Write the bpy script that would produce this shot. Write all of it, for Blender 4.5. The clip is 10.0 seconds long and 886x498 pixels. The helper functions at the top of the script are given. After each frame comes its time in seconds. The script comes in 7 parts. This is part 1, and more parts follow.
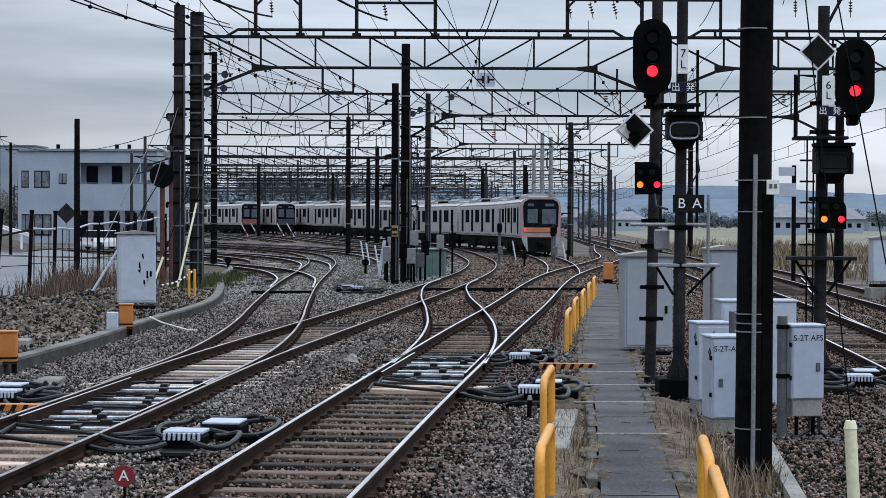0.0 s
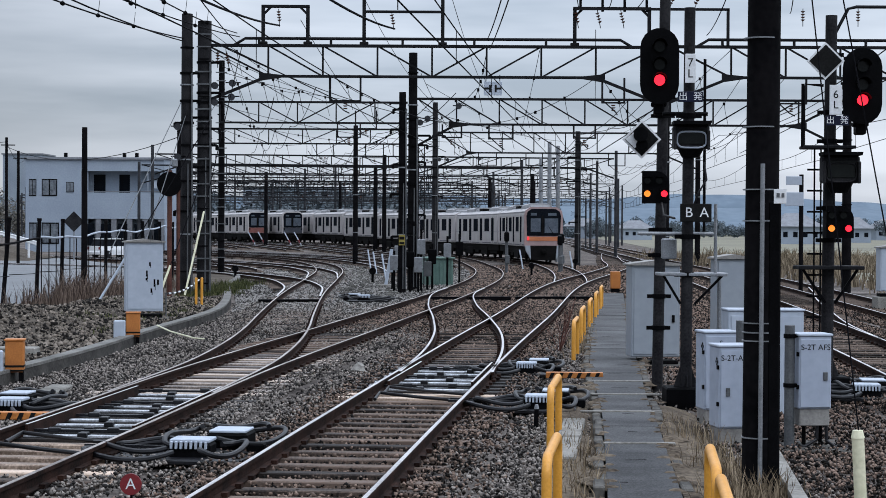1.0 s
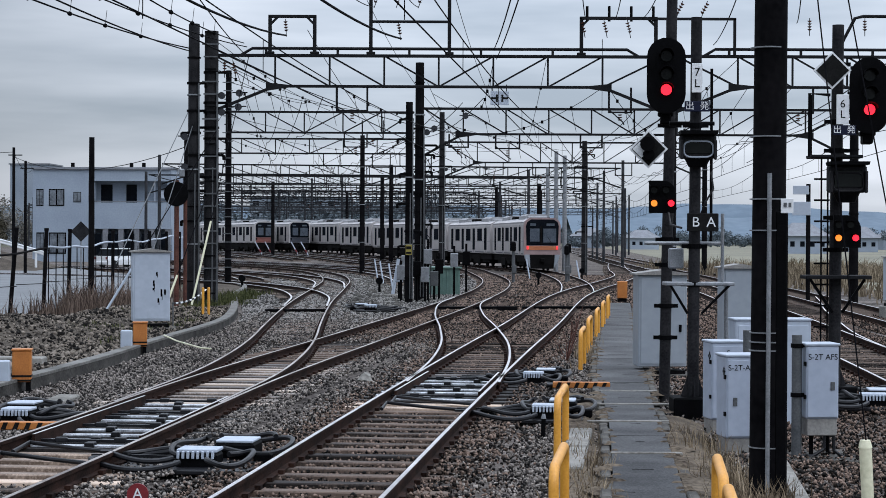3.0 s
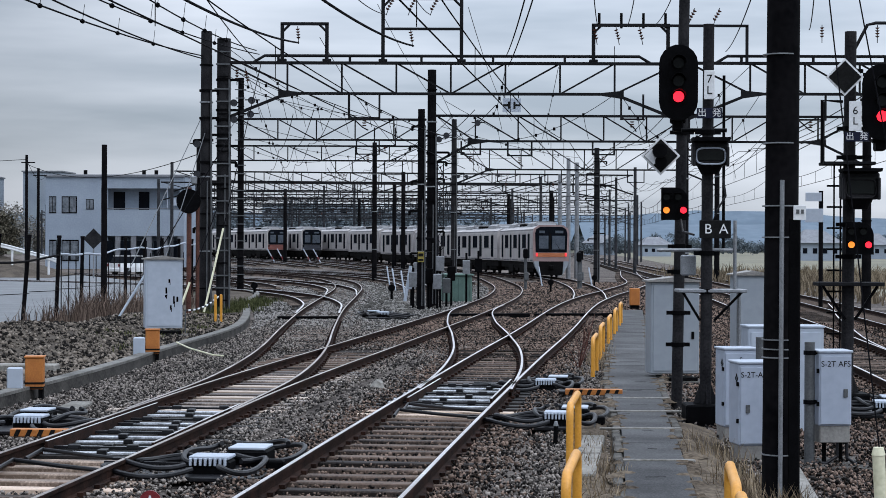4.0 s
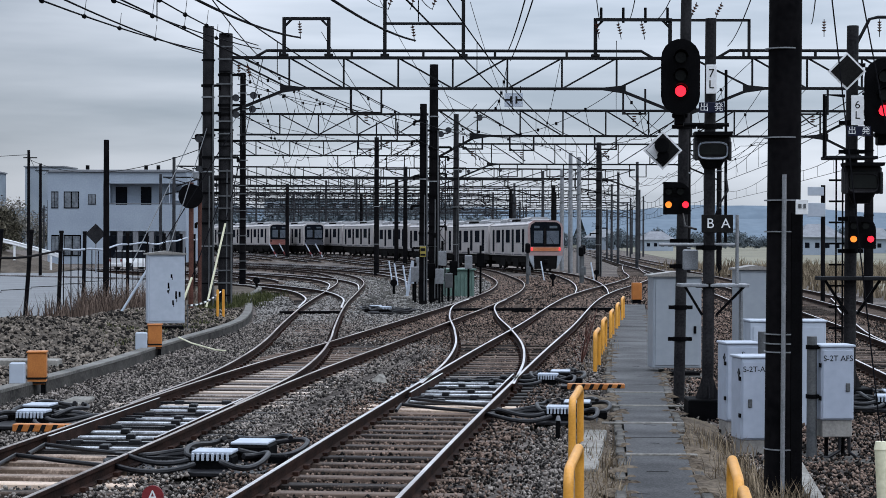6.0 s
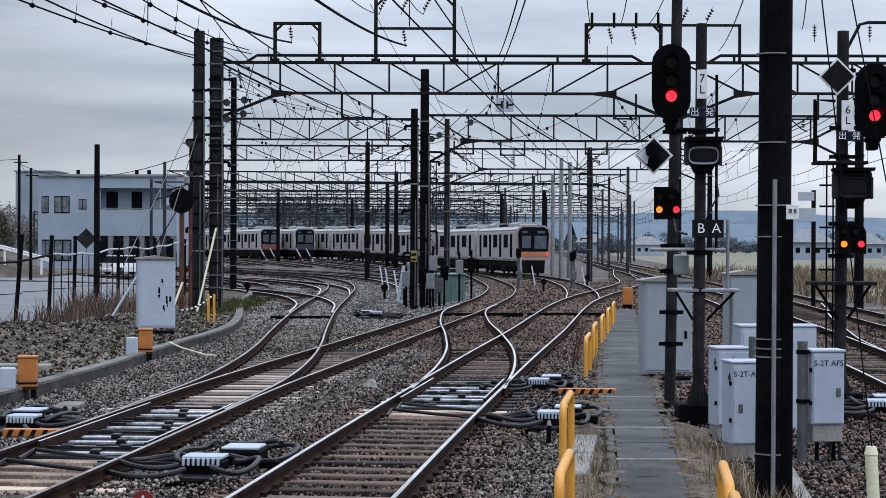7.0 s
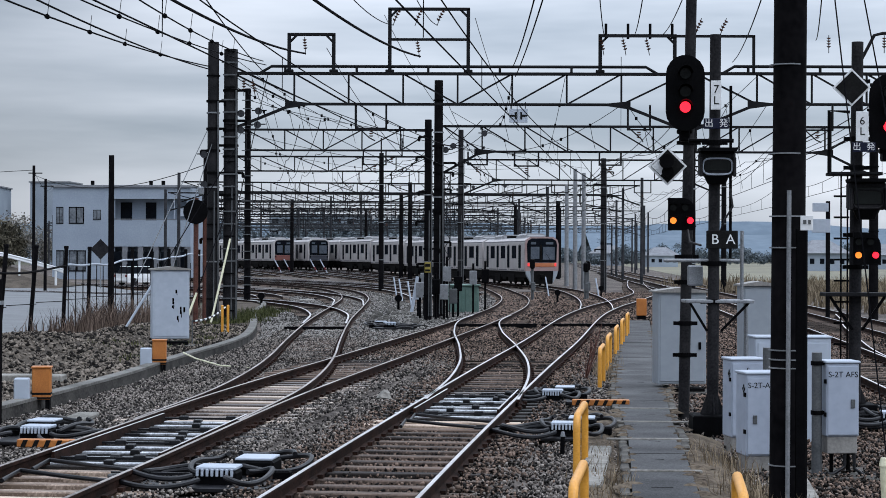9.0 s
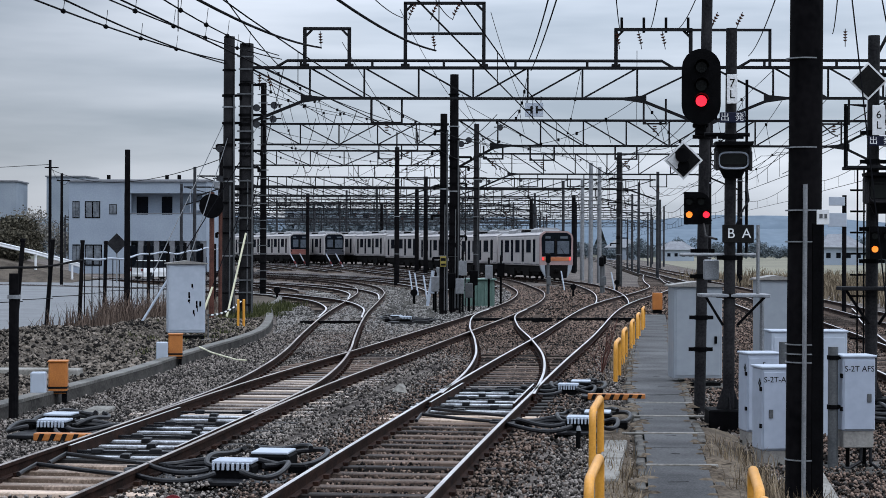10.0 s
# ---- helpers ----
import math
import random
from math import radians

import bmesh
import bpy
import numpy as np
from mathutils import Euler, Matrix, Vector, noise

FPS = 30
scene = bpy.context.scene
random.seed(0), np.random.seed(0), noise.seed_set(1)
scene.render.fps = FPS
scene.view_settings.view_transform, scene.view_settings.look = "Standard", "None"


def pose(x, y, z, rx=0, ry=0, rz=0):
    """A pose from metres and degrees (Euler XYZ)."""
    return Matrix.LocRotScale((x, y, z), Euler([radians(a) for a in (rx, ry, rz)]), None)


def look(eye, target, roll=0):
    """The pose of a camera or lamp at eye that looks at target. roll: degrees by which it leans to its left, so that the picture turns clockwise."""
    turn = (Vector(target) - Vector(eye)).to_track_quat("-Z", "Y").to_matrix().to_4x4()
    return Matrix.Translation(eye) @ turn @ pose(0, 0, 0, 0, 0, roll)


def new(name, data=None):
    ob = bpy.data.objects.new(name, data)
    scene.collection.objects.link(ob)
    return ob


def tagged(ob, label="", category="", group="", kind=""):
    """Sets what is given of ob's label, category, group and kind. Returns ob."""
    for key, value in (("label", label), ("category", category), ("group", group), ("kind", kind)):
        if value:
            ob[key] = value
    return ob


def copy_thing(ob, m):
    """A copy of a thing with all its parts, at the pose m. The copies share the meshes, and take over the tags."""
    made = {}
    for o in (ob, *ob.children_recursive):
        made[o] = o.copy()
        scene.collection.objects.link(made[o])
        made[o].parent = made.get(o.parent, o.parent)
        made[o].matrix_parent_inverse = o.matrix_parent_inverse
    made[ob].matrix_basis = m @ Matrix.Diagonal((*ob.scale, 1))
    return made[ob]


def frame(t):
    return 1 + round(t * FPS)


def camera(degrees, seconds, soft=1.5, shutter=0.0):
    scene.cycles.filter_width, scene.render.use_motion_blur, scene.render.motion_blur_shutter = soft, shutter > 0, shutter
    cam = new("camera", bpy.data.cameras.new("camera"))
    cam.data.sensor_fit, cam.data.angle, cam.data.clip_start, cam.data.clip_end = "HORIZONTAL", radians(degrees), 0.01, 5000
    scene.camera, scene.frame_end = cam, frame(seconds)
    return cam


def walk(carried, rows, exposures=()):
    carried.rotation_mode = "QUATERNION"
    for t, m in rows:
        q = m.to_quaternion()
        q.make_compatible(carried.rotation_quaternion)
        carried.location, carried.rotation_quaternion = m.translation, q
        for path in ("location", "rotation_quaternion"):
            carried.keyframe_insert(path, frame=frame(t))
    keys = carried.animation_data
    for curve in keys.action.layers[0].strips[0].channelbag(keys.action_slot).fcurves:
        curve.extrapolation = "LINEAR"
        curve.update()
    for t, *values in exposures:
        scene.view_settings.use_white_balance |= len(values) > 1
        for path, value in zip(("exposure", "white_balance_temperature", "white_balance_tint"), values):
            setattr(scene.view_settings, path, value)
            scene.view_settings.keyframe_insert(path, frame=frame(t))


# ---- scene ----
# ================= camera =================
cam = camera(27.0, 10.0, soft=0.5)
EYE = (0.0, 0.0, 2.3)
TURNS = [(0.0, -0.219, -0.852, -0.22), (0.5, -0.167, -0.735, -0.23), (1.0, 0.002, -0.58, -0.29), (1.5, 0.078, -0.477, -0.27),
         (2.0, 0.093, -0.399, -0.24), (2.75, 0.19, -0.30, -0.25), (3.5, 0.32, -0.196, -0.26), (4.0, 0.591, -0.062, -0.23),
         (4.5, 0.702, -0.074, -0.27), (5.0, 0.797, -0.222, -0.23), (5.5, 0.788, -0.279, -0.17), (6.2, 0.58, -0.19, -0.18),
         (7.0, 0.373, -0.074, -0.19), (7.5, 0.485, 0.016, -0.18), (8.0, 0.635, 0.136, -0.17), (8.5, 0.729, 0.236, -0.20),
         (9.0, 0.802, 0.262, -0.22), (9.5, 1.042, 0.176, -0.21), (10.0, 1.287, 0.079, -0.21)]
walk(cam, [(t, pose(*EYE, 90 + pitch, roll, yaw)) for t, yaw, pitch, roll in TURNS])

# ================= sky and light =================
world = bpy.data.worlds.new("overcast_sky")
scene.world = world
world.use_nodes = True
wn, wl = world.node_tree.nodes, world.node_tree.links
wn.clear()
w_out = wn.new("ShaderNodeOutputWorld")
w_sum = wn.new("ShaderNodeAddShader")
w_sky, w_cloud = wn.new("ShaderNodeBackground"), wn.new("ShaderNodeBackground")
w_tex = wn.new("ShaderNodeTexSky")
w_tex.sky_type, w_tex.sun_disc = "NISHITA", False
w_tex.sun_elevation, w_tex.sun_rotation = radians(48), radians(35)
w_sky.inputs["Strength"].default_value = 0.012
wl.new(w_tex.outputs["Color"], w_sky.inputs["Color"])
w_co, w_map = wn.new("ShaderNodeTexCoord"), wn.new("ShaderNodeMapping")
w_map.inputs["Scale"].default_value = (1.5, 1.5, 11.0)
w_map.inputs["Location"].default_value = (0.35, 0.2, 0.6)
w_noise, w_ramp = wn.new("ShaderNodeTexNoise"), wn.new("ShaderNodeValToRGB")
w_noise.inputs["Scale"].default_value, w_noise.inputs["Detail"].default_value, w_noise.inputs["Roughness"].default_value = 1.9, 5.0, 0.5
w_ramp.color_ramp.elements[0].position, w_ramp.color_ramp.elements[0].color = 0.36, (0.332, 0.398, 0.495, 1)
w_ramp.color_ramp.elements[1].position, w_ramp.color_ramp.elements[1].color = 0.64, (0.735, 0.80, 0.922, 1)
wl.new(w_co.outputs["Generated"], w_map.inputs["Vector"])
wl.new(w_map.outputs["Vector"], w_noise.inputs["Vector"])
wl.new(w_noise.outputs["Fac"], w_ramp.inputs["Fac"])
wl.new(w_ramp.outputs["Color"], w_cloud.inputs["Color"])
# an overcast sky is about three times as bright overhead as at the horizon
w_sep, w_high, w_gain = wn.new("ShaderNodeSeparateXYZ"), wn.new("ShaderNodeMath"), wn.new("ShaderNodeMath")
w_high.operation, w_gain.operation = "MAXIMUM", "MULTIPLY_ADD"
w_high.inputs[1].default_value, w_gain.inputs[1].default_value, w_gain.inputs[2].default_value = 0.0, 2.6, 1.5
wl.new(w_co.outputs["Generated"], w_sep.inputs[0])
wl.new(w_sep.outputs["Z"], w_high.inputs[0])
wl.new(w_high.outputs[0], w_gain.inputs[0])
w_curve = wn.new("ShaderNodeMath")
w_curve.operation = "MULTIPLY_ADD"
w_curve.inputs[2].default_value = 0.90
wl.new(w_gain.outputs[0], w_curve.inputs[0])
wl.new(w_high.outputs[0], w_curve.inputs[1])
# the cloud is thicker away from the sun's side
w_side, w_mul = wn.new("ShaderNodeMapRange"), wn.new("ShaderNodeMath")
w_mul.operation = "MULTIPLY"
for key, value in (("From Min", -0.26), ("From Max", -0.04), ("To Min", 0.62), ("To Max", 1.0)):
    w_side.inputs[key].default_value = value
wl.new(w_sep.outputs["X"], w_side.inputs["Value"])
wl.new(w_curve.outputs[0], w_mul.inputs[0])
wl.new(w_side.outputs[0], w_mul.inputs[1])
wl.new(w_mul.outputs[0], w_cloud.inputs["Strength"])
wl.new(w_sky.outputs[0], w_sum.inputs[0])
wl.new(w_cloud.outputs[0], w_sum.inputs[1])
wl.new(w_sum.outputs[0], w_out.inputs["Surface"])

sun = new("sun", bpy.data.lights.new("sun", "SUN"))
sun.data.energy, sun.data.angle, sun.data.color = 0.45, radians(16), (1.0, 0.985, 0.97)
sun.matrix_world = look((30, -20, 60), (0, 25, 0))


# ================= materials =================
def material(name, low, high, rough=0.7, metal=0.0, scale=6.0, fine=60.0, bump=0.25, spec=0.5, emit=None, strength=0.0, island=0.0, per_object=0.0, lo=0.36, hi=0.64):
    """A surface of two tones mixed by coarse and fine noise, with a fine relief."""
    m = bpy.data.materials.new(name)
    m.use_nodes = True
    n, l = m.node_tree.nodes, m.node_tree.links
    b = n["Principled BSDF"]
    co = n.new("ShaderNodeTexCoord")
    big, small = n.new("ShaderNodeTexNoise"), n.new("ShaderNodeTexNoise")
    big.inputs["Scale"].default_value, big.inputs["Detail"].default_value = scale, 4.0
    small.inputs["Scale"].default_value, small.inputs["Detail"].default_value = fine, 2.0
    add = n.new("ShaderNodeMath")
    add.operation = "MULTIPLY_ADD"
    add.inputs[1].default_value = 0.45
    half = n.new("ShaderNodeMath")
    half.operation = "MULTIPLY"
    half.inputs[1].default_value = 0.55
    ramp = n.new("ShaderNodeValToRGB")
    ramp.color_ramp.elements[0].position, ramp.color_ramp.elements[1].position = lo, hi
    ramp.color_ramp.elements[0].color, ramp.color_ramp.elements[1].color = (*low, 1), (*high, 1)
    for tex in (big, small):
        l.new(co.outputs["Object"], tex.inputs["Vector"])
    l.new(big.outputs["Fac"], half.inputs[0])
    l.new(small.outputs["Fac"], add.inputs[0])
    l.new(half.outputs[0], add.inputs[2])
    fac = add.outputs[0]
    if island or per_object:
        src = n.new("ShaderNodeNewGeometry").outputs["Random Per Island"] if island else n.new("ShaderNodeObjectInfo").outputs["Random"]
        vary = n.new("ShaderNodeMath")
        vary.operation = "MULTIPLY_ADD"
        vary.inputs[1].default_value = island or per_object
        shift = n.new("ShaderNodeMath")
        shift.operation = "ADD"
        shift.inputs[1].default_value = -0.5 * (island or per_object)
        l.new(src, vary.inputs[0])
        l.new(fac, shift.inputs[0])
        l.new(shift.outputs[0], vary.inputs[2])
        fac = vary.outputs[0]
    l.new(fac, ramp.inputs["Fac"])
    l.new(ramp.outputs["Color"], b.inputs["Base Color"])
    b.inputs["Roughness"].default_value, b.inputs["Metallic"].default_value = rough, metal
    b.inputs["Specular IOR Level"].default_value = spec
    if bump:
        bp = n.new("ShaderNodeBump")
        bp.inputs["Strength"].default_value, bp.inputs["Distance"].default_value = bump, 0.01
        l.new(small.outputs["Fac"], bp.inputs["Height"])
        l.new(bp.outputs[0], b.inputs["Normal"])
    if emit:
        b.inputs["Emission Color"].default_value, b.inputs["Emission Strength"].default_value = (*emit, 1), strength
    return m


M_BALLAST = material("ballast_bed", (0.022, 0.0185, 0.017), (0.215, 0.186, 0.168), 0.95, 0, 0.35, 9, 1.0, spec=0.06, lo=0.38, hi=0.66)
M_STONE = material("ballast_stone", (0.016, 0.0142, 0.0132), (0.31, 0.272, 0.243), 0.85, 0, 0.5, 25, 0.4, spec=0.2, island=0.72, lo=0.34, hi=0.8)
M_RAIL = material("rusted_rail", (0.004, 0.0025, 0.002), (0.04, 0.019, 0.0135), 0.85, 0.0, 3, 40, spec=0.1)
M_HEAD = material("polished_rail_head", (0.42, 0.40, 0.40), (0.78, 0.76, 0.76), 0.45, 1.0, 0.5, 25, 0.05)
M_HEADWORN = material("dull_rail_head", (0.16, 0.125, 0.11), (0.58, 0.53, 0.50), 0.42, 0.9, 0.4, 20, 0.05)
M_CURTAIN = material("curtained_pane", (0.05, 0.058, 0.07), (0.17, 0.19, 0.215), 0.25, 0, 1.2, 4, 0.0)
M_SIDEGLASS = material("tinted_side_glass", (0.006, 0.007, 0.010), (0.016, 0.019, 0.025), 0.6, 0, 1, 10, 0.0, spec=0.0)
M_YELLOWDULL = material("faded_yellow_plate", (0.22, 0.17, 0.03), (0.34, 0.27, 0.05), 0.6, 0, 3, 30, 0.05)
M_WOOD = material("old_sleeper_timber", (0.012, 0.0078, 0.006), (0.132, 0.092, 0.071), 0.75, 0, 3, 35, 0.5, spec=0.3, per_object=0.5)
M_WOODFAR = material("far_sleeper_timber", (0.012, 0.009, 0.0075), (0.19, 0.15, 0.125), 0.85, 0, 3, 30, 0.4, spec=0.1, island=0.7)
M_OILED = material("oil_stained_sleeper", (0.010, 0.0075, 0.006), (0.13, 0.098, 0.08), 0.85, 0, 3, 30, 0.4, spec=0.1, per_object=0.5)
# near-black sleepers that set off the pale slide plates
M_SLEEPBLACK = material("black_switch_sleeper", (0.004, 0.0035, 0.0035), (0.035, 0.03, 0.028), 0.6, 0, 3, 30, 0.3, spec=0.2, per_object=0.4)
# upright face of the kerb wall, darker than its coping in M_KERB
M_KERBFACE = material("dark_kerb_face", (0.018, 0.017, 0.016), (0.075, 0.07, 0.064), 0.9, 0, 1.5, 20, 0.4, spec=0.15)
M_STONERUST = material("rust_stained_stone", (0.004, 0.003, 0.0022), (0.235, 0.165, 0.13), 0.85, 0, 0.6, 12, 0.3, spec=0.15, island=0.9, lo=0.36, hi=0.8)
M_REED = material("pale_brown_reed", (0.085, 0.066, 0.045), (0.25, 0.20, 0.14), 0.9, 0, 2, 20, 0.0, spec=0.1, island=0.6)
M_CABGREY = material("weathered_grey_enamel", (0.245, 0.275, 0.31), (0.29, 0.32, 0.355), 0.5, 0, 0.8, 8, 0.02)
M_CAB = material("dim_cab_interior", (0.05, 0.062, 0.08), (0.11, 0.128, 0.155), 0.6, 0, 1, 10, 0.0, spec=0.1)
M_SOIL = material("brown_soil_and_litter", (0.022, 0.016, 0.012), (0.17, 0.135, 0.10), 0.95, 0, 1.6, 16, 1.0, spec=0.1)
M_PALE = material("greased_pale_timber", (0.05, 0.034, 0.027), (0.44, 0.345, 0.28), 0.4, 0, 3, 30, 0.3, spec=0.7, per_object=0.6)
# bluish white base colour imitates sky sheen on the greased slide plates
M_PLATE = material("sky_sheen_steel_plate", (0.22, 0.23, 0.25), (0.74, 0.77, 0.82), 0.32, 0.4, 5, 40, 0.2)
M_BLACK = material("black_rubber", (0.004, 0.004, 0.005), (0.012, 0.012, 0.015), 0.4, 0, 8, 60, 0.1, spec=0.28)
M_DARK = material("dark_painted_steel", (0.0015, 0.0015, 0.0018), (0.005, 0.005, 0.0058), 0.6, 0.0, 4, 50, 0.1, spec=0.03)
M_POLE = material("dark_weathered_pole", (0.0018, 0.0018, 0.0024), (0.0085, 0.0078, 0.0088), 0.85, 0, 1.5, 14, 0.12, spec=0.05)
M_BEAM = material("gantry_steel", (0.004, 0.0045, 0.0055), (0.016, 0.016, 0.018), 0.7, 0.0, 2, 40, 0.1, spec=0.1)
# steel paled to imitate haze on far masts; also the pulleys' own grey
M_FARSTEEL = material("haze_pale_and_pulley_steel", (0.014, 0.015, 0.018), (0.055, 0.057, 0.063), 0.75, 0, 2, 30, 0.1, spec=0.1)
M_MAST = material("grey_painted_mast", (0.006, 0.006, 0.0075), (0.027, 0.026, 0.028), 0.7, 0, 2, 30, 0.2, spec=0.12)
M_FACERED = material("dull_red_front", (0.15, 0.05, 0.042), (0.24, 0.085, 0.07), 0.5, 0, 2, 30, 0.03)
# distance haze mixed into the wall colour: blue-grey, little contrast
M_HAZEWALL = material("haze_tinted_grey_wall", (0.22, 0.255, 0.30), (0.30, 0.34, 0.385), 0.9, 0, 0.2, 5, 0.0, spec=0.1)
M_BUSH = material("olive_bush", (0.028, 0.026, 0.019), (0.125, 0.112, 0.082), 0.9, 0, 0.4, 5, 0.0, spec=0.1, island=0.6)
M_GALV = material("galvanised_steel", (0.16, 0.17, 0.18), (0.30, 0.31, 0.33), 0.5, 0.5, 5, 50, 0.15)
M_CABLE = material("overhead_cable", (0.003, 0.003, 0.004), (0.010, 0.010, 0.012), 0.8, 0, 2, 20, 0.0, spec=0.03)
M_BOXGREY = material("pale_blue_grey_enamel", (0.31, 0.352, 0.432), (0.38, 0.425, 0.51), 0.45, 0, 0.9, 9, 0.02)
M_BOXWHITE = material("weathered_white_enamel", (0.35, 0.395, 0.465), (0.42, 0.465, 0.535), 0.5, 0, 0.8, 8, 0.02)
M_BOXBASE = material("dull_grey_plinth", (0.16, 0.15, 0.145), (0.28, 0.27, 0.25), 0.7, 0, 3, 30, 0.2)
M_CONCRETE = material("weathered_concrete", (0.12, 0.113, 0.10), (0.30, 0.285, 0.26), 0.85, 0, 1.4, 20, 0.4, spec=0.2)
M_CONDARK = material("stained_concrete", (0.03, 0.028, 0.026), (0.12, 0.112, 0.10), 0.85, 0, 1.5, 20, 0.4, spec=0.2)
M_WALK = material("damp_asphalt_path", (0.022, 0.022, 0.0235), (0.098, 0.098, 0.10), 0.75, 0, 0.8, 45, 0.35, spec=0.2, lo=0.38, hi=0.64)
M_ROAD = material("pale_road_surface", (0.095, 0.10, 0.106), (0.165, 0.172, 0.18), 0.8, 0, 0.4, 12, 0.2)
M_YELLOW = material("orange_yellow_paint", (0.60, 0.26, 0.025), (0.74, 0.35, 0.05), 0.38, 0, 3, 40, 0.08)
M_ORANGE = material("orange_enamel", (0.36, 0.115, 0.02), (0.50, 0.18, 0.035), 0.5, 0, 4, 40, 0.1)
M_CREAM = material("cream_plastic_pipe", (0.58, 0.56, 0.38), (0.74, 0.71, 0.52), 0.45, 0, 5, 30, 0.08)
M_GREEN = material("green_enamel", (0.07, 0.135, 0.115), (0.13, 0.21, 0.18), 0.6, 0, 3, 30, 0.1)
M_NAVY = material("navy_enamel", (0.003, 0.0045, 0.016), (0.006, 0.009, 0.03), 0.5, 0, 4, 40, 0.05, spec=0.2)
M_WHITE = material("white_paint", (0.62, 0.63, 0.64), (0.78, 0.79, 0.80), 0.5, 0, 3, 30, 0.05)
M_INK = material("black_ink", (0.004, 0.004, 0.004), (0.012, 0.012, 0.012), 0.7, 0, 5, 40, 0.0, spec=0.1)
M_RED = material("dark_red_enamel", (0.13, 0.008, 0.012), (0.20, 0.015, 0.02), 0.45, 0, 5, 40, 0.05)
M_REDLAMP = material("lit_red_lens", (0.6, 0.01, 0.02), (0.7, 0.02, 0.03), 0.3, 0, 5, 40, 0.0, emit=(1.0, 0.015, 0.035), strength=2.2)
M_AMBER = material("lit_amber_lens", (0.5, 0.22, 0.04), (0.6, 0.28, 0.06), 0.3, 0, 5, 40, 0.0, emit=(1.0, 0.24, 0.02), strength=1.25)
M_TAIL = material("lit_tail_lamp", (0.6, 0.02, 0.02), (0.7, 0.03, 0.03), 0.3, 0, 5, 40, 0.0, emit=(1.0, 0.05, 0.06), strength=0.9)
M_LENS = material("unlit_lens", (0.005, 0.006, 0.006), (0.011, 0.013, 0.012), 0.2, 0, 5, 40, 0.0, spec=0.12)
M_TRAIN = material("stainless_car_body", (0.375, 0.35, 0.345), (0.50, 0.47, 0.465), 0.42, 0.1, 0.8, 20, 0.04)
M_ROOF = material("pale_car_roof", (0.20, 0.20, 0.21), (0.33, 0.33, 0.34), 0.6, 0, 1, 20, 0.1)
M_GLASS = material("dark_window_glass", (0.003, 0.004, 0.006), (0.008, 0.010, 0.014), 0.15, 0, 1, 10, 0.0, spec=0.03)
M_UNDER = material("sooty_underframe", (0.003, 0.003, 0.003), (0.012, 0.011, 0.011), 0.85, 0, 2, 30, 0.2, spec=0.05)
M_FACE = material("orange_train_band", (0.42, 0.13, 0.05), (0.52, 0.18, 0.075), 0.45, 0, 2, 30, 0.03)
M_FACEPINK = material("grey_pink_train_mask", (0.27, 0.185, 0.18), (0.36, 0.25, 0.24), 0.45, 0, 2, 30, 0.03)
M_FACEBLUE = material("dark_grey_blue_front", (0.03, 0.033, 0.045), (0.06, 0.065, 0.08), 0.4, 0, 2, 30, 0.03)
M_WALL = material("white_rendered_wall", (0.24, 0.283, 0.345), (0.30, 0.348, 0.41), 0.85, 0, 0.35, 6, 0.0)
M_EARTH = material("dry_earth", (0.03, 0.024, 0.02), (0.12, 0.10, 0.08), 0.95, 0, 0.9, 18, 0.8, spec=0.1)
M_FIELD = material("dry_field", (0.11, 0.105, 0.075), (0.20, 0.185, 0.13), 0.95, 0, 0.05, 2, 0.4)
M_LAND = material("far_land", (0.045, 0.047, 0.035), (0.11, 0.105, 0.075), 0.95, 0, 0.02, 0.5, 0.3, spec=0.1)
M_STRAW = material("dry_grass", (0.09, 0.067, 0.045), (0.30, 0.235, 0.16), 0.9, 0, 2, 20, 0.0, spec=0.1, island=0.6)
M_WEED = material("dry_brown_weed", (0.05, 0.036, 0.03), (0.17, 0.125, 0.10), 0.9, 0, 2, 20, 0.0, spec=0.1, island=0.6)
M_GRASS = material("fresh_grass", (0.025, 0.032, 0.012), (0.10, 0.105, 0.045), 0.85, 0, 2, 20, 0.0, spec=0.1, island=0.5)
M_LEAF = material("dull_foliage", (0.020, 0.022, 0.016), (0.085, 0.088, 0.06), 0.9, 0, 0.3, 3, 0.0, spec=0.1, island=0.5)
# foliage paled and blued in its base colour to imitate haze
M_FARLEAF = material("haze_tinted_far_wood", (0.085, 0.105, 0.122), (0.16, 0.188, 0.205), 0.95, 0, 0.05, 0.6, 0.0, spec=0.05, island=0.5)
# lightened to suggest haze over the scrub behind the depot
M_SHRUB = material("brown_grey_shrub", (0.10, 0.098, 0.09), (0.215, 0.2, 0.175), 0.95, 0, 0.3, 3, 0.0, spec=0.05, island=0.6)
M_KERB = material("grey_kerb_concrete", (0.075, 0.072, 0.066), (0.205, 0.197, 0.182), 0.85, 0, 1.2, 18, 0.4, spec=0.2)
M_YARDSTONE = material("grey_yard_stone", (0.04, 0.038, 0.036), (0.26, 0.245, 0.23), 0.9, 0, 0.5, 12, 0.3, spec=0.1, island=0.8)
M_BARK = material("bark", (0.04, 0.032, 0.026), (0.10, 0.08, 0.065), 0.9, 0, 3, 20, 0.4)
# the blue is air haze painted into the hills' colour
M_HILL = material("haze_tinted_wooded_hill", (0.085, 0.12, 0.158), (0.12, 0.162, 0.205), 1.0, 0, 0.01, 0.08, 0.0)
M_TILE = material("grey_roof", (0.12, 0.125, 0.14), (0.2, 0.21, 0.23), 0.7, 0, 1, 10, 0.2)
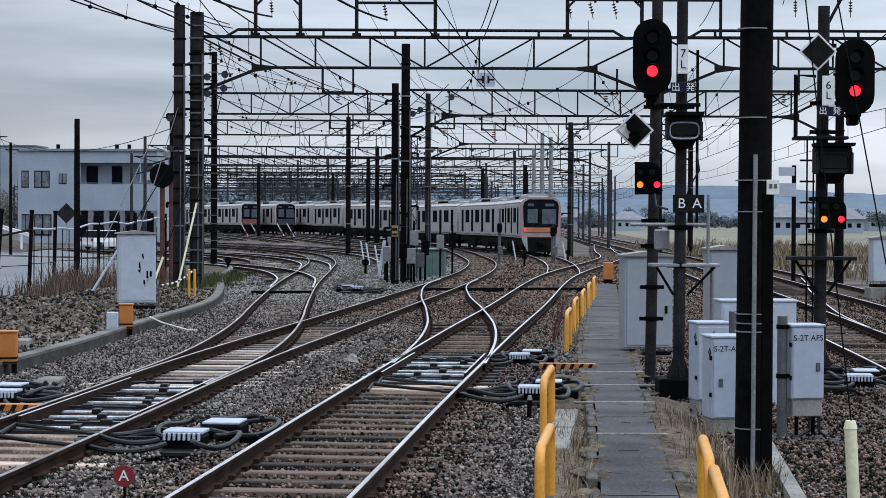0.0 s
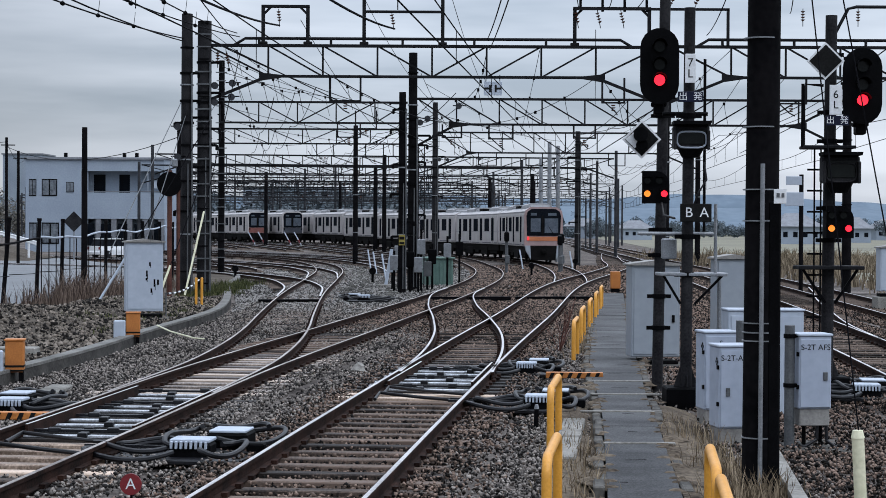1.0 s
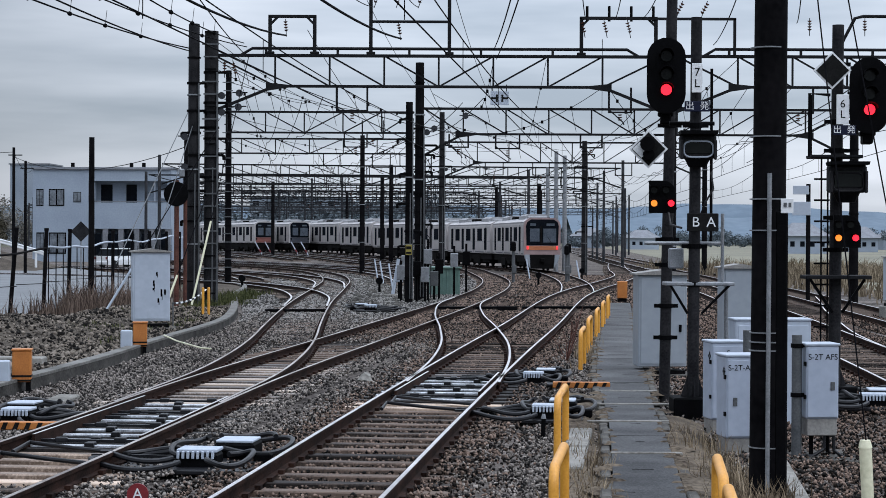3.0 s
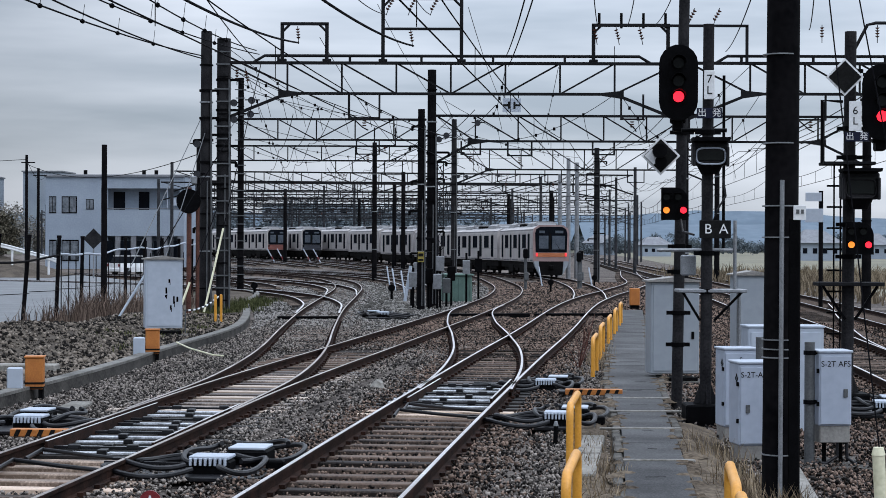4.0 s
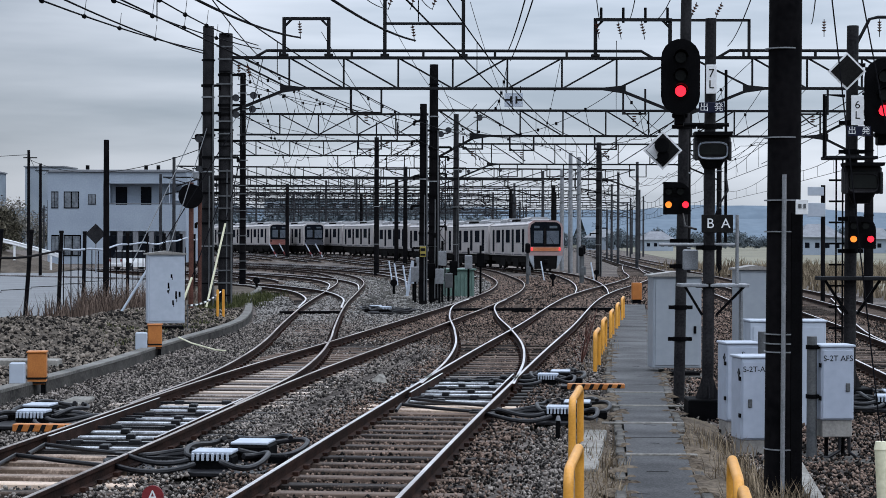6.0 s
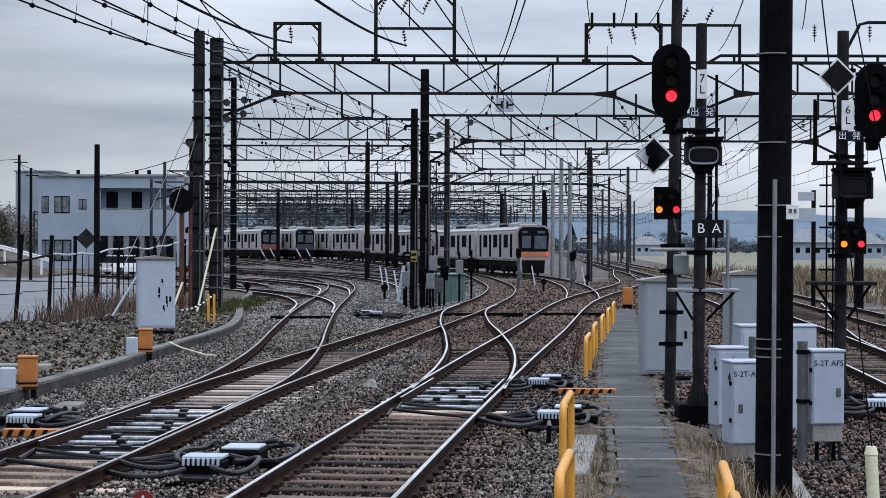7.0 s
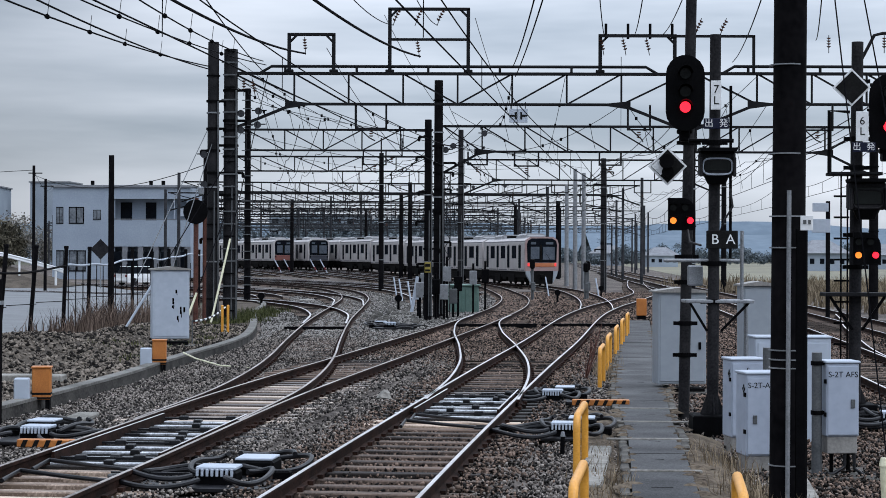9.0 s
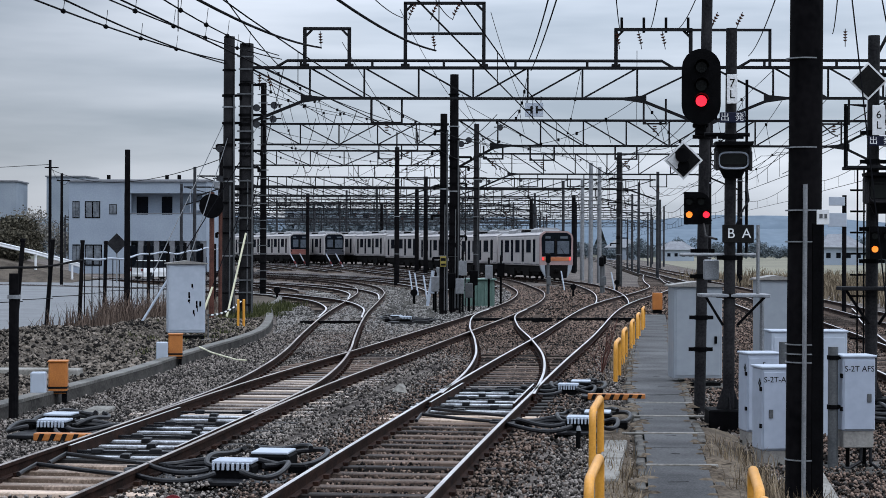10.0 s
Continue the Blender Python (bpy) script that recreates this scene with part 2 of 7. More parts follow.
M_POSTGREY = material("dark_galvanised_post", (0.05, 0.055, 0.06), (0.11, 0.115, 0.12), 0.6, 0.2, 4, 40, 0.15)
M_GRAVEL = material("brown_gravel_and_litter", (0.010, 0.0088, 0.0078), (0.225, 0.19, 0.158), 0.9, 0, 0.5, 10, 0.4, spec=0.1, island=1.0, lo=0.36, hi=0.84)
M_TAN = material("newer_tan_sleeper", (0.16, 0.11, 0.08), (0.62, 0.47, 0.365), 0.5, 0, 3, 35, 0.4, spec=0.4, per_object=0.3)
M_INSUL = material("brown_porcelain", (0.07, 0.03, 0.022), (0.14, 0.06, 0.04), 0.25, 0, 4, 30, 0.0)
M_RUSTRED = material("faded_red_post", (0.05, 0.02, 0.016), (0.13, 0.055, 0.04), 0.7, 0, 3, 30, 0.15, spec=0.2)


# ================= mesh building =================
class Shape:
    """A list of vertices and faces that grows by simple solids."""

    def __init__(self):
        self.v, self.f = [], []

    def put(self, verts, faces, m=None):
        k = len(self.v)
        self.v += [tuple(m @ Vector(p)) for p in verts] if m else [tuple(p) for p in verts]
        self.f += [tuple(k + i for i in face) for face in faces]
        return self

    def box(self, cx, cy, cz, sx, sy, sz, b=0.0, m=None):
        x, y, z = sx / 2, sy / 2, sz / 2
        b = min(b, x * 0.49, y * 0.49, z * 0.49)
        if b <= 0:
            vs = [(cx + i * x, cy + j * y, cz + k * z) for i in (-1, 1) for j in (-1, 1) for k in (-1, 1)]
            return self.put(vs, [(0, 1, 3, 2), (4, 6, 7, 5), (0, 4, 5, 1), (2, 3, 7, 6), (0, 2, 6, 4), (1, 5, 7, 3)], m)
        vs, at = [], {}
        for i in (-1, 1):
            for j in (-1, 1):
                for k in (-1, 1):
                    for a in range(3):
                        at[i, j, k, a] = len(vs)
                        vs.append((cx + i * (x - (b if a != 0 else 0)), cy + j * (y - (b if a != 1 else 0)), cz + k * (z - (b if a != 2 else 0))))
        fs = []
        for s in (-1, 1):
            fs.append([at[s, j, k, 0] for j, k in ((-1, -1), (1, -1), (1, 1), (-1, 1))][::s])
            fs.append([at[i, s, k, 1] for i, k in ((-1, -1), (-1, 1), (1, 1), (1, -1))][::s])
            fs.append([at[i, j, s, 2] for i, j in ((-1, -1), (1, -1), (1, 1), (-1, 1))][::s])
            for r in (-1, 1):
                fs.append([at[s, r, -1, 0], at[s, r, 1, 0], at[s, r, 1, 1], at[s, r, -1, 1]])
                fs.append([at[s, -1, r, 0], at[s, 1, r, 0], at[s, 1, r, 2], at[s, -1, r, 2]])
                fs.append([at[-1, s, r, 1], at[1, s, r, 1], at[1, s, r, 2], at[-1, s, r, 2]])
                for q in (-1, 1):
                    fs.append([at[s, r, q, 0], at[s, r, q, 1], at[s, r, q, 2]])
        return self.put(vs, fs, m)

    def tube(self, pts, r, n=8, r1=None, caps=True):
        pts = [Vector(p) for p in pts]
        r1 = r if r1 is None else r1
        vs, fs, last = [], [], None
        for i, p in enumerate(pts):
            d = (pts[min(i + 1, len(pts) - 1)] - pts[max(i - 1, 0)]).normalized()
            if last is None:
                u = d.cross(Vector((0, 0, 1)) if abs(d.z) < 0.9 else Vector((1, 0, 0))).normalized()
            else:
                u = (last - d * last.dot(d)).normalized()
            last, w = u, d.cross(u)
            rad = r + (r1 - r) * i / max(1, len(pts) - 1)
            vs += [p + rad * (math.cos(2 * math.pi * k / n) * u + math.sin(2 * math.pi * k / n) * w) for k in range(n)]
        for i in range(len(pts) - 1):
            fs += [(i * n + k, i * n + (k + 1) % n, (i + 1) * n + (k + 1) % n, (i + 1) * n + k) for k in range(n)]
        if caps:
            fs += [tuple(range(n - 1, -1, -1)), tuple(range((len(pts) - 1) * n, len(pts) * n))]
        return self.put(vs, fs)

    def beam(self, a, b, w, h=None):
        """A square bar from a to b."""
        a, b = Vector(a), Vector(b)
        d = b - a
        m = Matrix.Translation((a + b) / 2) @ d.to_track_quat("Y", "Z").to_matrix().to_4x4()
        return self.box(0, 0, 0, w, d.length, h or w, m=m)

    def prism(self, outline, y0, y1, m=None):
        """An outline of (x, z) pushed from y0 to y1."""
        n = len(outline)
        vs = [(x, y0, z) for x, z in outline] + [(x, y1, z) for x, z in outline]
        fs = [tuple(range(n)), tuple(range(2 * n - 1, n - 1, -1))] + [(i, i + n, (i + 1) % n + n, (i + 1) % n) for i in range(n)]
        return self.put(vs, fs, m)

    def sweep(self, line, outline):
        """An outline of (across, z) carried along a line of (x, y, z, nx, ny)."""
        n, vs, fs = len(outline), [], []
        for x, y, z, nx, ny in line:
            vs += [(x + nx * a, y + ny * a, z + h) for a, h in outline]
        for i in range(len(line) - 1):
            fs += [(i * n + k, i * n + (k + 1) % n, (i + 1) * n + (k + 1) % n, (i + 1) * n + k) for k in range(n)]
        fs += [tuple(range(n - 1, -1, -1)), tuple(range((len(line) - 1) * n, len(line) * n))]
        return self.put(vs, fs)

    def mesh(self, name, mat, smooth=False):
        me = bpy.data.meshes.new(name)
        me.from_pydata(self.v, [], self.f)
        bm = bmesh.new()
        bm.from_mesh(me)
        bmesh.ops.recalc_face_normals(bm, faces=bm.faces)
        bm.to_mesh(me)
        bm.free()
        me.materials.append(mat)
        if smooth:
            me.polygons.foreach_set("use_smooth", [True] * len(me.polygons))
            me.set_sharp_from_angle(angle=radians(40))
        return me


def part(name, shape, mat, parent, label="", smooth=False):
    ob = new(name, shape.mesh(name, mat, smooth))
    ob.parent = parent
    return tagged(ob, label)


def thing(name, label, category, at=(0, 0, 0), turn=0.0, group="", kind=""):
    ob = new(name)
    ob.matrix_basis = pose(*at, 0, 0, turn)
    ob.empty_display_size = 0.1
    return tagged(ob, label, category, group, kind)


def solid(name, shape, mat, label, category, group="", kind="", smooth=False):
    return tagged(new(name, shape.mesh(name, mat, smooth)), label, category, group, kind)


def sharing(name, me, parent, m):
    ob = new(name, me)
    ob.parent = parent
    ob.matrix_basis = m
    return ob


def lettering(name, words, size, mat, parent, m, label=""):
    """Flat writing with a little thickness, as a mesh."""
    cu = bpy.data.curves.new(name, "FONT")
    cu.body, cu.size, cu.extrude, cu.align_x, cu.align_y = words, size, 0.001, "CENTER", "CENTER"
    tmp = bpy.data.objects.new(name, cu)
    me = bpy.data.meshes.new_from_object(tmp)
    bpy.data.objects.remove(tmp)
    me.materials.clear()
    me.materials.append(mat)
    ob = new(name, me)
    ob.parent = parent
    ob.matrix_basis = m
    return tagged(ob, label)


FACING = pose(0, 0, 0, 90, 0, 0)


# ================= lines on the plan =================
def curve_through(pts, step=0.5):
    """A smooth line through plan points: rows of (x, y, nx, ny), n to the right of the way."""
    p = np.array(pts, float)
    run = np.concatenate([[0], np.cumsum(np.linalg.norm(np.diff(p, axis=0), axis=1))])
    slope = np.diff(p, axis=0) / np.diff(run)[:, None]
    tan = np.vstack([slope[:1], [(slope[i - 1] * (run[i + 1] - run[i]) + slope[i] * (run[i] - run[i - 1])) / (run[i + 1] - run[i - 1]) for i in range(1, len(p) - 1)], slope[-1:]])
    out = []
    for i in range(len(p) - 1):
        h = run[i + 1] - run[i]
        count = max(2, int(h / step))
        for t in np.arange(count) / count:
            out.append((1 + 2 * t) * (1 - t) ** 2 * p[i] + t * (1 - t) ** 2 * h * tan[i] + t * t * (3 - 2 * t) * p[i + 1] + t * t * (t - 1) * h * tan[i + 1])
    out = np.array(out + [p[-1]])
    dirs = np.gradient(out, axis=0)
    dirs /= np.linalg.norm(dirs, axis=1)[:, None]
    return np.column_stack([out, dirs[:, 1], -dirs[:, 0]])


def spot(line, s):
    """Place and heading (degrees from +y, to the left) at s metres along a line."""
    seg = np.linalg.norm(np.diff(line[:, :2], axis=0), axis=1)
    run = np.concatenate([[0], np.cumsum(seg)])
    x, y = np.interp(s, run, line[:, 0]), np.interp(s, run, line[:, 1])
    nx, ny = np.interp(s, run, line[:, 2]), np.interp(s, run, line[:, 3])
    return x, y, math.degrees(math.atan2(ny, nx)), run[-1]


LINE_A = curve_through([(-3.0, 1), (-1.42, 15.8), (-0.82, 21.9), (0.11, 31), (0.97, 39.2), (1.94, 48), (5.7, 82.6), (6.7, 89.5), (8.1, 98), (9.7, 108), (11.4, 120), (13.3, 145), (14.9, 165), (16.85, 187)])
LINE_B = curve_through([(-5.9, 1), (-4.72, 15.8), (-4.3, 21), (-3.62, 30), (-2.2, 43.5), (-1.33, 51.8), (0.3, 67.7), (2.1, 90), (2.65, 106), (2.4, 125), (1.2, 155), (-2, 185), (-9, 215), (-25, 262)])
LINE_C = curve_through([(-3.98, 26), (-3.68, 32), (-3.70, 38), (-3.9, 43.5), (-4.2, 49), (-5.06, 67), (-5.75, 88), (-6.4, 104), (-8.0, 122), (-11.5, 142), (-17, 160), (-26, 178), (-41, 196)])
LINE_D = curve_through([(0.06, 30), (0.40, 35.5), (0.56, 41), (0.51, 48), (0.30, 58), (0.50, 69), (0.95, 74)])
LINE_T = curve_through([(5.75, 83), (6.35, 92), (6.95, 105), (7.2, 120), (7.1, 134), (5.6, 152), (2.2, 170), (-2.0, 187.5), (-6.2, 205), (-10.7, 222), (-15.6, 239.5), (-21, 256.5), (-27, 273), (-33.5, 290), (-50, 330)])
LINE_E = curve_through([(5.0, 1), (7.0, 20), (7.95, 30), (8.75, 40), (10.0, 55), (11.8, 80), (14.5, 130), (16.0, 163), (17.0, 187), (20.2, 258), (28.0, 442), (49, 940)])
LINE_G = curve_through([(8.6, 1), (10.6, 20), (11.55, 30), (12.35, 40), (13.5, 55), (15.3, 80), (18.1, 130), (19.6, 163), (20.6, 187), (23.8, 258), (31.6, 442), (52.6, 940)])
LINE_K = curve_through([(8.75, 40), (9.4, 46), (10.6, 54), (12.2, 64), (13.5, 71), (14.6, 77.5)])
LINE_F1 = curve_through([(-5.0, 64), (-5.8, 76), (-7.8, 88), (-11.5, 99), (-17, 109), (-24, 117), (-34, 125)])
LINE_F2 = curve_through([(-5.75, 88), (-6.9, 103), (-9.8, 118), (-15.5, 133), (-24, 146), (-36, 157)])


def rise(y):
    """The yard climbs a little beyond the gantries."""
    q = min(1.0, max(0.0, (y - 165) / 80))
    return 0.6 * q * q * (3 - 2 * q)


def beside(line, off):
    out = line.copy()
    out[:, :2] += line[:, 2:] * off
    return out


LINE_C2, LINE_C3 = beside(LINE_C, 4.0)[150:], beside(LINE_C, 8.0)[190:]
LINE_F3, LINE_Y3, LINE_Y4 = beside(LINE_F2, -4.0)[40:], beside(LINE_T, -11.7)[230:], beside(LINE_T, -15.6)[250:]
LINE_Y1 = beside(LINE_T, -3.9)[160:]
LINE_Y2 = beside(LINE_T, -7.8)[160:]


# ================= ground =================
def sheet(name, outline, z, mat, label, category):
    me = bpy.data.meshes.new(name)
    me.from_pydata([(x, y, z) for x, y in outline], [], [tuple(range(len(outline)))])
    me.materials.append(mat)
    return tagged(new(name, me), label, category, kind="structure")


sheet("ground", [(-3500, -600), (3500, -600), (3500, 4500), (-3500, 4500)], -0.30, M_LAND, "flat land reaching to the horizon", "ground")
sheet("track_bed", [(-7.35, -8), (20, -8), (24, 163), (42, 442), (66, 900), (30, 900), (8, 442), (-60, 330), (-75, 250), (-60, 190), (-24, 112), (-11.6, 100), (-8.5, 73), (-7.3, 54)], -0.26, M_BALLAST, "crushed stone ballast bed under the tracks", "track bed")
sheet("field", [(20.5, 40), (24.3, 163), (42.5, 442), (66, 900), (900, 1500), (900, 40)], -0.29, M_FIELD, "dry fields beside the line", "field")

yb = Shape()
for y in np.linspace(160, 400, 41):
    yb.v += [(-120, y, -0.24 + rise(y)), (9.5, y, -0.24 + rise(y)), (10.5, y, -0.31)]
yb.f = [(3 * i + k, 3 * i + k + 1, 3 * i + k + 4, 3 * i + k + 3) for i in range(40) for k in range(2)]
solid("yard_bed", yb, M_BALLAST, "gently rising ballast bed of the yard", "track bed", kind="structure")

# ================= tracks =================
RAIL = [(-0.0325, 0), (-0.0325, -0.035), (-0.009, -0.05), (-0.009, -0.125), (-0.065, -0.138), (-0.065, -0.15), (0.065, -0.15), (0.065, -0.138), (0.009, -0.125), (0.009, -0.05), (0.0325, -0.035), (0.0325, 0)]
HALF = 0.75


def rail_of(parent, line, off, name="rail", top=M_HEAD, wide=0.021):
    lift = (lambda y: rise(y)) if line[-1, 0] < 0 else (lambda y: 0.0)
    pts = [(x + nx * off, y + ny * off, lift(y), nx, ny) for x, y, nx, ny in line]
    r = part(name, Shape().sweep(pts, RAIL), M_RAIL, parent)
    part("running_surface", Shape().sweep(pts, [(-wide, 0.004), (wide, 0.004), (wide + 0.004, -0.006), (-wide - 0.004, -0.006)]), top, r, "polished steel running surface")
    return r


def sleeper_shape(length):
    return Shape().box(0, 0, -0.07, length, 0.2, 0.14, 0.012)


SLEEPERS = {}


def sleepers(parent, line, y0, y1, left=1.2, right=1.2, mat=M_WOOD, pitch=0.6, near=62.0):
    """Timber sleepers under a line between two stretches of y; the far ones are one mesh."""
    key = (round(left + right, 2), mat.name)
    if key not in SLEEPERS:
        SLEEPERS[key] = sleeper_shape(left + right).mesh("sleeper", mat)
    rng = random.Random(int(y0 * 10) + len(line))
    total = spot(line, 0)[3]
    far = Shape()
    s = 0.3
    while s < total:
        x, y, turn, _ = spot(line, s)
        s += pitch
        if not y0 <= y < y1:
            continue
        shift = (right - left) / 2 + rng.uniform(-0.03, 0.03)
        m = pose(x, y, -0.152 + rng.uniform(-0.004, 0.003) + (rise(y) if line[-1, 0] < 0 else 0), 0, 0, turn + rng.uniform(-0.6, 0.6)) @ Matrix.Translation((shift, 0, 0))
        if y < near:
            sharing("sleeper", SLEEPERS[key], parent, m)
        else:
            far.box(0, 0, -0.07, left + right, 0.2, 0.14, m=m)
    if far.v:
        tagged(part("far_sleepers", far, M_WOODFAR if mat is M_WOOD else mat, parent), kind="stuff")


def track(label, line, stretches, off=(-HALF, HALF), top=M_HEAD, wide=0.021):
    t = thing("railway_track", label, "railway track", group="railway tracks", kind="structure")
    for o in off:
        rail_of(t, line, o, top=top, wide=wide)
    for st in stretches:
        sleepers(t, line, *st)
    clips = Shape()
    total, q = spot(line, 0)[3], 0.3
    while q < total:
        x, y, turn, _ = spot(line, q)
        q += 0.6
        if 12 < y < 60:
            for o in (-HALF, HALF):
                for d in (-0.085, 0.085):
                    clips.box(o + d, 0, -0.13, 0.06, 0.11, 0.045, m=pose(x, y, 0, 0, 0, turn))
    if clips.v:
        tagged(part("rail_fastenings", clips, M_RAIL, t), kind="stuff")
    return t


track_a = track("straight track on timber sleepers with polished rails", LINE_A,
                [(1, 26.4), (26.4, 27.6, 1.25, 1.25, M_TAN), (27.6, 32.4, 1.4, 1.35, M_SLEEPBLACK), (32.4, 34, 1.4, 1.35, M_PALE), (34, 40, 1.7, 1.2), (40, 48, 1.7, 1.2, M_OILED), (48, 84, 1.2, 1.2, M_OILED), (84, 104, 1.6, 1.2, M_OILED), (104, 300)])
track_b = track("straight track on timber sleepers with worn rails", LINE_B,
                [(1, 18.6), (18.6, 21.4, 1.2, 1.2, M_TAN), (21.4, 27.5, 1.25, 1.25, M_SLEEPBLACK), (27.5, 36, 1.5, 1.2, M_PALE), (36, 44, 1.6, 1.2), (44, 54, 1.2, 1.2, M_OILED), (54, 74, 1.2, 1.6, M_OILED), (74, 200)], top=M_HEADWORN)
track_c = track("branch track curving away into the yard", LINE_C, [(44.5, 60), (60, 190)], top=M_HEADWORN)
track_d = track("crossover track between the two main tracks", LINE_D, [(48, 54, 1.2, 1.2, M_OILED)])
track_t = track("curved departure track under the moving train", LINE_T, [(104, 300)])
track_e = track("main track beside the signal masts", LINE_E, [(1, 300, 1.2, 1.2, M_OILED)])
track_g = track("outer main track beside the fields", LINE_G, [(1, 300, 1.2, 1.2, M_OILED)])
track("crossover track between the two outer main tracks", LINE_K, [(48, 72, 1.2, 1.2, M_OILED)])
for ln in (LINE_F1, LINE_F2, LINE_F3, LINE_C2, LINE_C3, LINE_Y1, LINE_Y2, LINE_Y3, LINE_Y4):
    track("yard track curving away on ballast", ln, [(66, 330)], wide=0.032)

# ================= walkway =================
WALK = curve_through([(0.6, 1), (1.0, 6), (1.92, 17.6), (2.46, 24.4), (2.66, 27.3), (3.16, 34), (4.0, 43.7), (5.85, 63.8), (6.6, 72)], 1.0)
def walk_half(y):
    """Half the width of the path, which widens beyond the signal masts."""
    return float(np.interp(y, (26, 33), (0.34, 0.44)))


walkway = thing("walkway", "narrow damp asphalt walkway with concrete edges between the tracks", "walkway", kind="structure")
rng = random.Random(11)
for o, half_width, y0, y1 in ((0.66, 0.30, 9, 26.0), (-0.66, 0.25, 9, 30)):
    rows = [(x + nx * o, y, -0.175, nx, ny) for x, y, nx, ny in WALK if y0 < y < y1]
    part("soil_strip", Shape().sweep(rows, [(-half_width, 0.045), (0, 0.02), (half_width, -0.075), (half_width, -0.12), (-half_width, -0.12)]), M_SOIL, walkway, "brown soil strip with litter")
part("surface", Shape().sweep([(x, y, -0.12, nx * walk_half(y), ny * walk_half(y)) for x, y, nx, ny in WALK], [(-1, 0), (1, 0), (1, -0.2), (-1, -0.2)]), M_WALK, walkway)
KERB = Shape().box(0, 0, -0.08, 0.11, 0.57, 0.16, 0.015).mesh("edging_block", M_CONDARK)
for o in (-0.46, 0.46):
    s = 10.0
    while s < 66:
        x, y, turn, _ = spot(WALK, s)
        s += 0.6
        if rng.random() < (0.12 if o < 0 else 0.30):
            continue
        sharing("edging_block", KERB, walkway, pose(x, y, -0.112 + rng.uniform(-0.03, 0.004), rng.uniform(-1, 1), rng.uniform(-2, 2), turn + rng.uniform(-1.5, 1.5)) @ Matrix.Translation((math.copysign(walk_half(y) + 0.06, o) + rng.uniform(-0.02, 0.02), 0, 0)))
dirt = Shape()
for k in range(260):
    x, y, turn, _ = spot(WALK, 11 + 50 * rng.random() ** 1.4)
    side = rng.choice((-1, 1))
    dx, dy, r = side * (walk_half(y) + rng.uniform(-0.06, 0.16)), rng.uniform(-0.1, 0.1), rng.uniform(0.05, 0.17)
    dirt.tube([(x + dx, y + dy, -0.14), (x + dx, y + dy, -0.122), (x + dx, y + dy, -0.105)], r, 9, r * 0.35)
tagged(part("drifted_soil", dirt, M_SOIL, walkway, "brown soil washed over the path edges"), kind="stuff")


# ================= masts and gantries =================
def mast(x, y, h, r=0.17, r1=None, mat=M_POLE, label="dark round concrete catenary mast with steel bands", bands=True, ladder=False, turn=0.0):
    t = thing("catenary_mast", label, "mast", (x, y, -0.26), turn, group="catenary masts")
    part("pole", Shape().tube([(0, 0, 0), (0, 0, h)], r, 14, r1 or r * 0.86), mat, t, smooth=True)
    if bands:
        for k in range(int(h / 1.35)):
            z = 1.0 + k * 1.35
            part("band", Shape().tube([(0, 0, z), (0, 0, z + 0.05)], r * 1.04 + 0.008, 14), M_GALV if k % 2 else M_DARK, t)
    if ladder:
        for k in range(int(h / 0.45)):
            part("step", Shape().box(0, -r - 0.04, 0.6 + k * 0.45, 0.4 + 0.1 * (k % 3), 0.05, 0.05), M_POSTGREY if k % 3 else M_DARK, t)
    return t


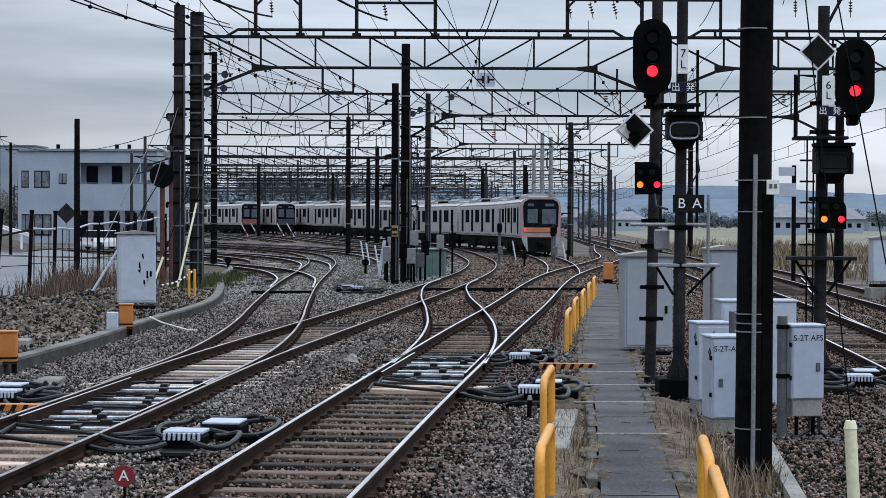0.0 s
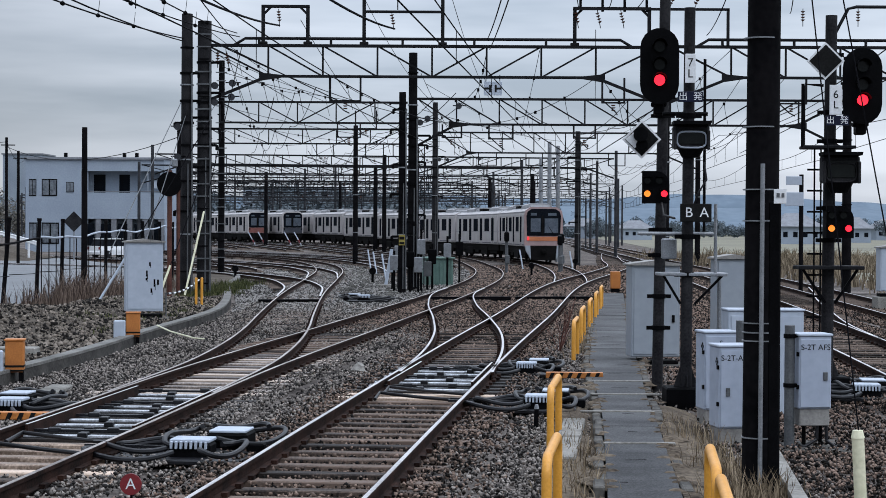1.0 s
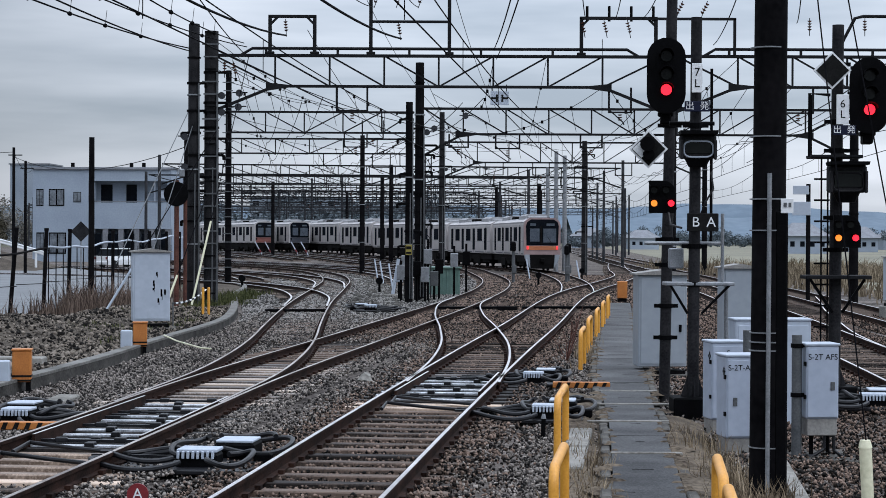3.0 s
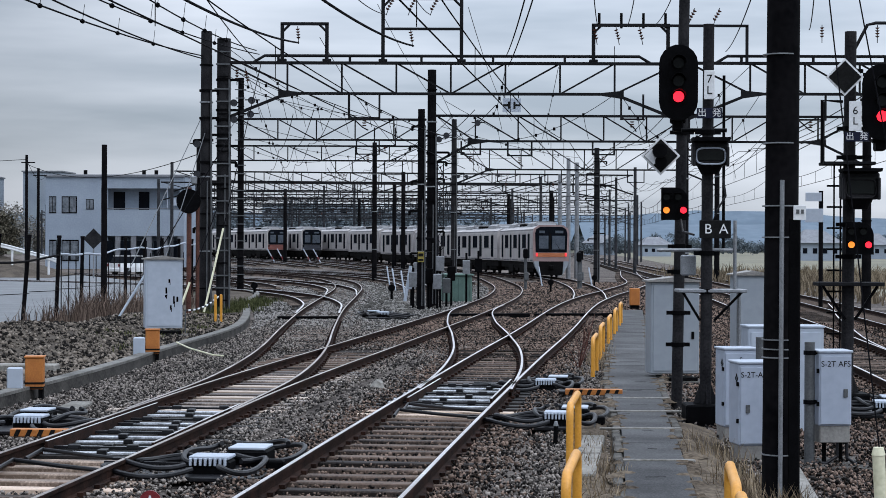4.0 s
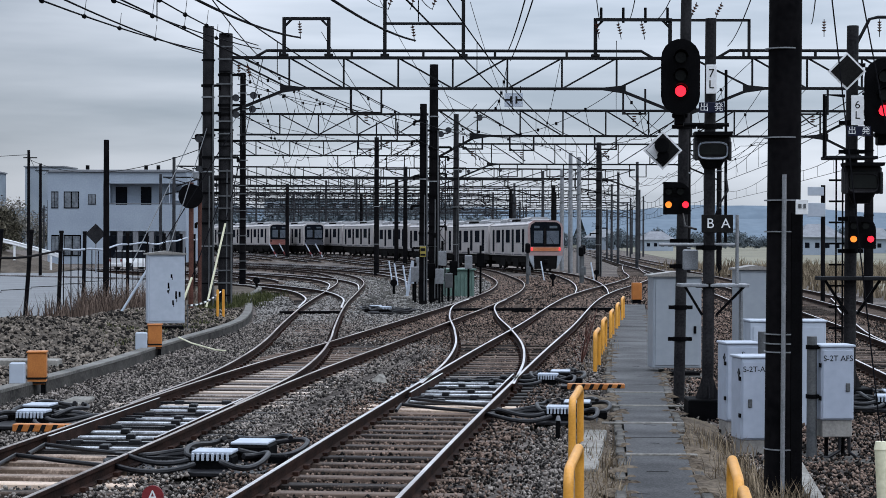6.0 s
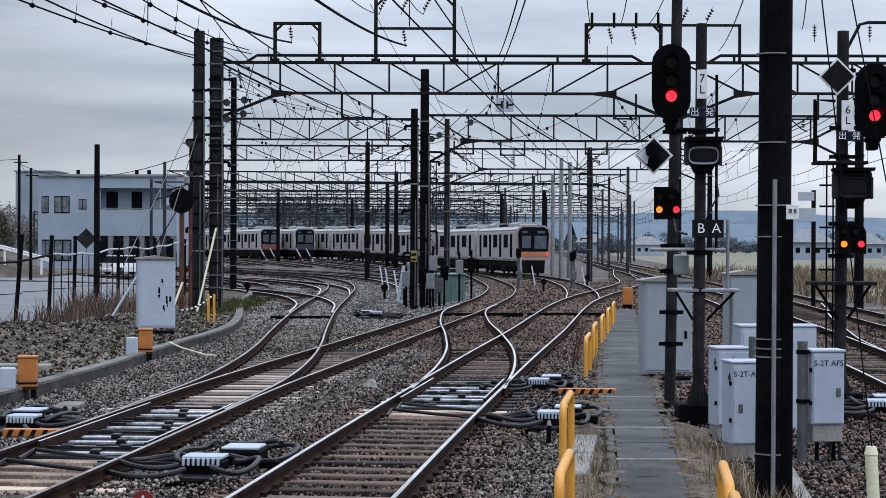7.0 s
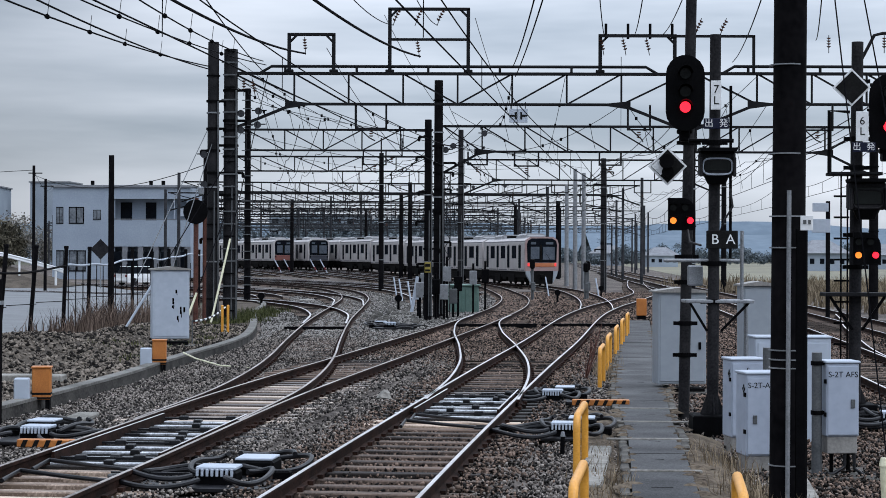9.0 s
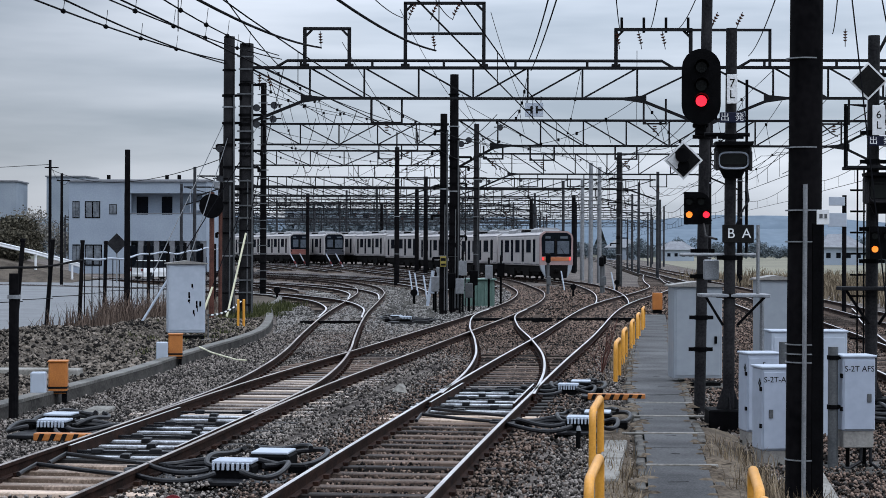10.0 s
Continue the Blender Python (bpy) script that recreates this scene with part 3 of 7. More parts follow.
def gantry(y, xc, d, half, z0, z1, xl, xr, drop=0.95, skew=0.0, frames=(), w=0.11, knee=True, mat=M_BEAM, detail=True, pipe=False):
    """A truss beam across the tracks from xl to xr, its diagonals falling towards the middle panel point xc."""
    t = thing("overhead_gantry", "dark steel truss gantry beam across the tracks carrying the wires", "gantry", (xc, y, 0), math.degrees(math.atan2(skew, xr - xl)), group="overhead gantries")
    a, b = xl - xc, xr - xc
    part("top_chord", Shape().box((a + b) / 2, 0, z1, b - a, w * 1.3, w, 0.01), mat, t)
    c0, c1 = (-half * d, half * d) if knee else (a, b)
    part("bottom_chord", Shape().box((c0 + c1) / 2, 0, z0, c1 - c0, w * 1.2, w * 0.9, 0.01), mat, t)
    for k in range(-half, half + 1):
        part("upright", Shape().box(k * d, 0, (z0 + z1) / 2, w * 0.62, w * 0.6, z1 - z0 - w), mat, t)
    for k in range(-half, half):
        e0, e1 = (z1, z0) if k < 0 else (z0, z1)
        part("diagonal", Shape().beam((k * d, 0, e0), ((k + 1) * d, 0, e1), w * 0.55), mat, t)
    if not knee:
        part("diagonal", Shape().beam((a, 0, z1), (-half * d, 0, z0), w * 0.55), mat, t)
        part("diagonal", Shape().beam((half * d, 0, z0), (b, 0, z1), w * 0.55), mat, t)
    else:
        for s, e in ((-half * d, a), (half * d, b)):
            q = 0.55 if e > s else -0.55
            part("knee_brace", Shape().beam((s, 0, z0), (e, 0, z0 - drop), w * 0.95), mat, t)
            part("knee_brace", Shape().beam((s, 0, z0), (e - 0.2 * q, 0, z1), w * 0.6), mat, t)
            if detail:
                part("gusset_plate", Shape().prism([(s - q, z0 - 0.04), (s + q * 0.6, z0 - 0.17), (s + q * 0.6, z0 + 0.13), (s - q, z0 + 0.04)], -0.075, 0.075), mat, t)
    if pipe:
        lo, hi = a + 1.1, b - 1.1
        part("cable_pipe", Shape().tube([(lo, 0, z1 + 0.02), (lo + 0.4, 0, z1 + 0.26), (hi - 0.4, 0, z1 + 0.26), (hi, 0, z1 + 0.02)], 0.055, 8), mat, t)
        for k in range(int((hi - lo) / 2.6)):
            part("pipe_clip", Shape().box(lo + 0.9 + k * 2.6, 0, z1 + 0.15, 0.09, 0.1, 0.24, 0.01), mat, t)
    for fx, fw, fh, mid in frames:
        x = fx - xc
        part("wire_frame", Shape().box(x, 0, z1 + fh / 2, 0.13, 0.12, fh, 0.01).box(x + fw, 0, z1 + fh / 2, 0.13, 0.12, fh, 0.01).box(x + fw / 2, 0, z1 + fh, fw + 0.13, 0.12, 0.11, 0.01)
             .beam((x, 0, z1 + fh - 0.3), (x + 0.3, 0, z1 + fh), 0.08).beam((x + fw, 0, z1 + fh - 0.3), (x + fw - 0.3, 0, z1 + fh), 0.08)
             .box(x, 0, z1 + 0.1, 0.32, 0.14, 0.1, 0.02).box(x + fw, 0, z1 + 0.1, 0.32, 0.14, 0.1, 0.02), mat, t)
        if mid:
            part("cross_bar", Shape().box(x + fw / 2, 0, z1 + fh * mid, fw, 0.1, 0.09), mat, t)
    return t


left_mast = mast(-9.3, 66.9, 10.35, 0.23, mat=M_MAST)
ladder_mast = mast(-8.68, 67.0, 10.1, 0.26, 0.25, M_MAST, label="dark steel catenary mast with ladder rungs", bands=False, ladder=True)
gantry(67.0, -0.43, 1.98, 3, 7.86, 8.97, -8.7, 7.9, frames=((-6.56, 1.62, 1.42, 0), (-2.9, 2.85, 2.35, 0.53), (4.74, 2.7, 1.4, 0)), pipe=True)
gantry(67.0, 16.36, 1.98, 3, 7.89, 9.0, 8.1, 24.8, pipe=True)
mast(8.0, 67.0, 10.6, 0.22)
mast(24.9, 67.0, 10.3, 0.24)
mast(-11.9, 99.0, 11.6, 0.18, label="dark steel catenary mast beside the yard", bands=False, ladder=True)
front_mast = mast(-1.65, 74.2, 8.1, 0.165)
pair_mast = mast(-1.28, 77.0, 9.95, 0.21)
gantry(97.5, -7.72, 2.045, 2, 7.94, 9.03, -11.8, -1.9, knee=False, detail=False)
gantry(77.3, 7.7, 1.79, 4, 6.74, 7.8, -1.2, 16.8, w=0.1)
mast(16.9, 77.3, 9.9, 0.2)
mast(-6.3, 132.5, 10.05, 0.19)
yard_mast = mast(-0.6, 133.5, 11.8, 0.22, mat=M_MAST)
far_mast = mast(9.9, 136.0, 9.9, 0.22, mat=M_MAST)
gantry(134.0, -10.23, 2.46, 2, 8.54, 9.6, -16.9, -2.9, knee=False, w=0.12, detail=False)
gantry(134.2, 8.87, 2.3, 3, 7.95, 9.42, -0.6, 18.4, drop=1.1, w=0.12)
mast(-17.0, 134, 10.5, 0.2)
mast(18.5, 134.2, 10.5, 0.2)
for x, y, h in ((8.74, 152, 9.9), (9.5, 153, 9.6), (8.73, 165, 9.1)):
    mast(x, y, h, 0.2, 0.16, M_GALV, "pale grey steel mast behind the departing train", bands=False)
for x, y, h, r in ((-21.6, 225, 9.6, 0.24), (-13.4, 240, 8.8, 0.22), (-7.2, 196, 9.2, 0.24), (-6.0, 188, 10.2, 0.24), (5.8, 230, 9.1, 0.26), (10.7, 222, 9.4, 0.28), (11.6, 236, 9.0, 0.22)):
    mast(x, y, h, r, label="dark concrete catenary mast deep in the yard", bands=False)
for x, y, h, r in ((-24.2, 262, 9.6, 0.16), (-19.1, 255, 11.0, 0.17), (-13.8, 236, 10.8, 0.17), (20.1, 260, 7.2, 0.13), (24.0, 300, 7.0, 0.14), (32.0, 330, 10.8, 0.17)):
    mast(x, y, h, r, mat=M_FARSTEEL, label="slim steel mast deep in the yard, paled for haze", bands=False)
ROWS = [(165, -26, 16, 9.0), (198, -34, 17, 9.2), (232, -44, 19, 8.9), (268, -55, 26, 9.3), (305, -66, 28, 9.0), (345, -78, 31, 9.3), (390, -90, 36, 9.2), (440, -100, 42, 9.4)]
ROWS += [(182, -30, 8, 8.6), (215, -40, 6, 8.9), (250, -50, 4, 8.7), (287, -60, 8, 9.0), (325, -72, 10, 8.8), (368, -84, 12, 9.0), (415, -95, 16, 9.2)]
# beams from y = 300 on take the steel with haze in its colour
for i, (y, x0, x1, z) in enumerate(ROWS):
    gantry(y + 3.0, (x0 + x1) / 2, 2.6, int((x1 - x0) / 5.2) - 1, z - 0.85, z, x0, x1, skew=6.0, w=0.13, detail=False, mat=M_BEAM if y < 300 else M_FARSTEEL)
    rng = random.Random(i)
    for q in ((0, 1) if y < 260 else (0, 0.3, 0.55, 0.8, 1)):
        x = x0 + (x1 - x0) * q + (rng.uniform(-3, 3) if 0 < q < 1 else 0)
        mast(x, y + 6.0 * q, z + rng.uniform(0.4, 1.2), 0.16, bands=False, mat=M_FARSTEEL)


def mast_fittings(t, r, specs):
    """Clamps, small boxes and a cable bundle on a mast: specs of (height, side, width)."""
    for z, side, w in specs:
        c = part("clamp", Shape().tube([(0, 0, z - 0.04), (0, 0, z + 0.04)], r + 0.03, 14), M_DARK, t)
        part("bracket_arm", Shape().box(side * (r + w / 2), -0.05, z, w, 0.09, 0.09, 0.01).box(side * (r + w), -0.05, z - 0.08, 0.1, 0.12, 0.2, 0.03), M_DARK, c)
    top = max(z for z, _, _ in specs)
    part("riser_cable", Shape().tube([(r * 0.9, -r * 0.7, 0.2), (r * 0.92, -r * 0.72, top * 0.5), (r * 0.85, -r * 0.8, top)], 0.035, 6), M_POSTGREY, t, "grey riser cable")
    part("riser_cable", Shape().tube([(r * 0.3, -r - 0.03, 0.2), (r * 0.35, -r - 0.02, top * 0.6)], 0.025, 6), M_POSTGREY, t, "grey riser cable")


mast_fittings(left_mast, 0.23, ((7.2, 1, 0.25), (6.4, -1, 0.2), (5.6, 1, 0.3), (4.3, 1, 0.2), (3.2, -1, 0.2), (8.2, 1, 0.2)))
mast_fittings(ladder_mast, 0.26, ((8.6, 1, 0.35), (7.5, 1, 0.3), (7.15, 1, 0.4), (6.6, -1, 0.2), (6.2, 1, 0.3), (5.6, 1, 0.2), (4.8, -1, 0.25)))
mast_fittings(pair_mast, 0.21, ((7.2, -1, 0.2), (6.5, 1, 0.5), (6.1, 1, 0.4), (5.4, 1, 0.3), (4.5, -1, 0.3), (3.2, 1, 0.3), (2.4, -1, 0.3)))
mast_fittings(front_mast, 0.165, ((7.4, -1, 0.2), (6.6, -1, 0.3), (5.2, -1, 0.2), (4.0, -1, 0.3), (2.9, 1, 0.3), (2.3, -1, 0.25)))
mast_fittings(yard_mast, 0.22, ((9.4, 1, 0.5), (8.6, -1, 0.4), (7.9, 1, 0.5), (7.1, 1, 0.6), (6.4, -1, 0.4), (5.0, 1, 0.3)))
mast_fittings(far_mast, 0.22, ((8.9, 1, 0.5), (8.0, -1, 0.5), (7.1, 1, 0.4), (6.2, -1, 0.6), (3.6, 1, 0.4), (3.2, -1, 0.4)))
lm = thing("lattice_mast", "slim dark lattice steel mast beside the paired masts", "mast", (-0.95, 80.0, -0.26))
for dx in (-0.13, 0.13):
    for dy in (-0.13, 0.13):
        part("leg", Shape().box(dx, dy, 3.1, 0.045, 0.045, 6.2), M_MAST, lm)
for k in range(15):
    e = 1 if k % 2 else -1
    part("lacing", Shape().beam((-0.13 * e, -0.14, 0.15 + k * 0.4), (0.13 * e, -0.14, 0.55 + k * 0.4), 0.03), M_MAST, lm)


# ================= near pole =================
def near_pole():
    t = thing("catenary_mast", "tall dark round pole with pale conduit and wire ties", "mast", (3.05, 17.75, -0.3), group="catenary masts")
    part("pole", Shape().tube([(0, 0, 0), (0.06, 0, 10.5)], 0.165, 20, 0.15), M_POLE, t, smooth=True)
    part("conduit", Shape().tube([(-0.02, -0.19, 0), (-0.01, -0.185, 3.25)], 0.022, 8), M_GALV, t, "pale grey conduit")
    for z in (0.62, 1.55, 1.63, 1.72, 2.7, 3.0, 3.6, 4.45):
        part("cable_tie", Shape().tube([(0.0, 0, z), (0.0, 0, z + 0.012)], 0.171, 20), M_GALV, t, "pale wire tie")
    part("cable_cover", Shape().box(0.11, -0.10, 1.45, 0.13, 0.12, 2.9, 0.02), M_DARK, t, "black cable cover on the pole")
    part("plate", Shape().box(0.16, -0.165, 2.94, 0.12, 0.01, 0.14, 0.004), M_WHITE, t, "small white plate")
    part("plate_bar", Shape().box(0.14, -0.174, 2.95, 0.03, 0.006, 0.04).box(0.185, -0.174, 2.95, 0.025, 0.006, 0.04), M_POSTGREY, t)


near_pole()
for foot, top in (((3.71, 16.4, 0.5), (3.1, 17.7, 8.2)), ((4.55, 16.9, -0.27), (3.1, 17.7, 8.3))):
    solid("guy_wire", Shape().tube([foot, top], 0.007, 6), M_CABLE, "thin rusty guy wire running up to the pole", "guy wire", "pole guy wires")


# ================= trains =================
def train_car(label, group, front=None):
    """A suburban car 18 m long, origin on the rails at its middle, front at -y."""
    t = thing("train_car", label, "train car", group=group)
    body = [(-1.38, 1.08), (1.38, 1.08), (1.4, 1.3), (1.4, 3.2), (1.34, 3.40), (1.05, 3.56), (-1.05, 3.56), (-1.34, 3.40), (-1.4, 3.2), (-1.4, 1.3)]
    part("body", Shape().prism(body, -8.75, 8.75), M_TRAIN, t)
    part("roof", Shape().prism([(-1.15, 3.48), (1.15, 3.48), (0.9, 3.64), (-0.9, 3.64)], -8.7, 8.7), M_ROOF, t)
    hump = [(-1.0, 3.5), (1.0, 3.5), (0.92, 3.82), (0.6, 3.96), (-0.6, 3.96), (-0.92, 3.82)]
    for y in (-4.9, 4.6):
        part("air_conditioner", Shape().prism(hump, y - 1.5, y + 1.5).box(0, y - 1.75, 3.66, 1.5, 0.6, 0.3, 0.1).box(0, y + 1.75, 3.66, 1.5, 0.6, 0.3, 0.1), M_ROOF, t)
    part("roof_gear", Shape().box(-0.4, 0.3, 3.72, 0.9, 1.6, 0.25, 0.05).box(0.5, -1.2, 3.7, 0.4, 0.9, 0.2, 0.04).tube([(0.7, -8, 3.68), (0.7, 8, 3.68)], 0.05, 6), M_UNDER, t, "dark roof equipment")
    part("gutter", Shape().box(-1.37, 0, 3.36, 0.05, 17.4, 0.06).box(1.37, 0, 3.36, 0.05, 17.4, 0.06), M_ROOF, t)
    part("underframe", Shape().box(0, 0, 0.84, 2.5, 17.2, 0.5, 0.03).box(0, -3, 0.56, 2.6, 2.6, 0.62, 0.05).box(0, 0.2, 0.62, 2.5, 1.6, 0.5, 0.05).box(0, 2.9, 0.54, 2.6, 2.4, 0.6, 0.05), M_UNDER, t)
    for y in (-6, 6):
        bogie = part("bogie", Shape().box(-1.05, y, 0.5, 0.16, 2.9, 0.3, 0.04).box(1.05, y, 0.5, 0.16, 2.9, 0.3, 0.04).box(0, y, 0.55, 2.0, 0.5, 0.3), M_UNDER, t)
        for dy in (-1.05, 1.05):
            part("wheelset", Shape().tube([(-0.82, y + dy, 0.43), (-0.69, y + dy, 0.43)], 0.43, 16).tube([(0.69, y + dy, 0.43), (0.82, y + dy, 0.43)], 0.43, 16).tube([(-0.7, y + dy, 0.43), (0.7, y + dy, 0.43)], 0.08, 8), M_UNDER, bogie)
    for s in (-1, 1):
        for y in (-6.9, -2.3, 2.3, 6.9):
            d = part("door", Shape().box(s * 1.398, y, 2.15, 0.03, 1.26, 2.0, 0.01), M_TRAIN, t)
            part("door_window", Shape().box(s * 1.41, y - 0.26, 2.2, 0.02, 0.44, 1.72, 0.006), M_SIDEGLASS, d)
            part("door_window", Shape().box(s * 1.41, y + 0.26, 2.2, 0.02, 0.44, 1.72, 0.006), M_SIDEGLASS, d)
            part("door_gap", Shape().box(s * 1.402, y, 2.15, 0.03, 0.08, 2.0), M_UNDER, d)
        for y in (-4.6, 0, 4.6):
            part("window", Shape().box(s * 1.404, y, 2.55, 0.02, 1.8, 0.98, 0.006), M_SIDEGLASS, t)
        part("belt", Shape().box(s * 1.404, 0, 2.02, 0.01, 17.3, 0.035), M_ROOF, t)
        part("stripe", Shape().box(s * 1.404, 0, 1.18, 0.01, 17.3, 0.07), M_FACEBLUE, t)
    if front:
        mask, band, lit = front
        f = part("front_mask", Shape().prism([(-1.38, 1.12), (1.38, 1.12), (1.4, 3.15), (1.3, 3.45), (0.95, 3.68), (-0.95, 3.68), (-1.3, 3.45), (-1.4, 3.15)], -8.98, -8.5), mask, t)
        part("windscreen", Shape().prism([(-1.2, 1.78), (1.2, 1.78), (1.25, 3.1), (1.16, 3.38), (0.85, 3.56), (-0.85, 3.56), (-1.16, 3.38), (-1.25, 3.1)], -9.03, -8.95), M_GLASS, f, "dark curved windscreen")
        part("cab_interior", Shape().box(-0.58, -9.036, 2.48, 0.72, 0.012, 0.9, 0.005), M_CAB, f, "grey cab interior seen through glass")
        part("cab_interior", Shape().box(0.56, -9.036, 2.45, 0.98, 0.012, 0.96, 0.005), M_CAB, f, "grey cab interior seen through glass")
        part("pillar", Shape().box(-0.08, -9.045, 2.45, 0.14, 0.02, 1.3), M_UNDER, f)
        part("wiper", Shape().beam((0.75, -9.05, 1.85), (0.35, -9.05, 2.4), 0.03), M_UNDER, f)
        part("band", Shape().box(0, -9.0, 1.58 if lit else 1.46, 2.2 if lit else 2.5, 0.06, 0.27 if lit else 0.6, 0.02), band, f, "coloured band under the windscreen")
        part("destination_blind", Shape().box(0.62, -9.04, 3.2, 0.62, 0.02, 0.17), M_CAB, f)
        part("line_blind", Shape().box(-0.72, -9.04, 3.2, 0.42, 0.02, 0.17), M_CAB, f)
        part("skirt", Shape().prism([(-0.95, 1.13), (0.95, 1.13), (0.85, 0.16), (-0.85, 0.16)], -8.99, -8.6), M_UNDER, f)
        for e in (-1, 1):
            part("skirt_cheek", Shape().prism([(e * 0.96, 1.13), (e * 1.34, 1.13), (e * 1.26, 0.8), (e * 0.9, 0.2)], -9.0, -8.6), M_CABGREY if lit else M_UNDER, f)
        part("coupler", Shape().box(0, -9.1, 0.72, 0.35, 0.4, 0.3, 0.05), M_UNDER, f)
        for s in (-1, 1):
            part("tail_lamp", Shape().box(s * 1.12, -9.02, 1.6, 0.15, 0.06, 0.24, 0.06), M_TAIL if lit else M_LENS, f)
    else:
        part("gangway", Shape().box(0, -8.85, 2.1, 1.1, 0.5, 2.1, 0.05), M_UNDER, t)
    for ob in t.children_recursive:
        ob.data.transform(Matrix.Diagonal((1, 1, 1.09, 1)))
    return t


tail_car = train_car("stainless commuter car with orange-banded front and lit tail lamps", "cars of the departing train", (M_FACEPINK, M_FACE, True))
mid_car = train_car("stainless commuter car coupled into the departing train", "cars of the departing train")
TRAIN = [tail_car, mid_car] + [copy_thing(mid_car, Matrix()) for _ in range(5)]
for k in range(2):
    parked = train_car("parked commuter car with red front and dark windscreen" if k else "parked commuter car with dark grey-blue front", "parked trains", (M_TRAIN, M_FACERED, False) if k else (M_TRAIN, M_FACEBLUE, False))
    ln = (LINE_Y1, LINE_Y2)[k]
    y_front = (239.0, 241.0)[k]
    s0 = next(s for s in np.arange(0, 300, 0.25) if spot(ln, s)[1] >= y_front)
    for j in range(4):
        x, y, turn, _ = spot(ln, s0 + 9 + j * 18.2)
        m = pose(x, y, rise(y), 0, 0, turn)
        if j == 0:
            parked.matrix_basis = m
        else:
            tagged(copy_thing(mid_car, m), "stainless commuter car of a parked train", group="parked trains")

for k in range(15):
    y = 14.5 + 30 * (k / 15) ** 1.5 + rng.uniform(0, 0.9)
    x = float(np.interp(y, WALK[:, 1], WALK[:, 0]))
    w = rng.uniform(0.08, 0.45)
    part("crack", Shape().box(0, 0, 0, w, rng.uniform(0.008, 0.03), 0.003, m=pose(x + rng.uniform(-0.45, 0.45) * (0.66 - w), y, -0.1195, 0, 0, rng.uniform(-35, 35))), M_UNDER, walkway)
for y in (16.3, 22.9, 31.5, 38.0, 45, 53):
    x = float(np.interp(y, WALK[:, 1], WALK[:, 0]))
    part("joint", Shape().box(x, y, -0.1195, 1.96 * walk_half(y), 0.025, 0.004), M_UNDER, walkway)


# ================= signals =================
def disc_outline(w, h, n=10):
    r = w / 2
    pts = [(r * math.cos(a), h / 2 - r + r * math.sin(a)) for a in np.linspace(0, math.pi, n)]
    return pts + [(-x, -z) for x, z in pts]


def colour_light(x, y, z, lit, mast_r, label):
    t = thing("colour_light_signal", label, "railway signal", (x, y, z), -4, group="colour light signals")
    b = part("backboard", Shape().prism(disc_outline(0.60, 1.18), -0.02, 0.02), M_DARK, t, smooth=True)
    part("casing", Shape().box(0, 0.16, 0.02, 0.36, 0.28, 1.0, 0.05), M_DARK, t)
    for k, dz in enumerate((0.30, 0.02, -0.22)):
        part("lens", Shape().tube([(0, -0.03, dz), (0, -0.05, dz)], 0.085, 20), M_REDLAMP if (k == 2 and lit) else M_LENS, t, "glowing red lens" if k == 2 else "")
        arc = [(0.115 * math.cos(a), 0, dz + 0.115 * math.sin(a)) for a in np.linspace(0.1, math.pi - 0.1, 9)]
        part("hood", Shape().put([(p[0], -0.02, p[2]) for p in arc] + [(p[0], -0.26, p[2]) for p in arc] + [(p[0] * 0.92, -0.02, dz + (p[2] - dz) * 0.92) for p in arc] + [(p[0] * 0.92, -0.26, dz + (p[2] - dz) * 0.92) for p in arc],
             [(i, i + 1, i + 10, i + 9) for i in range(8)] + [(i + 18, i + 27, i + 28, i + 19) for i in range(8)] + [(i + 9, i + 10, i + 28, i + 27) for i in range(8)]), M_DARK, t)
    part("bracket", Shape().box(0, 0.22, -0.66, 0.16, 0.3, 0.16, 0.02).box(0, 0.2, -0.58, 0.24, 0.2, 0.08, 0.02), M_DARK, t)
    return t


def diamond_sign(x, y, z, s=0.27, dot=True):
    t = thing("diamond_marker", "black diamond marker board with white border", "sign", (x, y, z), -3, group="diamond markers")
    out = [(0, s), (s, 0), (0, -s), (-s, 0)]
    part("board", Shape().prism(out, 0, 0.03), M_WHITE, t, "white border")
    part("face", Shape().prism([(a * 0.86, b * 0.86) for a, b in out], -0.012, 0.004), M_INK, t)
    if dot:
        part("white_field", Shape().prism([(-s * 0.84, 0.0), (-s * 0.36, -s * 0.46), (s * 0.05, -s * 0.1), (-s * 0.45, s * 0.36)], -0.018, -0.008), M_WHITE, t)
        part("lamp_hood", Shape().tube([(-0.02, -0.16, 0.07), (-0.02, 0, 0.07)], 0.11, 16), M_DARK, t)
        part("lamp_hood", Shape().tube([(0.0, -0.10, -0.09), (0.0, 0, -0.09)], 0.09, 16), M_DARK, t)
    part("fixing", Shape().box(0.12, 0.1, 0, 0.3, 0.06, 0.05, 0.01), M_DARK, t)


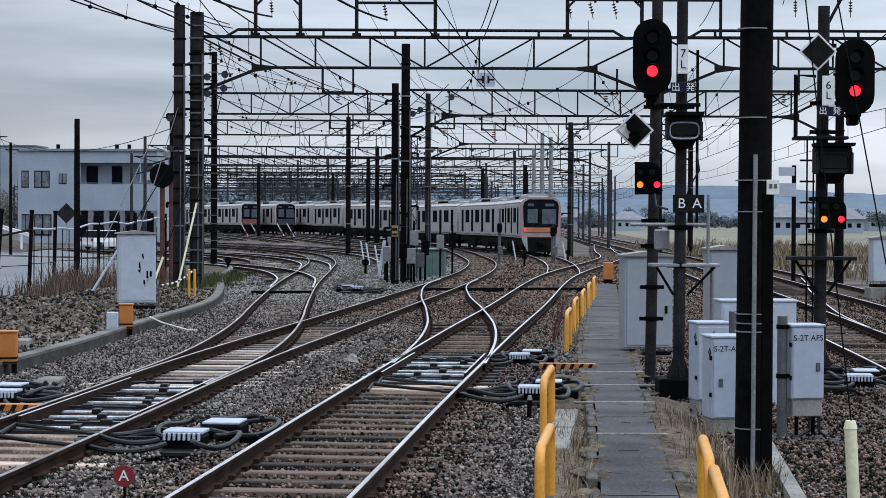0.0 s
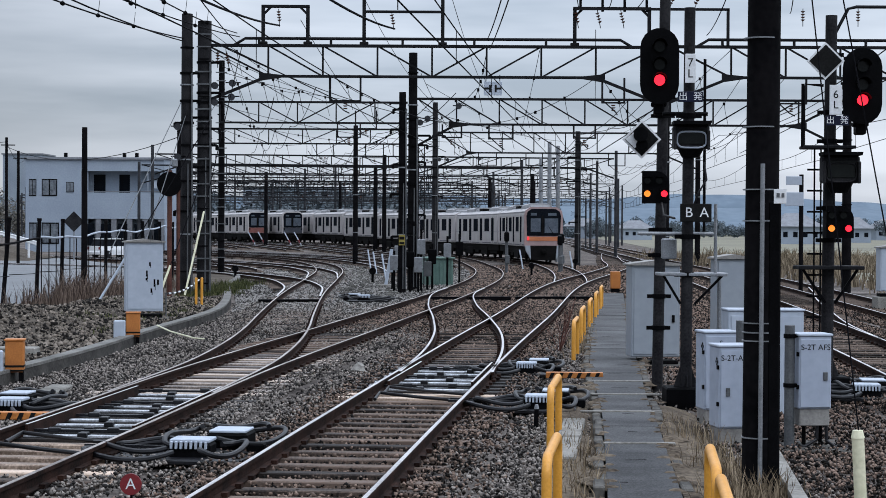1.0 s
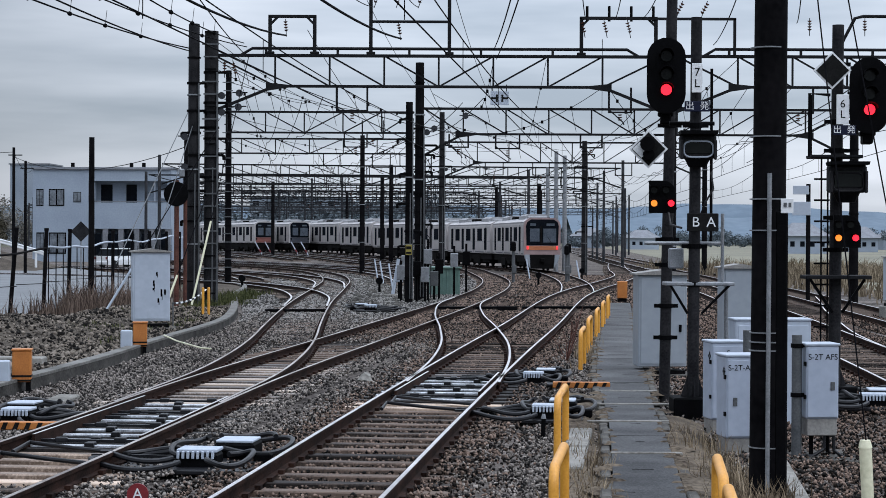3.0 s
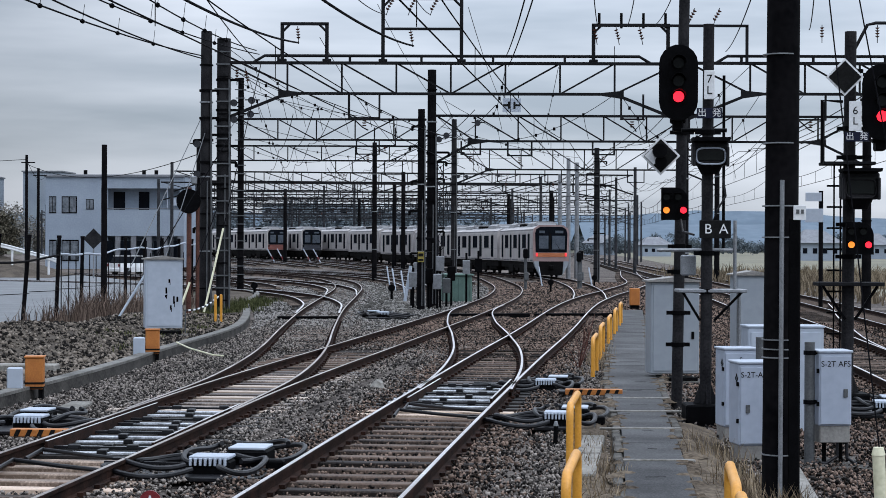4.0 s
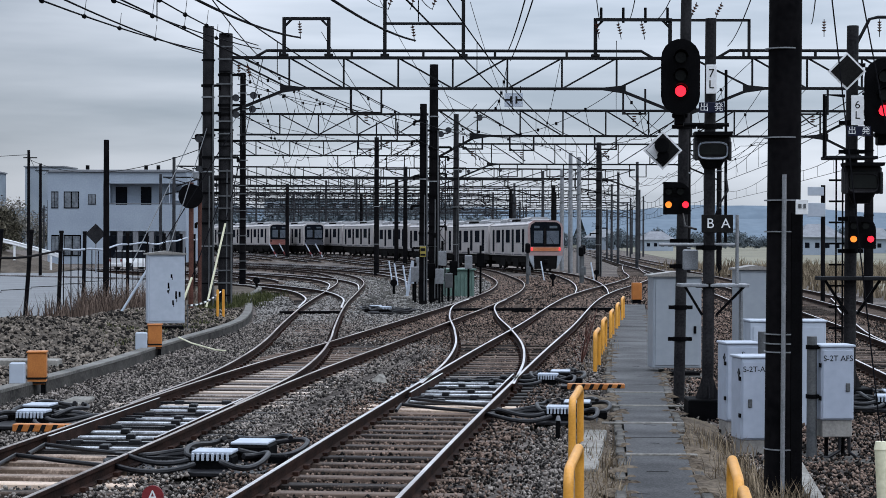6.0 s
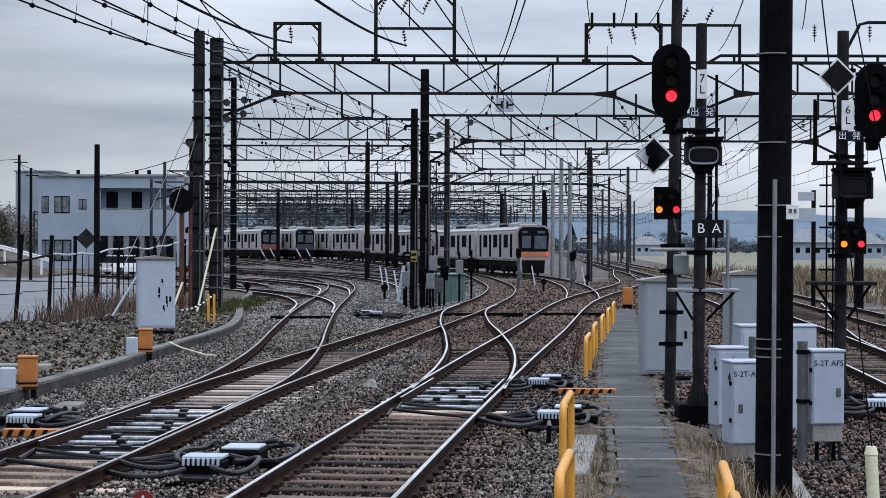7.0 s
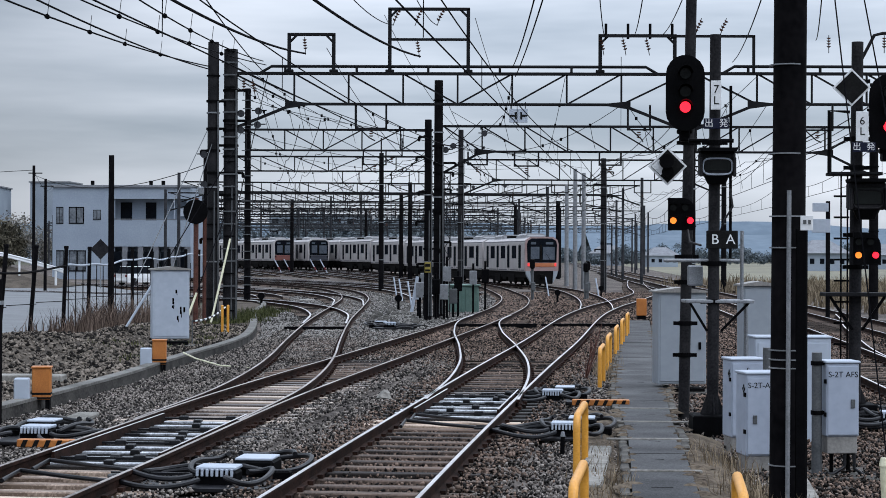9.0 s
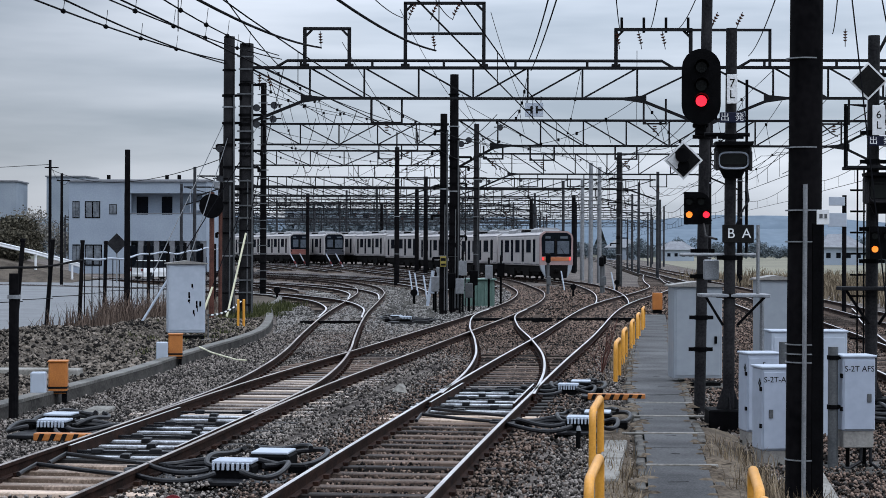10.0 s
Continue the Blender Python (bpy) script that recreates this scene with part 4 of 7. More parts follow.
def route_lamp(x, y, z):
    t = thing("shunting_signal", "black shunting signal with glowing amber and red lamps", "railway signal", (x, y, z), -3, group="shunting signals")
    a = [(0.21 * math.cos(q), 0.04 + 0.21 * math.sin(q)) for q in np.linspace(0, math.pi / 2, 8)]
    part("backboard", Shape().prism([(-0.21, -0.25), (0.21, -0.25)] + a + [(-0.21, 0.25)], 0, 0.04), M_DARK, t)
    part("casing", Shape().box(0, 0.15, -0.02, 0.34, 0.24, 0.4, 0.04), M_DARK, t)
    for dx, dz, m in ((-0.13, -0.10, M_AMBER), (0.13, -0.10, M_REDLAMP), (-0.13, 0.10, M_LENS), (0.05, 0.10, M_LENS)):
        part("lens", Shape().tube([(dx, -0.012, dz), (dx, 0.01, dz)], 0.05, 14), m, t)
        part("hood", Shape().box(dx, -0.07, dz + 0.062, 0.12, 0.14, 0.012), M_DARK, t)


def number_plate(x, y, z, words, w=0.15, h=0.42):
    t = thing("signal_plate", "narrow white signal plate with black characters", "sign", (x, y, z), -3, group="signal plates")
    part("plate", Shape().box(0, 0, 0, w, 0.02, h, 0.006), M_WHITE, t)
    for k, c in enumerate(words):
        lettering("character", c, 0.17, M_INK, t, pose(0, -0.013, 0.08 - 0.16 * k) @ FACING)


def departure_plate(x, y, z):
    t = thing("departure_plate", "navy blue plate with white characters below the signal", "sign", (x, y, z), -3, group="departure plates")
    part("plate", Shape().box(0, 0, 0, 0.36, 0.02, 0.15, 0.006), M_NAVY, t)
    lettering("character", "出", 0.13, M_WHITE, t, pose(-0.105, -0.013, 0.0) @ FACING)
    lettering("character", "発", 0.13, M_WHITE, t, pose(0.105, -0.013, 0.0) @ FACING)


def indicator_box(x, y, z, w, h, rim=M_BOXWHITE):
    t = thing("route_indicator", "grey route indicator box with black hooded face", "railway signal", (x, y, z), -3, group="route indicators")
    part("case", Shape().box(0, 0.15, 0, w, 0.3, h, 0.03), M_MAST, t)
    part("face", Shape().box(0, -0.008, 0.0, w * 0.72, 0.02, h * 0.62, 0.02), M_LENS, t)
    part("lower_shell", Shape().tube([(0, 0.16, -h * 0.5), (0, 0.16, -h * 0.86)], w * 0.36, 14, w * 0.24), M_DARK, t)
    part("hood", Shape().prism([(-w / 2, h / 2), (w / 2, h / 2), (w / 2 * 1.04, h / 2 + 0.05), (-w / 2 * 1.04, h / 2 + 0.05)], -0.22, 0.3), M_DARK, t)
    ring = [(w * 0.40 * math.copysign(abs(math.cos(q)) ** 0.5, math.cos(q)), -0.03, -h * 0.12 + h * 0.34 * math.copysign(abs(math.sin(q)) ** 0.6, math.sin(q))) for q in np.linspace(0, 2 * math.pi, 33)]
    part("rim", Shape().tube(ring, 0.014, 6), rim, t)
    part("cheek", Shape().box(-w * 0.46, -0.05, -0.05, 0.04, 0.12, h * 0.8, 0.015), M_MAST, t)
    part("cheek", Shape().box(w * 0.46, -0.05, -0.05, 0.04, 0.12, h * 0.8, 0.015), M_MAST, t)


def signal_mast(x, y, h, r, label, lean=0.0, clamps=(), steps=False, foot=True):
    t = thing("signal_mast", label, "mast", (x, y, -0.26), group="signal masts")
    part("pole", Shape().tube([(0, 0, 0), (lean, 0, h)], r, 16, r * 0.94), M_MAST, t, smooth=True)
    for z in clamps:
        c = part("clamp", Shape().tube([(lean * z / h, 0, z), (lean * z / h, 0, z + 0.07)], r + 0.018, 16), M_DARK, t)
        for sd in (-1, 1):
            part("lug", Shape().box(lean * z / h + sd * (r + 0.05), 0, z + 0.035, 0.1, 0.05, 0.06), M_DARK, c)
    if steps:
        for k in range(9):
            part("step", Shape().box(-r - 0.1, 0.02, 0.9 + k * 0.33, 0.24, 0.03, 0.03), M_DARK, t)
    if foot:
        for a in range(4):
            c, s = math.cos(a * math.pi / 2), math.sin(a * math.pi / 2)
            part("gusset", Shape().put([(c * r * 0.9, s * r * 0.9, 0.1), (c * (r + 0.16), s * (r + 0.16), 0.1), (c * r * 0.9, s * r * 0.9, 0.62)] + [(c * r * 0.9 - s * 0.015, s * r * 0.9 + c * 0.015, 0.1), (c * (r + 0.16) - s * 0.015, s * (r + 0.16) + c * 0.015, 0.1), (c * r * 0.9 - s * 0.015, s * r * 0.9 + c * 0.015, 0.62)],
                 [(0, 1, 2), (3, 5, 4), (0, 3, 4, 1), (1, 4, 5, 2), (2, 5, 3, 0)]), M_MAST, t)
        part("foundation", Shape().box(0, 0, 0.15, 0.62, 0.6, 0.32, 0.02), M_DARK, t, "black block foundation")
    return t


signal_mast(3.40, 29.2, 11.0, 0.088, "tall dark steel mast carrying a colour light signal", 0.17, (1.0, 1.5, 2.15, 2.55, 4.35, 4.65, 5.55), foot=False)
colour_light(3.34, 28.6, 4.86, True, 0.13, "black oval three-aspect signal showing red")
diamond_sign(3.06, 28.5, 3.72, 0.30)
route_lamp(3.27, 28.4, 2.98)
m7 = signal_mast(3.53, 26.75, 5.8, 0.085, "slender dark steel signal mast on a concrete block", 0.03, (1.9, 2.45, 4.2))
number_plate(3.55, 26.6, 4.65, "7L")
departure_plate(3.55, 26.58, 4.24)
indicator_box(3.56, 26.5, 3.66, 0.52, 0.34)
tb = thing("sign_board", "black board with white letters on the signal mast", "sign", (3.635, 26.55, 2.57), -3)
part("board", Shape().box(0, 0, 0, 0.45, 0.025, 0.26, 0.008), M_INK, tb)
lettering("letter", "B", 0.2, M_WHITE, tb, pose(-0.1, -0.016, 0) @ FACING)
lettering("letter", "A", 0.2, M_WHITE, tb, pose(0.12, -0.016, 0) @ FACING)

# service platform and ladder frame by the mast of 7L
pf = thing("service_platform", "grey steel service platform bolted between the signal masts", "platform", (0, 0, 0))
part("deck", Shape().box(3.62, 26.9, 1.68, 1.0, 0.5, 0.05, 0.01), M_GALV, pf)
part("handrail", Shape().tube([(2.82, 26.75, 2.27), (3.92, 26.75, 2.27)], 0.025, 8), M_GALV, pf)
part("brace", Shape().beam((3.2, 26.75, 1.66), (3.45, 26.75, 1.25), 0.035).beam((4.05, 26.75, 1.66), (3.65, 26.75, 1.25), 0.035), M_DARK, pf)
part("post", Shape().tube([(3.95, 26.75, 1.68), (3.95, 26.75, 2.7)], 0.025, 8), M_GALV, pf)
part("post", Shape().tube([(4.06, 27.1, -0.26), (4.06, 27.1, 1.68)], 0.03, 8), M_GALV, pf)
part("junction_box", Shape().box(3.3, 26.95, 2.05, 0.22, 0.1, 0.3, 0.02), M_GALV, pf)
part("ladder_frame", Shape().tube([(3.86, 27.3, 2.3), (3.86, 27.3, 4.85)], 0.022, 8).tube([(3.2, 27.0, 4.02), (3.86, 27.0, 4.02)], 0.03, 8), M_DARK, pf)
part("cable_loop", Shape().tube([(3.75, 26.55, 3.3), (3.78, 26.5, 3.05), (3.66, 26.5, 2.85), (3.62, 26.6, 2.7)], 0.015, 6), M_BLACK, pf)
part("cable_loop", Shape().tube([(3.36, 28.4, 2.74), (3.38, 28.3, 2.55), (3.5, 27.9, 2.5)], 0.018, 6), M_BLACK, pf)

signal_mast(6.02, 28.9, 5.95, 0.098, "dark steel mast carrying a second colour light signal", 0.04, (2.4, 2.9, 3.95, 4.4, 5.3), steps=True)
colour_light(6.46, 28.5, 4.56, True, 0.12, "black oval three-aspect signal showing red over the outer track")
diamond_sign(5.88, 28.45, 4.94, 0.29, False)
number_plate(6.04, 28.45, 4.34, "6L", 0.19, 0.46)
departure_plate(6.06, 28.43, 4.02)
indicator_box(6.12, 28.4, 3.27, 0.58, 0.42, M_MAST)
route_lamp(6.11, 28.4, 2.46)
pf2 = thing("service_platform", "rusty steel service platform and cage on the signal mast", "platform", (0, 0, 0))
part("deck", Shape().box(6.02, 28.8, 1.75, 1.02, 0.5, 0.06, 0.01), M_BEAM, pf2)
part("brace", Shape().beam((5.6, 28.7, 1.72), (5.95, 28.7, 1.2), 0.04).beam((6.45, 28.7, 1.72), (6.1, 28.7, 1.2), 0.04), M_DARK, pf2)
part("upper_deck", Shape().box(5.98, 28.75, 3.62, 0.8, 0.45, 0.05, 0.01), M_BEAM, pf2)
part("cage", Shape().tube([(5.58, 28.7, 3.62), (5.58, 28.7, 4.6), (5.9, 28.7, 4.58)], 0.025, 8).tube([(5.64, 28.9, 3.62), (5.64, 28.9, 4.6)], 0.02, 8), M_DARK, pf2)
part("ladder", Shape().tube([(5.78, 28.75, 0.0), (5.78, 28.75, 3.6)], 0.014, 6).tube([(5.88, 28.75, 0.0), (5.88, 28.75, 3.6)], 0.014, 6), M_DARK, pf2)


# ================= equipment boxes =================
def equipment_box(x, y, z, w, d, h, turn, label, mat=M_BOXGREY, plinth=0.2, words="", lid=True, mirror=False):
    t = thing("equipment_box", label, "equipment box", (x, y, z), turn, group="trackside equipment boxes")
    part("body", Shape().box(0, 0, plinth + (h - plinth) / 2, w, d, h - plinth, 0.015), mat, t)
    if plinth:
        part("plinth", Shape().box(0, 0, plinth / 2, w - 0.03, d - 0.03, plinth, 0.01), M_BOXBASE, t, "dull grey lower panel")
    if lid:
        part("lid", Shape().box(0, 0, h + 0.012, w + 0.03, d + 0.03, 0.03, 0.01), M_BOXWHITE, t, "pale rounded lid")
    door = part("door", Shape().box(0, -d / 2 - 0.006, plinth + (h - plinth) * 0.49, w * 0.92, 0.015, (h - plinth) * 0.93, 0.005), mat, t)
    part("handle", Shape().box(w * (0.3 if mirror else -0.28), -d / 2 - 0.02, plinth + (h - plinth) * 0.45, 0.05, 0.02, 0.1, 0.006), M_POSTGREY, door)
    part("hinge", Shape().box(-w / 2 - 0.008, -d / 2 + 0.03, plinth + (h - plinth) * 0.3, 0.02, 0.05, 0.05), M_DARK, t)
    part("hinge", Shape().box(-w / 2 - 0.008, -d / 2 + 0.03, plinth + (h - plinth) * 0.75, 0.02, 0.05, 0.05), M_DARK, t)
    if words and not mirror:
        mark = Shape()
        for dy, dz in ((-0.035, 0), (0.035, 0), (0, 0.035), (0, -0.035)):
            mark.box(0, 0, 0, 0.003, 0.036, 0.036, m=pose(-w / 2 - 0.003, -d / 2 + 0.09 + dy, h - 0.18 + dz, 45))
        part("mark", mark, M_INK, t, "black mark of four small diamonds")
    if words:
        lettering("writing", words, 0.095, M_INK, door, pose(-0.085 if plinth > 0.23 else 0.0, -d / 2 - 0.016, h - 0.135) @ FACING, "black stencilled writing")
    return t


equipment_box(3.52, 22.3, -0.30, 0.48, 0.42, 1.22, 8, "pale blue-grey enamelled equipment box with stencilled writing", plinth=0.24, words="S-2T-A")
equipment_box(3.655, 24.6, -0.28, 0.45, 0.42, 1.24, 8, "pale blue-grey equipment box behind another", plinth=0.22, words="S")
afs = equipment_box(4.365, 21.85, 0.02, 0.39, 0.36, 1.06, 6, "pale blue-grey equipment box clamped to a post", plinth=0.2, words="S-2T AFS", mirror=True)
part("leg", Shape().tube([(-0.08, 0, 0.02), (-0.08, 0, -0.29)], 0.025, 8), M_DARK, afs)
part("leg", Shape().tube([(0.12, 0, 0.02), (0.12, 0, -0.29)], 0.025, 8), M_DARK, afs)
part("cable", Shape().tube([(0.05, -0.1, 0.0), (0.04, -0.12, -0.16), (-0.1, -0.14, -0.24), (-0.3, -0.1, -0.25)], 0.022, 8), M_BLACK, afs)
part("cable", Shape().tube([(0.16, -0.1, 0.0), (0.16, -0.12, -0.18), (0.26, -0.14, -0.25), (0.45, -0.1, -0.27)], 0.022, 8), M_BLACK, afs)
equipment_box(4.49, 25.9, -0.28, 1.06, 0.5, 1.48, 2, "large pale equipment cabinet on the ballast", M_BOXWHITE, 0.0)
bp = thing("box_post", "short grey steel post holding an equipment box", "post", (4.095, 21.75, -0.28))
part("post", Shape().tube([(0, 0, 0), (0, 0, 1.48)], 0.06, 14), M_POSTGREY, bp, smooth=True)
for z in (0.75, 1.33):
    part("clamp", Shape().tube([(0, 0, z), (0, 0, z + 0.05)], 0.072, 14).box(0.09, 0, z + 0.025, 0.1, 0.04, 0.04), M_DARK, bp)
bp2 = thing("box_post", "short grey steel post behind the equipment boxes", "post", (3.80, 23.5, -0.28))
part("post", Shape().tube([(0, 0, 0), (0, 0, 1.45)], 0.06, 14), M_POSTGREY, bp2, smooth=True)
solid("slab", Shape().box(4.35, 21.9, -0.255, 0.8, 1.2, 0.06, 0.01), M_CONDARK, "flat stained concrete slab under a box", "slab")
solid("slab", Shape().box(3.5, 22.4, -0.27, 0.75, 0.7, 0.05, 0.01), M_CONDARK, "flat stained concrete slab under a box", "slab")


def tall_cabinet(x, y, z, w, d, h, turn, label, mat=M_BOXGREY, streaks=()):
    t = thing("equipment_cabinet", label, "cabinet", (x, y, z), turn, group="tall equipment cabinets")
    part("body", Shape().box(0, 0, h / 2 + 0.1, w, d, h - 0.2, 0.015), mat, t)
    part("base", Shape().box(0, 0, 0.06, w - 0.04, d - 0.04, 0.12, 0.01), M_DARK, t)
    part("roof", Shape().prism([(-w / 2 - 0.06, h), (w / 2 + 0.06, h), (w / 2 + 0.06, h + 0.03), (0, h + 0.1), (-w / 2 - 0.06, h + 0.03)], -d / 2 - 0.06, d / 2 + 0.06), M_BOXBASE, t, "overhanging pitched roof")
    door = part("door", Shape().box(0, -d / 2 - 0.008, h / 2 + 0.1, w * 0.9, 0.02, h * 0.84, 0.006), mat, t)
    part("handle", Shape().box(w * 0.36, -d / 2 - 0.03, h * 0.48, 0.05, 0.03, 0.14, 0.01), M_DARK, door)
    for dx, dz, sh in streaks:
        part("rust_stain", Shape().box(dx, -d / 2 - 0.0195, dz, 0.045, 0.002, sh, 0.0).box(dx + 0.02, -d / 2 - 0.0195, dz - sh * 0.55, 0.02, 0.002, sh * 0.8), M_DARK, door, "dark rust stain")
    return t


tall_cabinet(3.98, 34.95, -0.26, 0.92, 0.6, 1.92, 4, "tall pale grey equipment cabinet beside the walkway", M_CABGREY)
solid("slab", Shape().box(3.95, 34.9, -0.25, 1.3, 1.0, 0.1, 0.02), M_CONDARK, "dark concrete base of the tall cabinet", "slab")
tall_cabinet(5.95, 38.2, -0.26, 0.70, 0.6, 2.0, 4, "tall pale grey equipment cabinet behind the signal mast", M_CABGREY)
tall_cabinet(-7.95, 49.0, -0.08, 0.98, 0.6, 2.02, 14, "tall white equipment cabinet with rust stains on a concrete base", M_BOXWHITE, ((0.14, 1.45, 0.1), (0.06, 1.2, 0.16), (0.26, 0.95, 0.2), (0.18, 0.75, 0.12), (0.05, 1.05, 0.07)))
solid("slab", Shape().box(-7.85, 48.9, -0.09, 1.35, 1.1, 0.08, 0.02, pose(0, 0, 0)), M_CONDARK, "dark concrete base of the white cabinet", "slab")
tall_cabinet(14.5, 60, 0.2, 0.7, 0.6, 1.6, 0, "white equipment cabinet beside the outer track", M_BOXWHITE)
solid("slab", Shape().box(14.5, 60, -0.03, 0.9, 0.8, 0.5, 0.02), M_CONCRETE, "concrete base of a white cabinet", "slab")

# green hut among the masts
gh = thing("relay_hut", "green corrugated relay box with a pale lid between the masts", "equipment box", (-0.3, 86.0, -0.26), 12)
part("body", Shape().box(0, 0, 0.62, 1.2, 1.6, 1.24, 0.02), M_GREEN, gh)
part("lid", Shape().box(0, 0, 1.28, 1.4, 1.8, 0.08, 0.02), M_GREEN, gh)
for k in range(7):
    part("rib", Shape().box(-0.5 + k * 0.17, -0.82, 0.6, 0.05, 0.04, 1.1), M_GREEN, gh)
    part("rib", Shape().box(0.62, -0.7 + k * 0.22, 0.6, 0.04, 0.05, 1.1), M_GREEN, gh)
for x, y, h, m in ((-1.9, 79, 2.2, M_GALV), (-0.9, 76.5, 2.6, M_GALV), (-0.45, 78.5, 2.0, M_DARK), (-1.0, 75.2, 1.6, M_GALV), (-2.15, 78.5, 1.5, M_BOXWHITE), (-1.35, 75.5, 1.9, M_DARK), (-0.65, 77.5, 1.3, M_POSTGREY), (-2.0, 75.8, 1.7, M_GALV), (0.2, 83, 2.3, M_GALV), (0.75, 84, 2.4, M_DARK)):
    eb = thing("relay_box", "small grey relay box on a post among the masts", "equipment box", (x, y, -0.26), group="relay boxes")
    part("post", Shape().tube([(0, 0, 0), (0, 0, h)], 0.05, 8), M_DARK, eb)
    part("case", Shape().box(0, -0.1, h * 0.72, 0.34, 0.26, 0.62, 0.02), m, eb)
wb = thing("mast_sign", "yellow and black plate on the mast", "sign", (-1.65, 73.98, 1.9))
part("plate", Shape().box(0, -0.03, 0, 0.24, 0.03, 0.42, 0.01), M_YELLOWDULL, wb)
part("bar", Shape().box(0, -0.05, 0.08, 0.2, 0.01, 0.12).box(0, -0.05, -0.12, 0.2, 0.01, 0.08), M_INK, wb)


# ================= yellow hoops, markers =================
def hoop(x, y, z, h, length, turn, r=0.042, tilt=0.0, squat=0.16):
    t = thing("hoop_barrier", "orange-yellow painted bent pipe hoop barrier beside the walkway", "barrier", (x, y, z), turn, group="yellow hoop barriers")
    half = length / 2
    pts = [(0, -half, 0), (0, -half, h - squat)] + [(tilt * 0.2, -half + squat - squat * math.cos(a), h - squat + squat * math.sin(a)) for a in np.linspace(0.3, math.pi / 2, 5)]
    pts += [(tilt * 0.2, half - squat + squat * math.sin(a), h - squat + squat * math.cos(a)) for a in np.linspace(0, math.pi / 2 - 0.3, 5)] + [(0, half, h - squat), (0, half, 0)]
    part("hoop", Shape().tube(pts, r, 12), M_YELLOW, t, smooth=True)
    part("socket", Shape().tube([(0, -half, 0), (0, -half, 0.04)], r * 1.5, 12), M_GALV, t)
    part("socket", Shape().tube([(0, half, 0), (0, half, 0.04)], r * 1.5, 12), M_GALV, t)
    return t


hoop(0.935, 15.58, -0.28, 0.76, 1.77, -6.4)
hoop(1.31, 21.45, -0.24, 0.78, 1.85, -6.4)
for y, x in ((36.6, 2.64), (42.0, 3.19), (47.2, 3.78), (52.6, 4.38), (58.4, 5.02)):
    hoop(x, y, -0.24, 0.78, 1.8, -6.4)
hoop(2.11, 14.35, -0.24, 0.78, 1.5, -6.2)
hoop(1.91, 12.4, -0.24, 0.78, 1.7, -6.2)

cp = thing("marker_pipe", "cream plastic marker pipe standing in the ballast", "pipe", (3.74, 16.4, -0.28))
part("pipe", Shape().tube([(0, 0, 0), (-0.04, 0, 0.75)], 0.055, 14), M_CREAM, cp, smooth=True)
part("cap", Shape().tube([(-0.04, 0, 0.75), (-0.042, 0, 0.82)], 0.062, 14, 0.045), M_CREAM, cp, smooth=True)
asg = thing("disc_marker", "round dark red marker disc with a white letter", "sign", (-2.58, 15.3, -0.26))
part("stake", Shape().tube([(0, 0.02, 0), (0, 0.02, 0.4)], 0.012, 8), M_DARK, asg)
part("disc", Shape().tube([(0, 0, 0.44), (0, -0.02, 0.44)], 0.09, 24), M_RED, asg)
lettering("letter", "A", 0.13, M_WHITE, asg, pose(0, -0.023, 0.44) @ FACING, "white letter")
kerb = thing("kerb", "pale concrete kerb along the ballast beside the pole", "kerb", kind="structure")
part("stone", Shape().sweep([(3.27 + (y - 16.8) * 0.111, y, -0.12, 1, -0.11) for y in np.linspace(12, 20.8, 12)], [(-0.07, 0), (0.07, 0), (0.07, -0.2), (-0.07, -0.2)]), M_CONCRETE, kerb)
solid("trough_lid", Shape().box(0, 0, 0, 0.28, 2.0, 0.1, 0.015, pose(1.60, 22.75, -0.16, 0, 0, -6)), M_CONCRETE, "pale concrete cable trough lid beside the walkway", "trough lid", "trough lids")
solid("trough_lid", Shape().box(0, 0, 0, 0.28, 2.0, 0.1, 0.015, pose(1.39, 20.7, -0.17, 0, 0, -6)), M_CONCRETE, "pale concrete cable trough lid beside the walkway", "trough lid", "trough lids")
for y, x, w in ((24.7, 2.4, 1.1), (27.3, 2.75, 1.2), (29.7, 2.85, 1.0), (21.0, 2.25, 0.82)):
    solid("cable_duct", Shape().box(x, y, -0.118, w, 0.08, 0.03, 0.01), M_CONCRETE, "grey cable duct crossing the walkway", "duct", "cable ducts")


